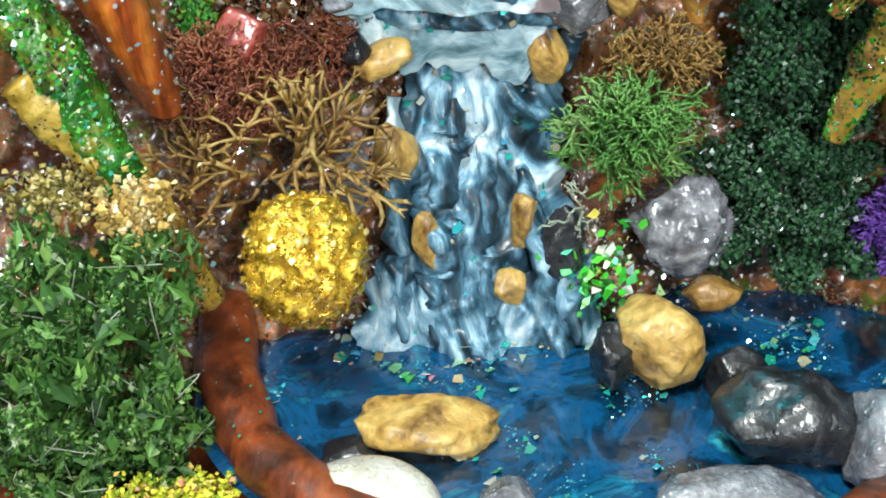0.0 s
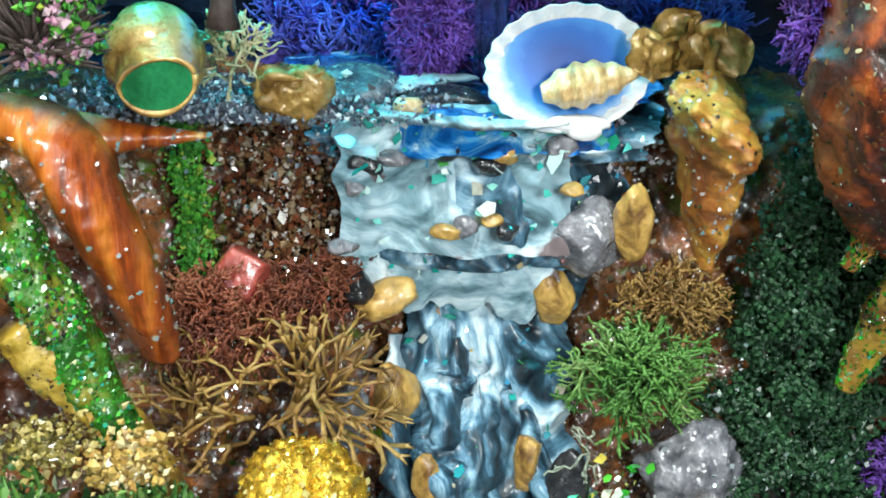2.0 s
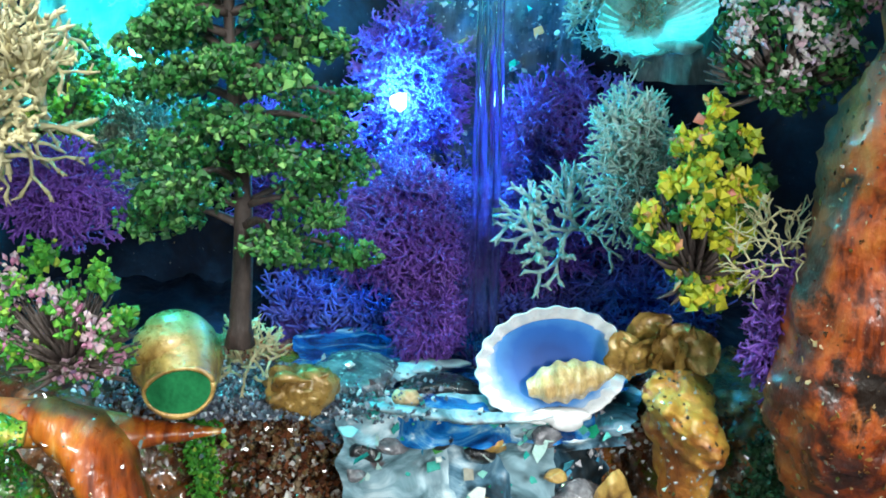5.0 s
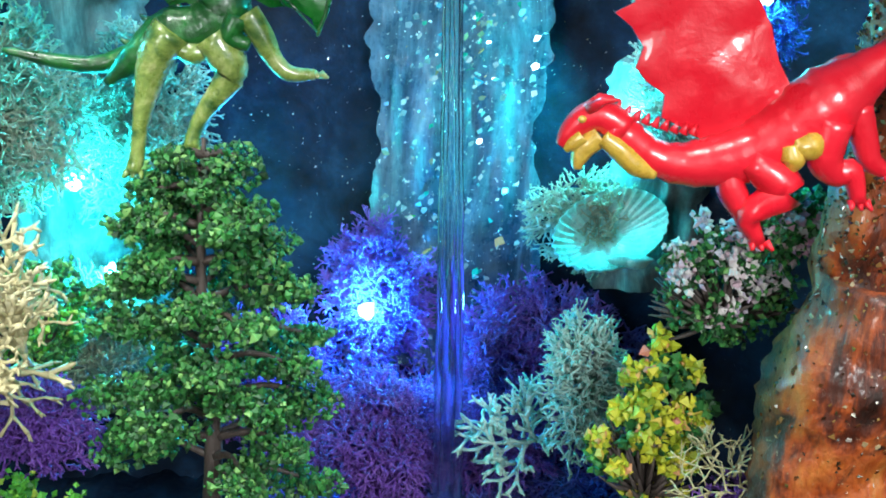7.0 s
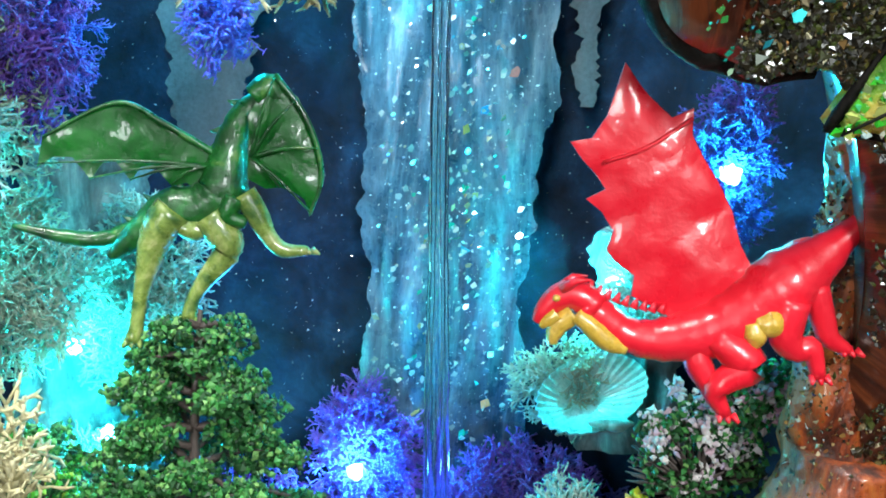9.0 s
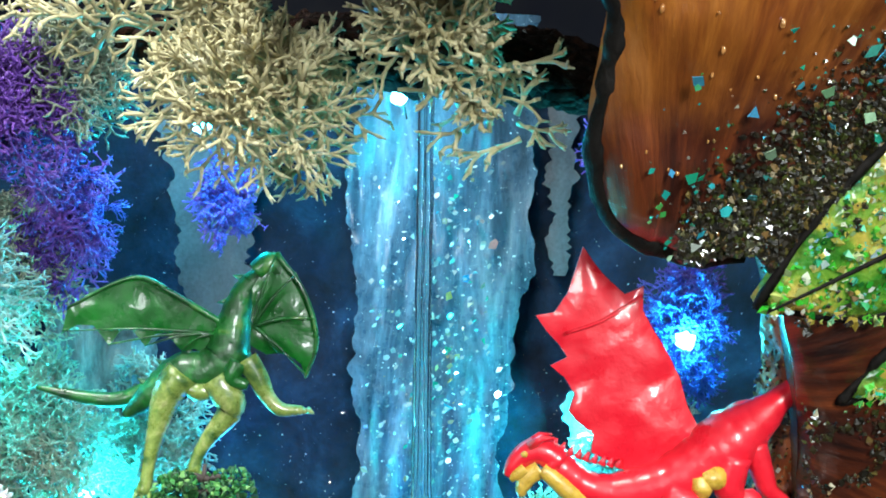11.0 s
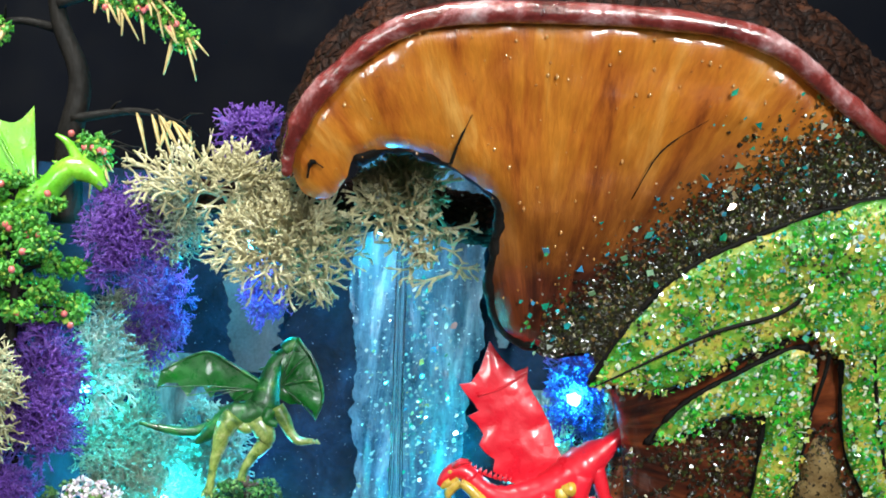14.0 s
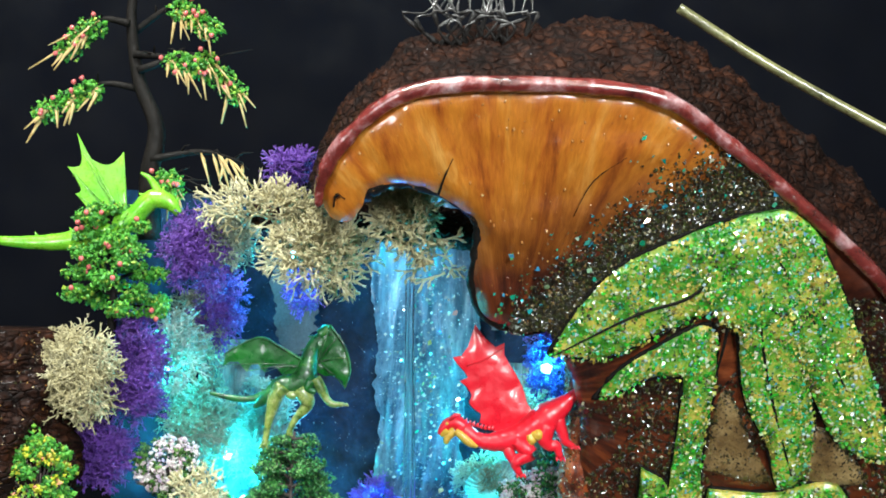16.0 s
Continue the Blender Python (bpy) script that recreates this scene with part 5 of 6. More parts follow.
for k in range(9):
    c, turn = V((5.3 + 0.27 * k, 35.5 + rng.gauss(0, 0.2), 19.25 + rng.gauss(0, 0.3))), Euler((rng.gauss(0, 0.5), rng.gauss(0, 0.7), rng.gauss(0, 0.6))).to_matrix()
    g = Mesh()
    for off in (0.0, 0.07):
        g.grid(lambda u, v, c=c, turn=turn, off=off, k=k: c + turn @ V(((u - 0.5) * 1.3 * math.sin(math.pi * (0.08 + 0.88 * v)), off + 0.3 * abs(u - 0.5) + 0.25 * fbm(u * 3, v * 3, k), (v - 0.5) * 1.5)), 10, 12)
    part("leaf", g, GOLDPAINT, gild)

# ---- lichen ----


def lichen(at, size, mat, label, seed, stems=34, r=0.085, seg=0.42, depth=4, droop=0.0, face=(0, -0.6, 0.8), name="lichen"):
    """A tuft of forked antler-like stems that fills the given half axes."""
    rg = random.Random(seed)
    c, size, face = V(at), V(size), V(face).normalized()
    coarse = r > 0.07
    if coarse:
        stems, depth, seg, r = max(8, int(stems * 0.55)), 4, seg * 1.05, r * 0.95
    spread, plane = 0.7, V((0.1, -0.85, 0.5)).normalized()

    def inside_of(p):
        d = p - c
        return (d.x / size.x) ** 2 + (d.y / size.y) ** 2 + (d.z / size.z) ** 2

    def grow(m, p, d, rad, k):
        L = seg * rg.uniform(0.65, 1.35)
        mid = p + d * L * 0.5 + V((rg.gauss(0, 0.06), rg.gauss(0, 0.06), rg.gauss(0, 0.06))) * L * (1 if coarse else 2)
        e = p + d * L
        m.tube([p, mid, e], [rad * 1.35, rad * 0.78, rad * 1.35] if coarse else [rad * 1.15, rad * 0.75, rad * 1.1], 6 if coarse else 5, 0, 0.8)
        if k <= 0 or inside_of(e) > 1.3 * (1 + 0.6 * fbm(e.x * 0.7, e.y * 0.7, e.z * 0.7 + seed)):
            for _ in range(2):
                tip = e + (d + V((rg.gauss(0, 0.7), rg.gauss(0, 0.7), rg.gauss(0, 0.7)))).normalized() * L * 0.4
                m.tube([e, tip], [rad * 0.9, rad * 0.35], 4)
            return
        if coarse:
            for s in (1, -1) if rg.random() < 0.75 else (1, -1, 0):
                side = d.cross(plane)
                nd = (d * 0.8 + side * s * rg.uniform(0.25, 0.95) + plane * rg.gauss(0.08, 0.28) + V((0, 0, -droop)) + (e - c) * 0.05).normalized()
                grow(m, e, nd, rad * 0.92, k - 1)
            return
        for _ in range(2 if rg.random() < 0.8 else 3):
            nd = (d + V((rg.gauss(0, spread), rg.gauss(0, spread) * 0.8, rg.gauss(0, spread) - droop)) + (e - c) * 0.04).normalized()
            grow(m, e, nd, rad * 0.9, k - 1)

    sprigs = [Mesh() for _ in range(min(6, max(2, stems // 5)))]
    for s in range(stems):
        while True:
            q = V((rg.uniform(-1, 1), rg.uniform(-1, 1), rg.uniform(-1, 1)))
            if q.length < 1 and fbm(q.x * 1.6, q.y * 1.6, q.z * 1.6 + seed) > -0.18:
                break
        p = c + V((q.x * size.x, q.y * size.y, q.z * size.z)) * 0.72
        d = (face * 0.5 + V((rg.gauss(0, 0.7), rg.gauss(0, 0.6), rg.gauss(0, 0.7))) + q * 0.5).normalized()
        grow(sprigs[int((q.x * 0.5 + 0.5) * 0.999 * len(sprigs))], p, d, r * rg.uniform(0.75, 1.25), depth)
    lo = min(v.z for m in sprigs for v in m.v)
    t = thing(name, (at[0], at[1], lo), label, "lichen", group="lichen tufts")
    for m in sprigs:
        if m.v:
            part("sprig", m, mat, t)
    return t


lichen((-4.6, 32.6, 9.4), (2.6, 0.9, 2.4), L_BROWN, "golden brown antler lichen above the nugget", 1, 34, 0.088, 0.72)
lichen((-7.2, 32.6, 8.4), (1.4, 0.8, 2.0), L_BROWN, "golden brown antler lichen beside the bush", 2, 20, 0.088, 0.66)
lichen((-6.6, 33.6, 11.6), (2.2, 0.9, 1.6), L_RUST, "rusty red lichen on the cliff", 3, 60, 0.06, 0.3)
lichen((-4.0, 34.9, 12.2), (1.3, 0.7, 1.2), L_RUST, "rusty crumbly lichen beside the upper fall", 4, 36, 0.05, 0.25)
lichen((5.4, 33.7, 9.9), (1.9, 0.9, 1.7), L_GREEN, "bright green antler lichen beside the cascade", 5, 70, 0.068, 0.4, 3)
lichen((6.6, 34.6, 12.1), (1.5, 0.7, 0.9), L_BROWN, "brown wiry lichen under the driftwood knob", 6, 40, 0.06, 0.35)
lichen((4.2, 33.1, 7.7), (0.8, 0.4, 0.6), L_SAGE, "pale wiry lichen hanging over the water", 7, 6, 0.05, 0.4, droop=0.4)
lichen((14.6, 34.6, 6.4), (1.0, 0.9, 1.7), L_PURPLE, "purple antler lichen by the pool", 8, 60, 0.06, 0.36)
lichen((-6.0, 35.0, 19.0), (0.9, 0.5, 0.9), L_BEIGE, "small beige lichen sprig between the shells", 9, 16, 0.07, 0.35)
lichen((-11.2, 31.0, 27.4), (1.6, 1.0, 2.6), L_BEIGE, "beige antler lichen on the side wall", 10, 60, 0.10, 0.5)
lichen((-10.9, 33.8, 24.2), (2.0, 1.0, 1.2), L_PURPLE, "dark purple lichen under the beige tuft", 11, 80, 0.06, 0.3)
lichen((-1.8, 40.0, 21.6), (2.6, 1.5, 2.2), L_PURPLE, "purple lichen mound below the blue lamp", 12, 170, 0.05, 0.32)
lichen((-0.6, 38.8, 18.6), (1.1, 0.8, 1.2), L_PURPLE, "purple lichen hanging into the upper pool", 13, 60, 0.05, 0.3, droop=0.3)
lichen((-1.3, 44.0, 25.2), (1.9, 0.9, 3.0), L_PURPLE, "purple lichen crest on the back wall", 14, 130, 0.05, 0.3)
lichen((4.2, 43.0, 23.8), (3.2, 1.3, 2.3), L_PURPLE, "purple lichen bank behind the jet", 15, 150, 0.055, 0.34)
lichen((2.4, 42.8, 20.5), (4.0, 1.3, 2.0), L_PURPLE, "dark purple lichen bank above the pool", 34, 130, 0.055, 0.34)
lichen((3.9, 38.2, 22.2), (2.2, 0.8, 1.5), L_TEAL, "pale teal antler lichen above the scallop", 16, 42, 0.09, 0.5)
lichen((5.0, 36.2, 24.8), (1.0, 0.8, 2.4), L_TEAL, "pale teal antler lichen climbing behind the shrub", 17, 70, 0.06, 0.36)
lichen((9.4, 32.2, 21.4), (1.3, 0.8, 2.1), L_PURPLE, "purple lichen on the red driftwood", 18, 80, 0.06, 0.36)
lichen((8.4, 31.6, 23.9), (1.2, 0.5, 0.9), L_BEIGE, "tangle of dry whitish fibres", 19, 16, 0.04, 0.5)
lichen((-6.5, 40.0, 41.0), (1.0, 0.8, 1.6), L_PURPLE, "purple lichen tuft hanging from above", 20, 50, 0.05, 0.3, droop=0.4)
lichen((-11.4, 37.0, 40.0), (1.7, 1.0, 2.4), L_PURPLE, "purple lichen tuft hanging beside the back wall", 21, 80, 0.05, 0.34, droop=0.3)
lichen((-13.2, 37.2, 37.8), (1.9, 1.2, 3.0), L_SAGE, "sage green lichen beside the back wall", 22, 80, 0.06, 0.36)
lichen((-12.6, 38.0, 32.4), (2.4, 1.3, 3.6), L_SAGE, "sage green lichen lit by the cyan lamps", 23, 120, 0.06, 0.36)
lichen((9.6, 36.4, 37.2), (1.3, 0.9, 2.6), L_PURPLE, "purple lichen beside the cyan lamp", 24, 80, 0.05, 0.3)
lichen((-7.8, 29.6, 45.6), (3.2, 1.5, 1.5), L_BEIGE, "pale beige antler lichen at the top", 25, 62, 0.085, 0.6)
lichen((-4.2, 28.6, 43.2), (3.0, 1.5, 1.9), L_BEIGE, "dense beige lichen cushion over the waterfall", 26, 110, 0.08, 0.48)
lichen((1.2, 27.6, 45.2), (2.4, 1.2, 1.7), L_BEIGE, "pale beige antler lichen under the curled wood", 27, 70, 0.095, 0.5)
lichen((2.2, 28.2, 43.0), (1.7, 0.8, 1.2), L_BEIGE, "pale beige antler lichen hanging over the jet", 28, 22, 0.085, 0.5, droop=0.3)
lichen((-6.4, 31.6, 48.2), (1.6, 1.0, 1.4), L_PURPLE, "purple lichen against the black cloth", 29, 40, 0.06, 0.36)
lichen((-12.2, 32.6, 43.4), (1.9, 1.2, 2.8), L_PURPLE, "purple lichen behind the berry tree", 30, 100, 0.055, 0.34)
lichen((-18.4, 30.0, 36.0), (2.3, 1.2, 2.7), L_BEIGE, "bushy beige lichen on the bark trunk", 31, 110, 0.07, 0.42)
lichen((-15.6, 32.4, 36.0), (1.7, 1.2, 4.0), L_PURPLE, "purple lichen trailing below the berry tree", 32, 120, 0.06, 0.36)
lichen((-17.4, 32.0, 31.0), (2.0, 1.2, 2.2), L_PURPLE, "purple lichen trailing below the berry tree", 33, 90, 0.06, 0.36)
lichen((-13.6, 34.0, 37.0), (1.6, 0.8, 2.4), L_TEAL, "pale lichen sprays beside the cyan lamp", 35, 40, 0.06, 0.45)
lichen((-10.4, 32.6, 44.2), (1.6, 1.0, 1.6), L_SAGE, "sage lichen at the top of the bank", 36, 50, 0.07, 0.42)

lichen((-9.2, 41.4, 31.6), (2.4, 1.0, 3.4), L_TEAL, "pale lichen lit cyan beside the lamps", 37, 110, 0.06, 0.36)
lichen((-11.0, 40.0, 24.6), (2.6, 1.2, 2.4), L_SAGE, "sage lichen under the cyan lamps", 38, 110, 0.06, 0.36)
lichen((9.0, 42.0, 33.0), (2.0, 1.0, 2.6), L_TEAL, "pale lichen lit cyan behind the red figure", 39, 90, 0.055, 0.34)
lichen((6.0, 43.2, 28.4), (2.0, 0.8, 1.6), L_SAGE, "sage lichen at the foot of the back wall", 40, 60, 0.055, 0.34)
lichen((-5.6, 43.4, 22.6), (2.6, 1.2, 2.4), L_PURPLE, "dark purple lichen behind the tree", 41, 90, 0.055, 0.34)
lichen((7.6, 37.6, 43.4), (1.2, 0.8, 1.6), L_PURPLE, "blue-violet lichen under the wood lip", 42, 50, 0.05, 0.3)

# ---- trees and shrubs ----


def tuft(m, c, s, n, rg, size, slot=0, shape="grain"):
    c = V(c)
    for _ in range(n):
        d = V((rg.gauss(0, 1), rg.gauss(0, 1), rg.gauss(0, 1)))
        d = d.normalized() * rg.random() ** 0.4
        p = c + V((d.x * s[0], d.y * s[1], d.z * s[2]))
        (m.grain if shape == "grain" else m.leaf)(p, size * rg.uniform(0.6, 1.4), rg, slot)


def tree(at, height, spread, leaf, label, seed, limbs=34, crown_from=0.25, size=0.13, per=85, name="model_tree", trunk_r=0.32, taper=1.0, flat=0.55, wood=None, berries=0, lean=0.0, depth=0.7, tuft_r=0.85):
    rg = random.Random(seed)
    at = V(at)
    t = thing(name, at, label, "tree", group="model trees")
    wood = wood or TRUNK
    tr = Mesh()
    q = spline([at, at + V((lean * 0.3 + 0.15, 0.1, height * 0.35)), at + V((lean * 0.6 - 0.1, -0.1, height * 0.7)), at + V((lean, 0, height))], 24)
    tr.tube(q, [trunk_r * (1 - 0.8 * i / 23) * (1.35 if i == 0 else 1) for i in range(24)], 9)
    part("trunk", tr, wood, t)
    lm, cr, br = Mesh(), Mesh(), []
    for k in range(limbs):
        f = crown_from + (1 - crown_from) * (k + 0.5) / limbs
        o = q[min(23, int(f * 23))]
        g = k * 2.4 + rg.uniform(-0.4, 0.4)
        w = spread * (1 - (f - crown_from) / (1 - crown_from)) ** taper * rg.uniform(0.55, 1.05) + 0.12 * spread
        e = o + V((w * math.cos(g), w * depth * math.sin(g), rg.uniform(-0.1, 0.35) * w * 0.6))
        lm.tube(spline([o, o.lerp(e, 0.5) + V((0, 0, 0.12 * w)), e], 7), [0.13 * trunk_r / 0.3 * (1 - 0.11 * i) for i in range(7)], 5)
        for s in ((1.0, 0.95, 0.62) if w > 1.4 else (0.9,)):
            c = o.lerp(e, s) + V((rg.gauss(0, 0.15), rg.gauss(0, 0.15), rg.gauss(0, 0.12)))
            rr = tuft_r * rg.uniform(0.7, 1.2)
            tuft(cr, c, (rr, rr, rr * flat), per, rg, size)
            if berries and c.y < o.y + 0.3 and rg.random() < 0.55:
                br.append(c + V((rg.uniform(-rr, rr) * 0.7, -rr * 0.85, rg.uniform(-rr, rr) * flat)))
    part("branchwork", lm, wood, t)
    part("crown", cr, leaf, t)
    for c in br:
        b = Mesh()
        b.blob(c, (0.16, 0.15, 0.17), c.x, 0.2, 1, 2)
        part("berry", b, BERRY, t, "small red berry")
    return t


tree((-5.8, 32.2, 20.6), 12.2, 3.7, GREENLEAF, "green flocked model tree with a dark trunk", 41, 44, 0.25, 0.115, 100, taper=0.6, tuft_r=0.82, flat=0.5)
tree((10.6, 35.2, 4.6), 13.0, 2.5, PINELEAF, "dark green frosted model pine", 42, 80, 0.02, 0.11, 170, taper=0.85, flat=0.75, tuft_r=0.8, trunk_r=0.3)
tree((12.6, 35.6, 4.6), 9.0, 1.8, PINELEAF, "smaller dark green model pine", 43, 40, 0.02, 0.14, 80, taper=0.8, flat=0.75, tuft_r=0.8, trunk_r=0.25)
tree((-17.0, 31.8, 37.4), 8.8, 3.0, BRIGHTLEAF, "bright green model tree with red berries", 44, 26, 0.22, 0.14, 80, berries=1, taper=0.45, tuft_r=0.9, wood=TWIG)


def flower_shrub(at, size, leaf, bloom, label, seed, n=40, per=26, spikes=60, grain=0.14, share=0.6):
    rg = random.Random(seed)
    t = thing("flowering_shrub", at, label, "shrub", group="flowering shrubs")
    st, lf, bl = Mesh(), Mesh(), Mesh()
    at = V(at)
    for k in range(spikes):
        d = V((rg.gauss(0, 0.8), rg.gauss(-0.35, 0.6), rg.uniform(-0.2, 1.1))).normalized()
        e = at + V((d.x * size[0], d.y * size[1], max(0.05, 0.5 * size[2] + d.z * size[2] * 0.9)))
        st.tube([at + V((0, 0, 0.3 * size[2])), at.lerp(e, 0.6) + V((0, 0, 0.2)), e], [0.1, 0.08, 0.02], 5)
    for k in range(n):
        d = V((rg.gauss(0, 1), -abs(rg.gauss(0, 0.8)), rg.gauss(0, 1))).normalized() * rg.uniform(0.65, 1.0)
        c = at + V((d.x * size[0], d.y * size[1], size[2] * (0.9 + 0.9 * d.z)))
        s = rg.uniform(0.3, 0.55)
        if rg.random() < share:
            tuft(bl, c, (s, s, s), per, rg, grain)
            tuft(lf, c + V((0, 0.2, -0.2)), (s, s, s), per // 2, rg, grain * 0.8)
        else:
            tuft(lf, c, (s, s, s), per, rg, grain)
    part("spiky_stemwork", st, TRUNK, t, "dark brown spiky stems")
    part("foliage", lf, leaf, t)
    part("blossom", bl, bloom, t)
    return t


flower_shrub((-10.3, 32.0, 19.4), (1.9, 1.2, 2.2), BRIGHTLEAF, PINKBLOOM, "spiky brown shrub with pink and white blossom", 51, 40, 22, 190, 0.13, 0.5)
flower_shrub((6.6, 33.4, 21.7), (1.6, 0.9, 3.1), GREENLEAF, YELLEAF, "yellow-green flowering model shrub", 52, 40, 44, 90, 0.17, 0.8)
flower_shrub((8.4, 33.4, 27.2), (2.1, 1.0, 2.1), GREENLEAF, WHITEBLOOM, "green shrub with pale pink blossom", 53, 60, 24, 90, 0.12, 0.5)
flower_shrub((9.6, 32.6, 30.0), (1.4, 0.9, 1.0), GREENLEAF, PINKBLOOM, "small green shrub with mauve blossom", 54, 26, 24, 30, share=0.35)
flower_shrub((-13.4, 32.2, 28.6), (2.0, 1.0, 2.2), MIDLEAF, WHITEBLOOM, "grey-green shrub with white blossom", 55, 50, 24, 40, share=0.5)
flower_shrub((-19.8, 28.6, 28.0), (1.9, 1.0, 2.8), BRIGHTLEAF, YELLEAF, "leafy green and yellow shrub on the bark", 56, 60, 28, 40, share=0.3)
flower_shrub((-11.8, 36.5, 24.2), (1.8, 1.0, 2.6), BRIGHTLEAF, GREENLEAF, "green shrub lit by cyan lamps", 57, 60, 26, 30)

bush = thing("leafy_bush", (-10.0, 28.0, 1.8), "dense leafy green bush with fine pale twigs", "bush")
rng = random.Random(61)
lv, tw = Mesh(), Mesh()
for _ in range(420):
    d = V((rng.gauss(0, 1), rng.gauss(0, 1), rng.gauss(0, 1))).normalized() * rng.random() ** 0.35
    k = 1 + 0.34 * fbm(d.x * 2, d.y * 2, d.z * 2)
    c = V((-10.2, 27.8, 5.2)) + V((d.x * 3.9, d.y * 2.6, d.z * 5.0)) * k
    if fbm(c.x * 0.5, c.y * 0.5, c.z * 0.5) < -0.05:
        continue
    s = rng.uniform(0.35, 0.8)
    big = rng.choice((0.09, 0.13, 0.18, 0.26))
    tuft(lv, c, (s, s, s), int(4.2 / big), rng, big, 0, "leaf")
    tuft(lv, c, (s, s, s), 34, rng, 0.085)
    if rng.random() < 0.35:
        tw.tube(spline([c, c + V((rng.gauss(0, 0.5), -0.4, rng.gauss(0, 0.5))), c + V((rng.gauss(0, 0.8), -0.6, rng.gauss(0.2, 0.8)))], 7), [0.02] * 6 + [0.01], 4)
part("foliage", lv, MIDLEAF, bush)
part("twigwork", tw, L_SAGE, bush, "fine pale green twigs")
lowbush = Mesh()
for _ in range(26):
    tuft(lowbush, (rng.uniform(-9, -5.6), rng.uniform(25.4, 26.4), rng.uniform(2.2, 3.0)), (0.5, 0.5, 0.4), 26, rng, 0.12)
solo("ground_moss", lowbush, YELLEAF, "yellow-green moss at the foot of the bush", "moss", kind="stuff")

tall = thing("bare_tree", (-15.6, 35, 44.0), "black wire tree with straw needles and green tufts", "tree")
tk, lf = Mesh(), Mesh()
tk.tube(spline([(-15.6, 35, 44.0), (-15.7, 35, 48), (-15.4, 35, 51), (-16.6, 35, 54), (-17.2, 35, 58), (-16.8, 35, 61)], 40), [0.75 - 0.014 * i for i in range(40)], 10)
rng = random.Random(71)
BR = [((-15.6, 49), (-12.4, 49.6), (-10.0, 49.0), 0), ((-16.4, 53.4), (-19.0, 53.6), (-22.0, 52.0), 1), ((-16.6, 54.5), (-13.0, 55.6), (-10.6, 53.6), 1), ((-17.1, 57), (-14.5, 58.6), (-12.2, 57.4), 1), ((-17.2, 57.4), (-19.2, 57.6), (-21.0, 56.0), 1),
      ((-15.6, 47), (-14.6, 48), (-14.2, 47.4), 1), ((-16.9, 55.5), (-14.6, 55.4), (-12.6, 55.0), 1)]
for k, (a, b, c, full) in enumerate(BR):
    q = spline([(p[0], 35 + 0.4 * (i - 1) * (-1) ** k, p[1]) for i, p in enumerate((a, b, c))], 16)
    tk.tube(q, [0.26 - 0.012 * i for i in range(16)], 7)
    for _ in range(9):
        p = q[rng.randrange(7, 16)]
        e = p + V((rng.gauss(0, 0.7) + (1.0 if c[0] > a[0] else -1.0), -1.3, -rng.uniform(1.2, 2.6)))
        nd = Mesh()
        nd.tube([p, p.lerp(e, 0.3) + V((0, 0, 0.15)), e], [0.04, 0.17, 0.05], 6, 0, 0.6)
        part("needle", nd, STRAW, tall, "straw-coloured hanging needle")
    for _ in range(7):
        p = q[rng.randrange(4, 16)]
        e = p + V((rng.gauss(0, 1.0) + (0.7 if c[0] > a[0] else -0.7), rng.gauss(-0.3, 0.4), rng.gauss(0.1, 0.7)))
        tk.tube([p, p.lerp(e, 0.5) + V((0, 0, 0.2)), e], [0.09, 0.06, 0.02], 5)
    if full:
        for s in (9, 12, 15):
            tuft(lf, q[s] + V((0, -0.4, -0.3)), (1.0, 0.6, 0.8), 130, rng, 0.15)
            for _ in range(2):
                br = Mesh()
                br.blob(q[s] + V((rng.uniform(-0.9, 0.9), -0.9, rng.uniform(-1, 0.5))), (0.16, 0.15, 0.17), rng.random() * 9, 0.3, 1, 2)
                part("berry", br, BERRY, tall, "small red berry")
part("trunk", tk, TWIG, tall)
part("foliage", lf, BRIGHTLEAF, tall)

# ---- dragon figures ----


def membrane(m, root, rim_pts, y, bulge, slot=0, thick=0.09, n=9, plain=99):
    """A webbed wing: scalloped cloth between fingers, with the fingers on it."""
    root = V((root[0], y, root[1]))
    pts = [V((p[0], y - bulge * (p[2] if len(p) > 2 else 0.4), p[1])) for p in rim_pts]
    for seg_no, (a, b) in enumerate(zip(pts, pts[1:])):
        def f(u, v, a=a, b=b, off=0.0, deep=0.16 if seg_no < plain else -0.02):
            e = a.lerp(b, u)
            dip = 4 * u * (1 - u) * deep
            e = e.lerp(root, dip)
            p = root.lerp(e, v)
            return p + V((0, off + 0.13 * 4 * u * (1 - u) * v * (1 - v) + 0.02 * fbm(p.x * 3, p.z * 3), 0))
        m.grid(f, n, n, slot)
        m.grid(lambda u, v, f=f: f(1 - u, v, off=thick), n, n, slot)
        m.grid(lambda u, v, f=f: f(u, 1, off=thick * v), n, 1, slot)
    for p in pts:
        m.tube(spline([root, root.lerp(p, 0.5) + V((0, -0.12, 0.05)), p], 9), [0.06 - 0.005 * i for i in range(9)], 7, slot)


def limb(m, pts, radii, y, slot=0, claws=True, cslot=None):
    q = spline([(p[0], y + (p[2] if len(p) > 2 else 0), p[1]) for p in pts], 18)
    rr = spline([(i, r) for i, r in enumerate(radii)], 18)
    m.tube(q, [max(0.06, r.y) for r in rr], 10, slot)
    if claws:
        d = (q[-1] - q[-3]).normalized()
        for s in (-0.16, 0.0, 0.16):
            m.tube([q[-1] + V((s, 0, 0)), q[-1] + d * 0.1 + V((s * 1.5, -0.16, -0.06))], [0.13, 0.04], 5, slot if cslot is None else cslot)


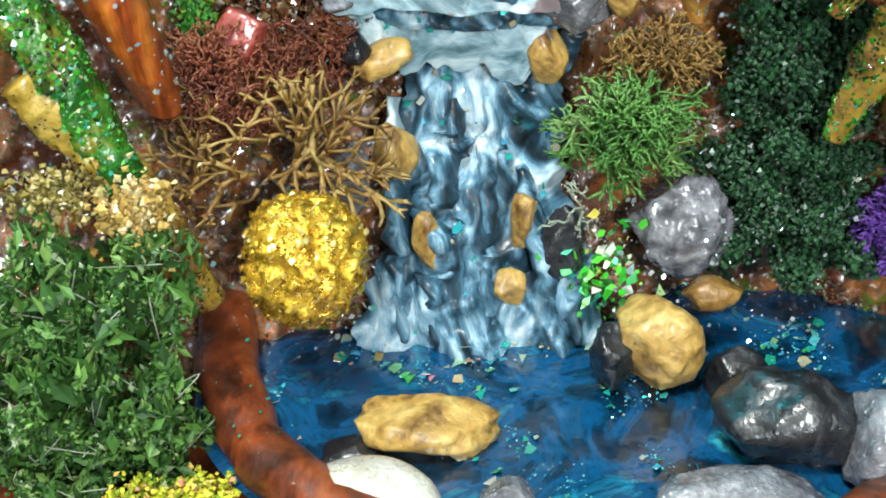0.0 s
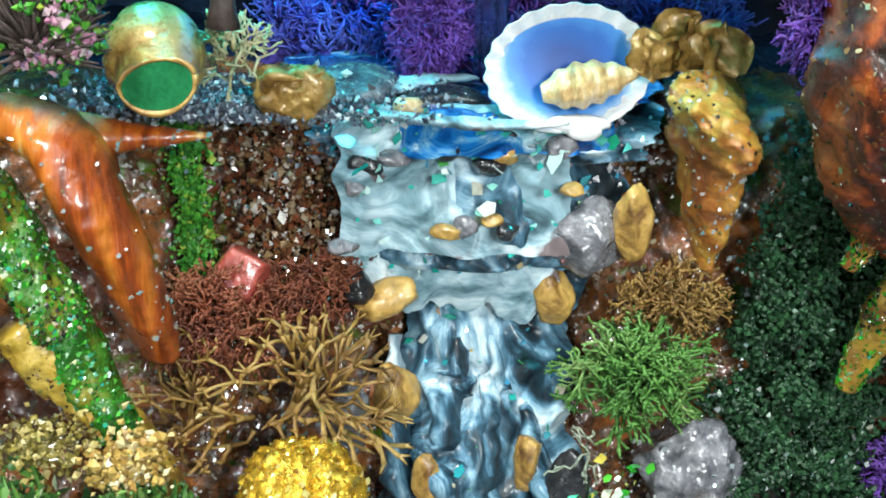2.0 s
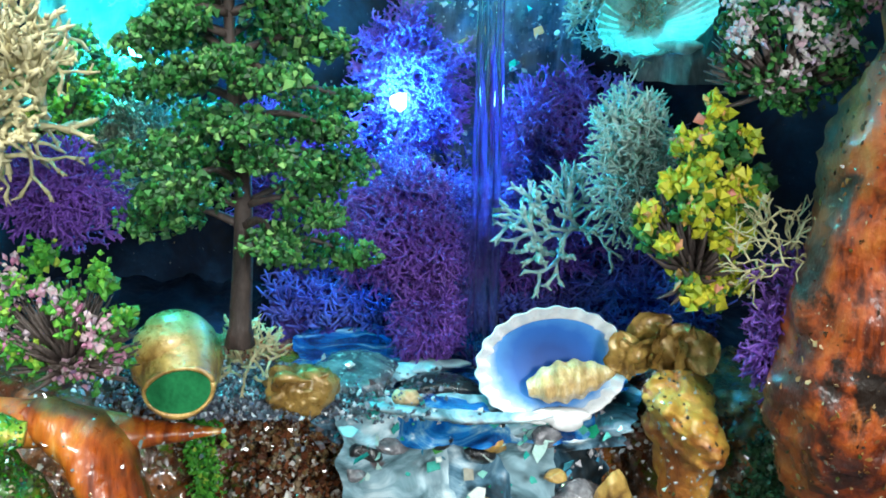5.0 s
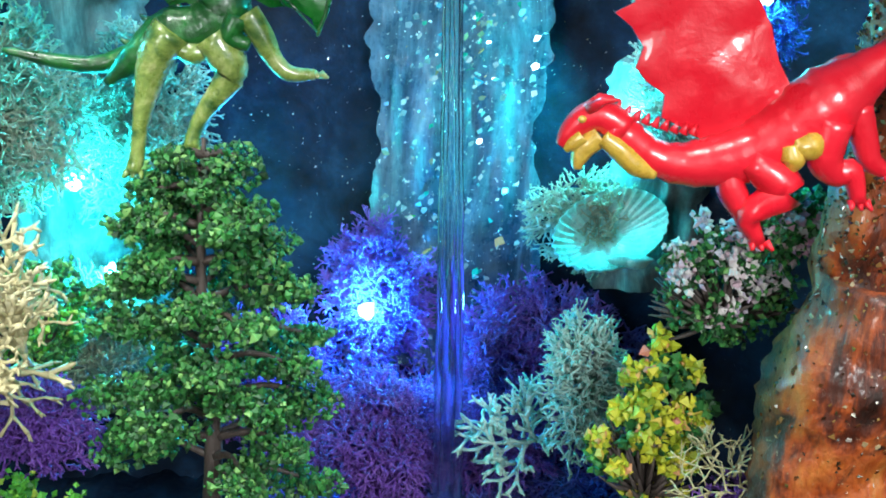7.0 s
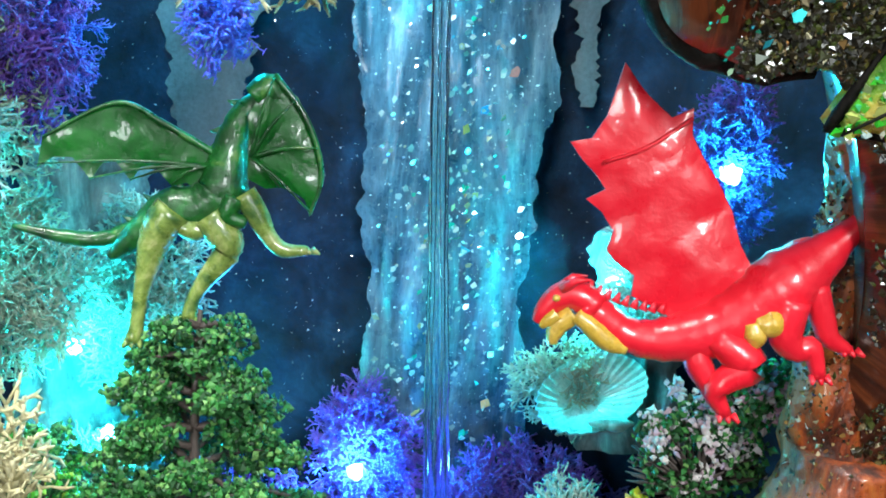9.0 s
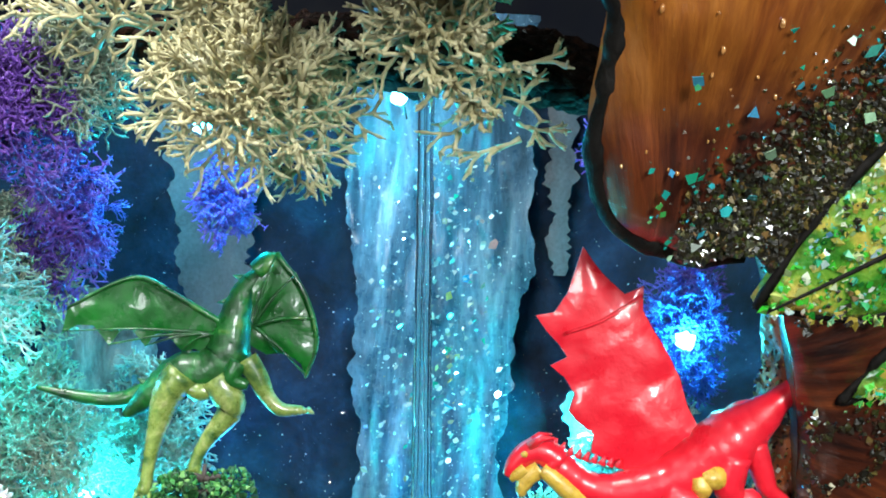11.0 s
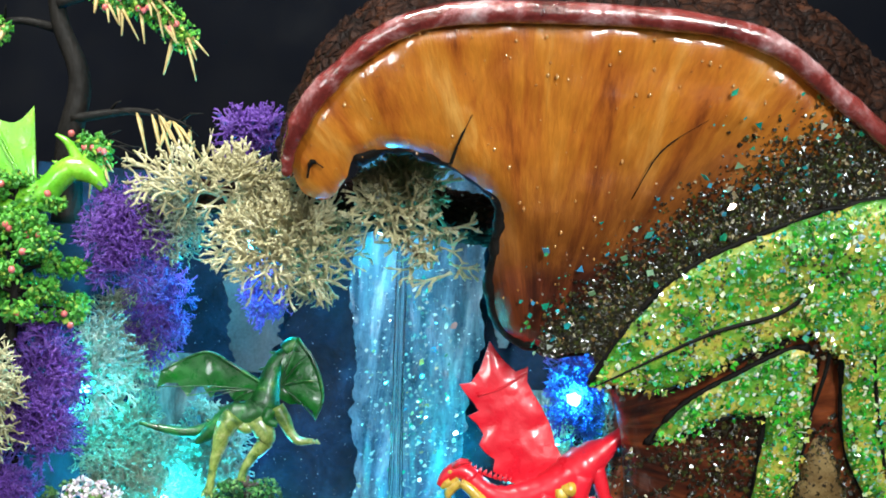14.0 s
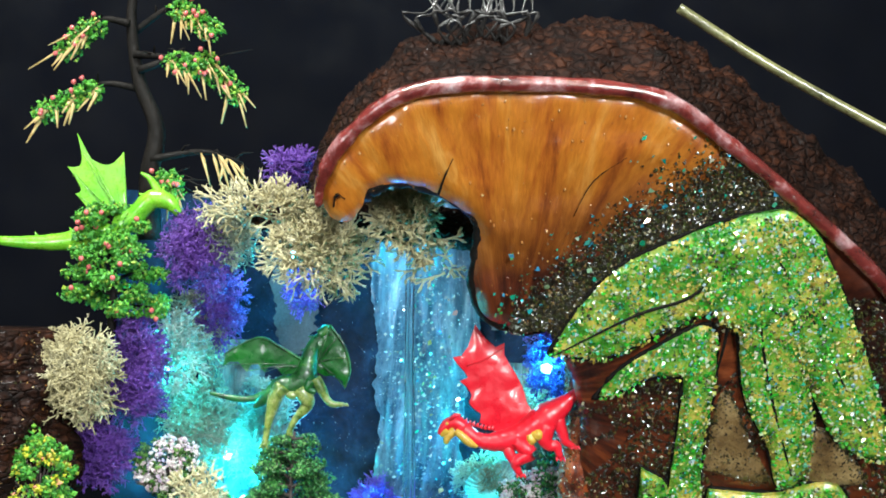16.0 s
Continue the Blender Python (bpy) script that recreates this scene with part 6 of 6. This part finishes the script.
def body(m, pts, radii, y, slot=0, spikes=0, n=46, spike_h=0.28):
    q = spline([(p[0], y + (p[2] if len(p) > 2 else 0), p[1]) for p in pts], n)
    rr = spline([(i, r) for i, r in enumerate(radii)], n)
    m.tube(q, [max(0.05, r.y) * (1 + 0.04 * math.sin(i * 2.2)) for i, r in enumerate(rr)], 16, slot)
    for k in range(spikes):
        i = int((k + 1) / (spikes + 1) * (n - 4))
        d = (q[i + 1] - q[i]).normalized()
        up = V((-d.z, 0, d.x))
        if up.z < 0:
            up = -up
        c = q[i] + up * rr[i].y * 0.85
        m.tube([c, c + up * spike_h + d * 0.12], [0.14, 0.02], 5, slot)
    return q, rr


def web(m, outline, y, bulge=0.3, slot=0, thick=0.1, fine=0.16, lean=0.0, soft=0.9):
    """A wing cut to an outline in x and z: a skin that swells towards its middle, with a back and a rim."""
    pts = []
    for a, b in zip(outline, outline[1:] + outline[:1]):
        a, b = V(a), V(b)
        k = max(1, int((b - a).length / fine))
        pts += [a.lerp(b, i / k) for i in range(k)]
    n = len(pts)
    arr = np.array([(p.x, p.y) for p in pts])
    dist = [0.0] * n
    inner = []
    lo, hi = arr.min(0), arr.max(0)
    for i in range(int((hi[0] - lo[0]) / 0.2) + 1):
        for j in range(int((hi[1] - lo[1]) / 0.2) + 1):
            p = V((lo[0] + 0.2 * i + 0.03 * math.sin(j * 7.1), lo[1] + 0.2 * j))
            if inside(p, pts):
                d = float(np.sqrt(((arr - (p.x, p.y)) ** 2).sum(1)).min())
                if d > 0.08:
                    inner.append(p)
                    dist.append(d)
    vs, _, fs, orig, _, _ = delaunay_2d_cdt(pts + inner, [(i, (i + 1) % n) for i in range(n)], [list(range(n))], 1, 1e-5)
    for side in (1, -1):
        front = []
        for p, o in zip(vs, orig):
            d = min(1.0, dist[o[0]] / soft) if o else 0.0
            front.append(V((p.x, y + lean * (p.y - outline[0][1]) - side * thick * 0.5 - bulge * d * (2 - d) * 0.8 + 0.1 * fbm(p.x * 0.9, p.y * 0.9) + 0.025 * fbm(p.x * 3, p.y * 3), p.y)))
        m.add(front, [tuple(f)[::side] for f in fs], slot)
        if side == 1:
            ring = [front[i] for i in range(n)]
        else:
            back = [front[i] for i in range(n)]
    m.add(ring + back, [(i, (i + 1) % n, n + (i + 1) % n, n + i) for i in range(n)], slot)


def ridges(m, root, tips, y, r=0.05, slot=0):
    for tip in tips:
        q = spline([(root[0], y, root[1]), ((root[0] + tip[0]) / 2, y - 0.22, (root[1] + tip[1]) / 2 + 0.12), (tip[0], y - 0.04, tip[1])], 9)
        m.tube(q, [r * (1 - 0.08 * i) for i in range(9)], 6, slot)


rd = Mesh()
body(rd, [(4.0, 34.0), (4.5, 33.65), (5.0, 33.3), (5.7, 33.15), (6.5, 33.25), (7.3, 33.5), (8.1, 34.0), (8.9, 34.65), (9.6, 35.2), (10.3, 35.85), (10.9, 36.45)], [0.42, 0.42, 0.42, 0.5, 0.62, 0.7, 0.8, 0.86, 0.62, 0.34, 0.24], 28.0, 0, 0)
# head: skull, snout, lower jaw, brows, eyes
limb(rd, [(4.3, 33.9), (3.8, 34.2), (3.4, 34.12), (3.05, 33.78), (2.88, 33.5)], [0.4, 0.38, 0.34, 0.24, 0.12], 27.95, 0, False)
limb(rd, [(3.75, 33.75), (3.45, 33.5), (3.3, 33.2), (3.3, 32.98)], [0.3, 0.26, 0.2, 0.1], 27.9, 1, False)
limb(rd, [(3.35, 33.75), (3.12, 33.55), (2.98, 33.4)], [0.22, 0.16, 0.07], 27.82, 1, False)
for s in (-0.2, 0.2):
    rd.tube([(3.45, 27.9 + s, 34.35), (3.75, 27.85 + s * 1.6, 34.6), (4.1, 27.85 + s * 1.8, 34.62)], [0.14, 0.1, 0.03], 6)
    rd.blob((3.3, 27.9 + s * 1.4, 34.15), (0.1, 0.08, 0.09), 2, 0.1, 1, 2, 1)
for k in range(9):
    c = V((4.1 + 0.22 * k, 27.95, 34.32 - 0.11 * k + 0.006 * k * k))
    rd.tube([c, c + V((0.1, 0, 0.24))], [0.13, 0.03], 5)
limb(rd, [(3.8, 33.75), (4.15, 33.5), (4.6, 33.12), (5.05, 32.9)], [0.2, 0.25, 0.25, 0.1], 27.72, 1, False)
limb(rd, [(8.0, 33.75), (8.4, 33.75), (8.7, 34.0)], [0.2, 0.36, 0.18], 27.35, 1, False)
limb(rd, [(7.95, 33.75), (8.05, 33.4), (8.0, 33.15)], [0.22, 0.28, 0.12], 27.35, 1, False)
limb(rd, [(7.1, 33.35), (7.7, 32.95), (8.0, 32.65), (7.5, 32.35), (7.2, 32.0), (7.5, 31.45)], [0.3, 0.46, 0.44, 0.36, 0.28, 0.16], 27.5)
limb(rd, [(6.7, 33.0), (6.85, 32.6), (7.15, 32.1), (7.3, 31.7)], [0.3, 0.34, 0.28, 0.2], 27.8, 0, False)
limb(rd, [(8.9, 34.3), (8.8, 33.5), (9.1, 33.1), (9.45, 33.15), (9.7, 32.45)], [0.5, 0.44, 0.32, 0.28, 0.18], 27.5)
limb(rd, [(9.5, 34.6), (9.8, 33.8), (10.0, 33.35), (10.5, 33.05)], [0.4, 0.32, 0.26, 0.14], 27.8)
limb(rd, [(8.6, 34.9), (9.2, 35.35), (9.8, 35.6)], [0.25, 0.34, 0.2], 28.2, 0, False)
web(rd, [(4.7, 39.75), (5.0, 39.35), (5.3, 39.0), (5.9, 38.5), (6.4, 38.75), (6.4, 38.1), (6.7, 37.6), (7.05, 37.1), (7.5, 36.3), (7.75, 35.5), (8.1, 34.9), (7.9, 34.3), (7.1, 33.8), (6.3, 33.6), (5.7, 33.95), (5.15, 34.2), (5.2, 34.7), (4.75, 35.0), (4.5, 35.3), (4.65, 35.75),
         (4.35, 36.2), (3.95, 36.5), (4.4, 36.75), (4.15, 37.1), (3.8, 37.45), (3.5, 37.85), (4.0, 37.95), (4.35, 38.5)], 28.0, 0.22, lean=-0.02)
rd.tube(spline([(4.3, 27.8, 37.4), (5.2, 27.68, 37.75), (5.9, 27.7, 38.2), (6.35, 27.85, 38.5)], 12), [0.05] * 12, 6)
solo("dragon_figure", rd, [RED, YELLOW], "glossy red plastic toy dragon with yellow throat", "toy figure")

gd = Mesh()
body(gd, [(-4.3, 38.6), (-4.8, 38.1), (-5.1, 37.4), (-5.25, 36.6), (-5.4, 35.9), (-6.0, 35.5), (-6.7, 35.4), (-7.3, 35.0), (-7.9, 34.5), (-8.4, 34.05)], [0.3, 0.38, 0.46, 0.62, 0.72, 0.66, 0.66, 0.5, 0.34, 0.12], 32.9, 0, 8)
body(gd, [(-7.6, 34.9), (-8.7, 34.5), (-9.8, 34.55), (-11.2, 34.8)], [0.3, 0.24, 0.2, 0.08], 33.4, 0, 0, 20)
limb(gd, [(-4.5, 38.6), (-4.1, 38.9), (-3.8, 38.5), (-3.6, 38.0)], [0.34, 0.36, 0.28, 0.12], 32.5, 0, False)
limb(gd, [(-4.7, 36.0), (-4.3, 35.4), (-4.0, 34.85), (-3.6, 34.5), (-2.95, 34.5)], [0.36, 0.32, 0.24, 0.22, 0.14], 32.3, 1)
limb(gd, [(-4.9, 35.9), (-5.1, 35.4), (-4.6, 35.2)], [0.3, 0.28, 0.16], 32.2, 0, False)
limb(gd, [(-6.6, 35.5), (-7.0, 34.9), (-7.25, 34.0), (-7.45, 33.1), (-7.55, 32.3), (-7.65, 31.85)], [0.55, 0.5, 0.34, 0.22, 0.2, 0.22], 32.4, 1)
limb(gd, [(-5.6, 35.4), (-5.2, 34.8), (-5.15, 34.35), (-5.7, 33.6), (-6.05, 33.0), (-6.15, 32.5)], [0.5, 0.5, 0.4, 0.26, 0.2, 0.22], 32.4, 1)
limb(gd, [(-6.6, 35.15), (-6.1, 34.95), (-5.6, 35.0)], [0.2, 0.3, 0.2], 32.45, 1, False)
web(gd, [(-5.3, 36.9), (-6.1, 37.35), (-6.9, 37.8), (-7.9, 38.3), (-8.8, 38.1), (-9.6, 37.75), (-10.2, 37.3), (-10.35, 36.5), (-9.9, 36.8), (-9.4, 36.8), (-8.9, 36.2), (-8.6, 36.65), (-8.25, 36.75), (-7.8, 36.2), (-7.55, 36.6), (-7.2, 36.65), (-6.7, 36.1), (-6.3, 36.2), (-5.7, 35.8)], 32.8, 0.08, 2, 0.07)
ridges(gd, (-5.7, 36.7), [(-10.3, 36.6), (-8.9, 36.25), (-7.8, 36.25), (-6.7, 36.15)], 32.6, 0.06, 0)
gd.tube(spline([(-5.3, 32.7, 36.9), (-6.9, 32.6, 37.8), (-7.9, 32.6, 38.3), (-8.8, 32.65, 38.1), (-10.2, 32.75, 37.3)], 22), [0.11 - 0.003 * i for i in range(22)], 8)
web(gd, [(-4.6, 38.1), (-4.3, 38.7), (-3.9, 39.25), (-3.6, 38.8), (-3.3, 38.65), (-3.0, 38.0), (-2.7, 37.4), (-2.6, 36.7), (-2.6, 36.2), (-2.9, 35.45), (-3.05, 35.9), (-3.35, 36.1), (-3.7, 36.2), (-4.1, 36.15), (-4.6, 36.4)], 32.35, 0.18, 2, 0.07)
ridges(gd, (-4.5, 37.0), [(-3.9, 39.15), (-3.3, 38.6), (-2.7, 37.3), (-2.9, 35.6), (-3.7, 36.2)], 32.1, 0.07, 0)
gd.tube(spline([(-3.9, 32.2, 39.2), (-3.0, 32.15, 38.0), (-2.6, 32.2, 36.6), (-2.9, 32.3, 35.5)], 16), [0.1 - 0.003 * i for i in range(16)], 7)
solo("dragon_figure", gd, [GREEN, PALEGREEN, GREENSKIN], "glossy dark green toy dragon rearing on the treetop", "toy figure")

ld = Mesh()
body(ld, [(-13.2, 45.6), (-13.9, 46.3), (-14.9, 46.4), (-15.9, 45.4), (-17.2, 44.6), (-19.6, 43.8), (-22.5, 43.6), (-26, 43.8)], [0.22, 0.5, 0.6, 0.6, 0.85, 0.6, 0.38, 0.12], 32.4, 0, 8)
limb(ld, [(-14.4, 46.7), (-15.0, 47.6), (-15.6, 48.0)], [0.3, 0.2, 0.08], 32.4, 0, False)
membrane(ld, (-16.2, 44.6), [(-17.0, 47.2), (-16.6, 49.2, 0.4), (-19.0, 49.0, 0.6), (-19.4, 50.2, 0.6), (-19.9, 48.2, 0.6), (-19.4, 46.6, 0.5), (-18.6, 45.0)], 32.2, 0.4)
solo("dragon_figure", ld, LIME, "lime green plastic toy dragon behind the berry tree", "toy figure")

# ---- lamps, roots and scattered foil ----
for k, (p, c, w) in enumerate(LEDS):
    led = thing("fairy_light", p, "tiny glowing cyan fairy lamp on a wire", "lamp", group="fairy lights")
    m, wr = Mesh(), Mesh()
    m.blob(p, (0.28, 0.17, 0.26), k, 0.6, 1.6, 3)
    part("bulb", m, glow("lamp_glow_" + str(k), tuple(0.35 + 0.65 * v for v in c), 14.0), led).visible_shadow = False
    wr.tube(spline([V(p) + V((0, 0.15, 0)), V(p) + V((0.1, 0.9, 0.1)), V(p) + V((0.3, 1.6, -0.6))], 9), 0.035, 6)
    part("wire", wr, SILVER, led)
    lamp("fairy_light_beam", "POINT", V(p) + V((0, -0.35, 0.1)), (0, 0, 0), w, c, 0.003)

root_tangle = thing("root_tangle", (5, 23.2, 55), "tangle of dark silvery roots on top of the bark", "roots")
rng = random.Random(81)
for k in range(22):
    x = 2.0 + 0.22 * k
    root = Mesh()
    root.tube(spline([(x, 23.5, 54.6), (x + rng.gauss(0, 0.9), 22.4, 55.3 + rng.random()), (x + rng.gauss(0, 0.8), 22.8, 56.4), (x + rng.gauss(0, 1.2), 23.5, 59)], 14), [rng.choice((0.06, 0.09, 0.16)) * (1 - 0.04 * i) for i in range(14)], 7)
    part("root", root, SILVER, root_tangle)
wire = Mesh()
wire.tube(spline([(14.2, 19.5, 56.2), (18.0, 19.2, 53.8), (22.0, 19.0, 51.6), (28, 18.5, 48.5)], 30), 0.26, 9)
solo("bent_stem", wire, surface("olive_stem", [(0.3, (0.05, 0.05, 0.02)), (0.7, (0.25, 0.24, 0.1))], 1.2, rough=0.3, coat=0.7, bump=0.6), "glossy olive stem leaning on the bark", "stem")


def scatter(name, n, where, sizes, mat, label, seed, tilt=0.5):
    m = Mesh()
    rg = random.Random(seed)
    for _ in range(n):
        p, nor = where(rg)
        m.flake(p, rg.choice(sizes), rg, nor, tilt=tilt)
    return solo(name, m, mat, label, "foil", kind="stuff")


def on_pool(rg):
    for _ in range(12):
        g, r = rg.uniform(0, 6.28), math.sqrt(rg.random())
        if fbm(r * math.cos(g) * 4, r * math.sin(g) * 3) > 0.12:
            break
    return pool_pt(g / 6.2832, r * 0.96)[:2] + (2.84,), (0, 0, 1)


scatter("foil_crumbs", 1500, on_pool, (0.025, 0.04, 0.06), flecks("blue_glitter", [(0, (0.02, 0.2, 0.4)), (0.5, (0.05, 0.45, 0.6)), (0.85, (0.2, 0.65, 0.7)), (1, (0.8, 0.9, 0.9))], 0.2, 0.4, 0.6), "tiny blue glitter in the pool", 90, 0.3)
scatter("foil_flakes", 420, on_pool, (0.06, 0.09, 0.14, 0.22, 0.28), FLAKES, "iridescent foil flakes in the blue pool", 91, 0.25)


def on_cascade(rg):
    p = cascade_pt(rg.random(), rg.random() ** 0.8)
    return (p[0], p[1] - 0.15, p[2] + 0.05), (0, -0.8, 0.5)


scatter("foil_flakes", 200, on_cascade, (0.04, 0.06, 0.1, 0.16, 0.26), FLAKES, "iridescent foil flakes on the cascade", 92)


def on_cliff(rg):
    x = rg.choice((rg.uniform(-10, -2), rg.uniform(5, 13)))
    z = rg.uniform(3, 17)
    return (x, slope(z) - 0.6 + rg.gauss(0, 0.5), z), (0, -0.8, 0.4)


scatter("foil_crumbs", 900, on_cliff, (0.03, 0.05, 0.08, 0.12), SPARK, "glittering crumbs on the cliffs", 93)
scatter("foil_crumbs", 1400, lambda rg: ((lambda x, z: ((x, 44.0 - 0.1 * rg.random(), z), (0, -1, 0)))(1.4 + max(-2.6, min(2.6, rg.gauss(0, 1.5))), rg.uniform(18, 43))), (0.02, 0.03, 0.05, 0.09, 0.16), SPARK, "glittering flakes in the waterfall sheet", 94)
scatter("foil_crumbs", 900, lambda rg: ((lambda x, z: ((x, back_pt((x + 19.5) / 35, 0.5)[1] - 0.35, z), (0, -1, 0)))(rg.uniform(-15, 12), rg.uniform(18, 43))), (0.02, 0.03, 0.05), SPARK, "glittering dust on the back wall", 95)
scatter("foil_flakes", 120, lambda rg: ((rg.gauss(4.9, 0.7), rg.gauss(33.0, 0.3), rg.gauss(5.6, 0.9)), (0, -0.8, 0.5)), (0.1, 0.16, 0.26), GREENFLAKE, "green foil flakes piled beside the cascade", 96)


def crumbs(name, n, where, sizes, mat, label, seed):
    m = Mesh()
    rg = random.Random(seed)
    for _ in range(n):
        m.grain(where(rg), rg.choice(sizes), rg)
    return solo(name, m, mat, label, "crumbs", kind="stuff")


RUSTCRUMB = flecks("rust_crumb", [(0.0, (0.04, 0.015, 0.008)), (0.3, (0.14, 0.04, 0.015)), (0.55, (0.2, 0.13, 0.06)), (0.75, (0.08, 0.1, 0.015)), (0.9, (0.35, 0.3, 0.25)), (1.0, (0.6, 0.58, 0.55))], 0.3, coat=0.7)


def cliff_spot(rg, lo=2.5, hi=17.5):
    while True:
        u, v = rg.random(), rg.uniform(0.1, 0.93)
        s = rg.choice((1, -1))
        x = -14.5 + 13.3 * u if s == 1 else 3.6 + 12.9 * u
        z = 1.0 + 17.2 * v
        inner = u if s == 1 else 1 - u
        if fbm(x * 0.35, z * 0.35, 2) > -0.1:
            return (x, slope(z) + 0.35 + 0.7 * inner - 1.6 * (1 - inner) * (0.6 + 0.4 * math.sin(z * 0.5)) - 0.8 * fbm(x * 0.45, z * 0.45, s) - 0.35 * fbm(x * 1.4, z * 1.4, s + 3) + (4.5 * (1 - z / 9) * min(1, max(0, (x - 5) / 3)) if s == -1 and z < 9 else 0), z)


crumbs("gravel_crumbs", 7000, cliff_spot, (0.05, 0.07, 0.1, 0.14), RUSTCRUMB, "rusty and mossy crumbs glued over the cliffs", 97)
crumbs("gravel_crumbs", 2600, lambda rg: (rg.gauss(-6.0, 2.2), rg.uniform(33.6, 37.5), 17.6 + 0.2 * rg.random()), (0.06, 0.09, 0.13), flecks("blue_grey_crumb", [(0, (0.02, 0.025, 0.04)), (0.6, (0.1, 0.12, 0.16)), (0.9, (0.3, 0.36, 0.42)), (1, (0.7, 0.75, 0.8))], 0.3, coat=0.7), "blue-grey crumbs on the upper bank", 98)
crumbs("gravel_crumbs", 800, lambda rg: (rg.choice((rg.gauss(-3.0, 0.8), rg.gauss(3.6, 0.8))), rg.uniform(35.3, 37.0), rg.gauss(16.6, 0.6)), (0.06, 0.1, 0.16), flecks("pale_crumb", [(0, (0.06, 0.05, 0.06)), (0.6, (0.2, 0.18, 0.2)), (0.9, (0.45, 0.45, 0.48)), (1, (0.8, 0.8, 0.82))], 0.3, coat=0.7), "pale crusty crumbs round the upper fall", 99)
crumbs("moss_patch", 1100, lambda rg: (lambda z: (rg.gauss(-7.35, 0.3) - 0.1 * (z - 14), slope(z) - 1.1 + rg.gauss(0, 0.2), z))(rg.uniform(11.5, 17.0)), (0.07, 0.1, 0.14), BRIGHTLEAF, "bright green moss streak down the cliff", 100)
crumbs("gravel_crumbs", 2600, lambda rg: (lambda z: (rg.gauss(-4.6, 1.0), slope(z) - 0.7 + rg.gauss(0, 0.35), z))(rg.uniform(12.0, 17.4)), (0.06, 0.09, 0.13, 0.17), flecks("glassy_crumb", [(0.0, (0.05, 0.02, 0.012)), (0.35, (0.16, 0.045, 0.018)), (0.65, (0.16, 0.1, 0.04)), (0.88, (0.3, 0.22, 0.15)), (1.0, (0.75, 0.72, 0.68))], 0.15, coat=1.0), "glassy rust and grey crumbs beside the upper fall", 101)
stone((-2.3, 35.6, 16.3), (0.8, 0.6, 0.6), GREYROCK, "grey stone set in the upper fall", 61)
stone((2.9, 35.9, 16.2), (0.9, 0.6, 0.7), surface("mauve_stone", [(0.3, (0.14, 0.1, 0.11)), (0.7, (0.42, 0.35, 0.36))], 0.8, rough=0.25, coat=0.8, bump=0.6), "mauve-grey stone set in the upper fall", 63)
scatter("foil_flakes", 60, lambda rg: (lambda u, v: ((-3.0 + 6.2 * u, 35.5 - 1.7 * v, 17.4 - 1.2 * v - 2.3 * v ** 3), (0, -0.6, 0.8)))(rg.random(), rg.random()), (0.1, 0.16, 0.24, 0.36), flecks("teal_foil", [(0, (0.02, 0.4, 0.35)), (0.4, (0.1, 0.6, 0.5)), (0.7, (0.5, 0.8, 0.75)), (1, (0.85, 0.9, 0.85))], 0.15, 0.4, 0.6), "teal foil flakes on the milky ledge", 102, 0.4)
scatter("foil_flakes", 46, lambda rg: ((1.4 + max(-2.2, min(2.2, rg.gauss(0, 1.2))), 44.0, rg.uniform(26, 43)), (0, -1, 0)), (0.1, 0.15, 0.2, 0.28), FLAKES, "larger foil flakes caught in the waterfall", 103, 0.6)
crumbs("moss_patch", 420, lambda rg: (rg.gauss(-10.3, 0.6), rg.gauss(28.9, 0.4), rg.gauss(10.7, 0.35)), (0.07, 0.11, 0.15), flecks("olive_gold_crumb", [(0, (0.06, 0.05, 0.01)), (0.6, (0.25, 0.2, 0.04)), (1, (0.5, 0.4, 0.16))], 0.4, coat=0.4), "olive-gold crumbs above the bush", 104)
crumbs("moss_patch", 500, lambda rg: (rg.gauss(-8.3, 0.45), rg.gauss(29.2, 0.3), rg.gauss(10.0, 0.45)), (0.08, 0.12, 0.18), flecks("gold_crumb", [(0, (0.3, 0.16, 0.03)), (0.6, (0.6, 0.42, 0.12)), (1, (0.75, 0.66, 0.4))], 0.3, coat=0.6), "golden crumbs above the bush", 105)
scatter("foil_flakes", 90, lambda rg: (lambda p: (p + V((rg.gauss(0, 0.4), rg.gauss(0, 0.4), 0.85)), (0, 0, 1)))(rp[rg.randrange(8, 30)]), (0.03, 0.05, 0.08), FLAKES, "foil flakes stuck on the pool rim", 106)
for k in range(14):
    rg = random.Random(900 + k)
    u, v = rg.random(), rg.uniform(0.15, 0.95)
    stone((-3.0 + 6.4 * u, 35.5 - 1.6 * v, 17.1 - 1.2 * v - 2.4 * v ** 3), (rg.uniform(0.25, 0.55), 0.3, rg.uniform(0.2, 0.4)), (GREYROCK, SLATE, OCHRE)[k % 3], ("small grey stone set in the milky ledge", "small dark stone set in the milky ledge", "small ochre stone set in the milky ledge")[k % 3], 70 + k, level=3)
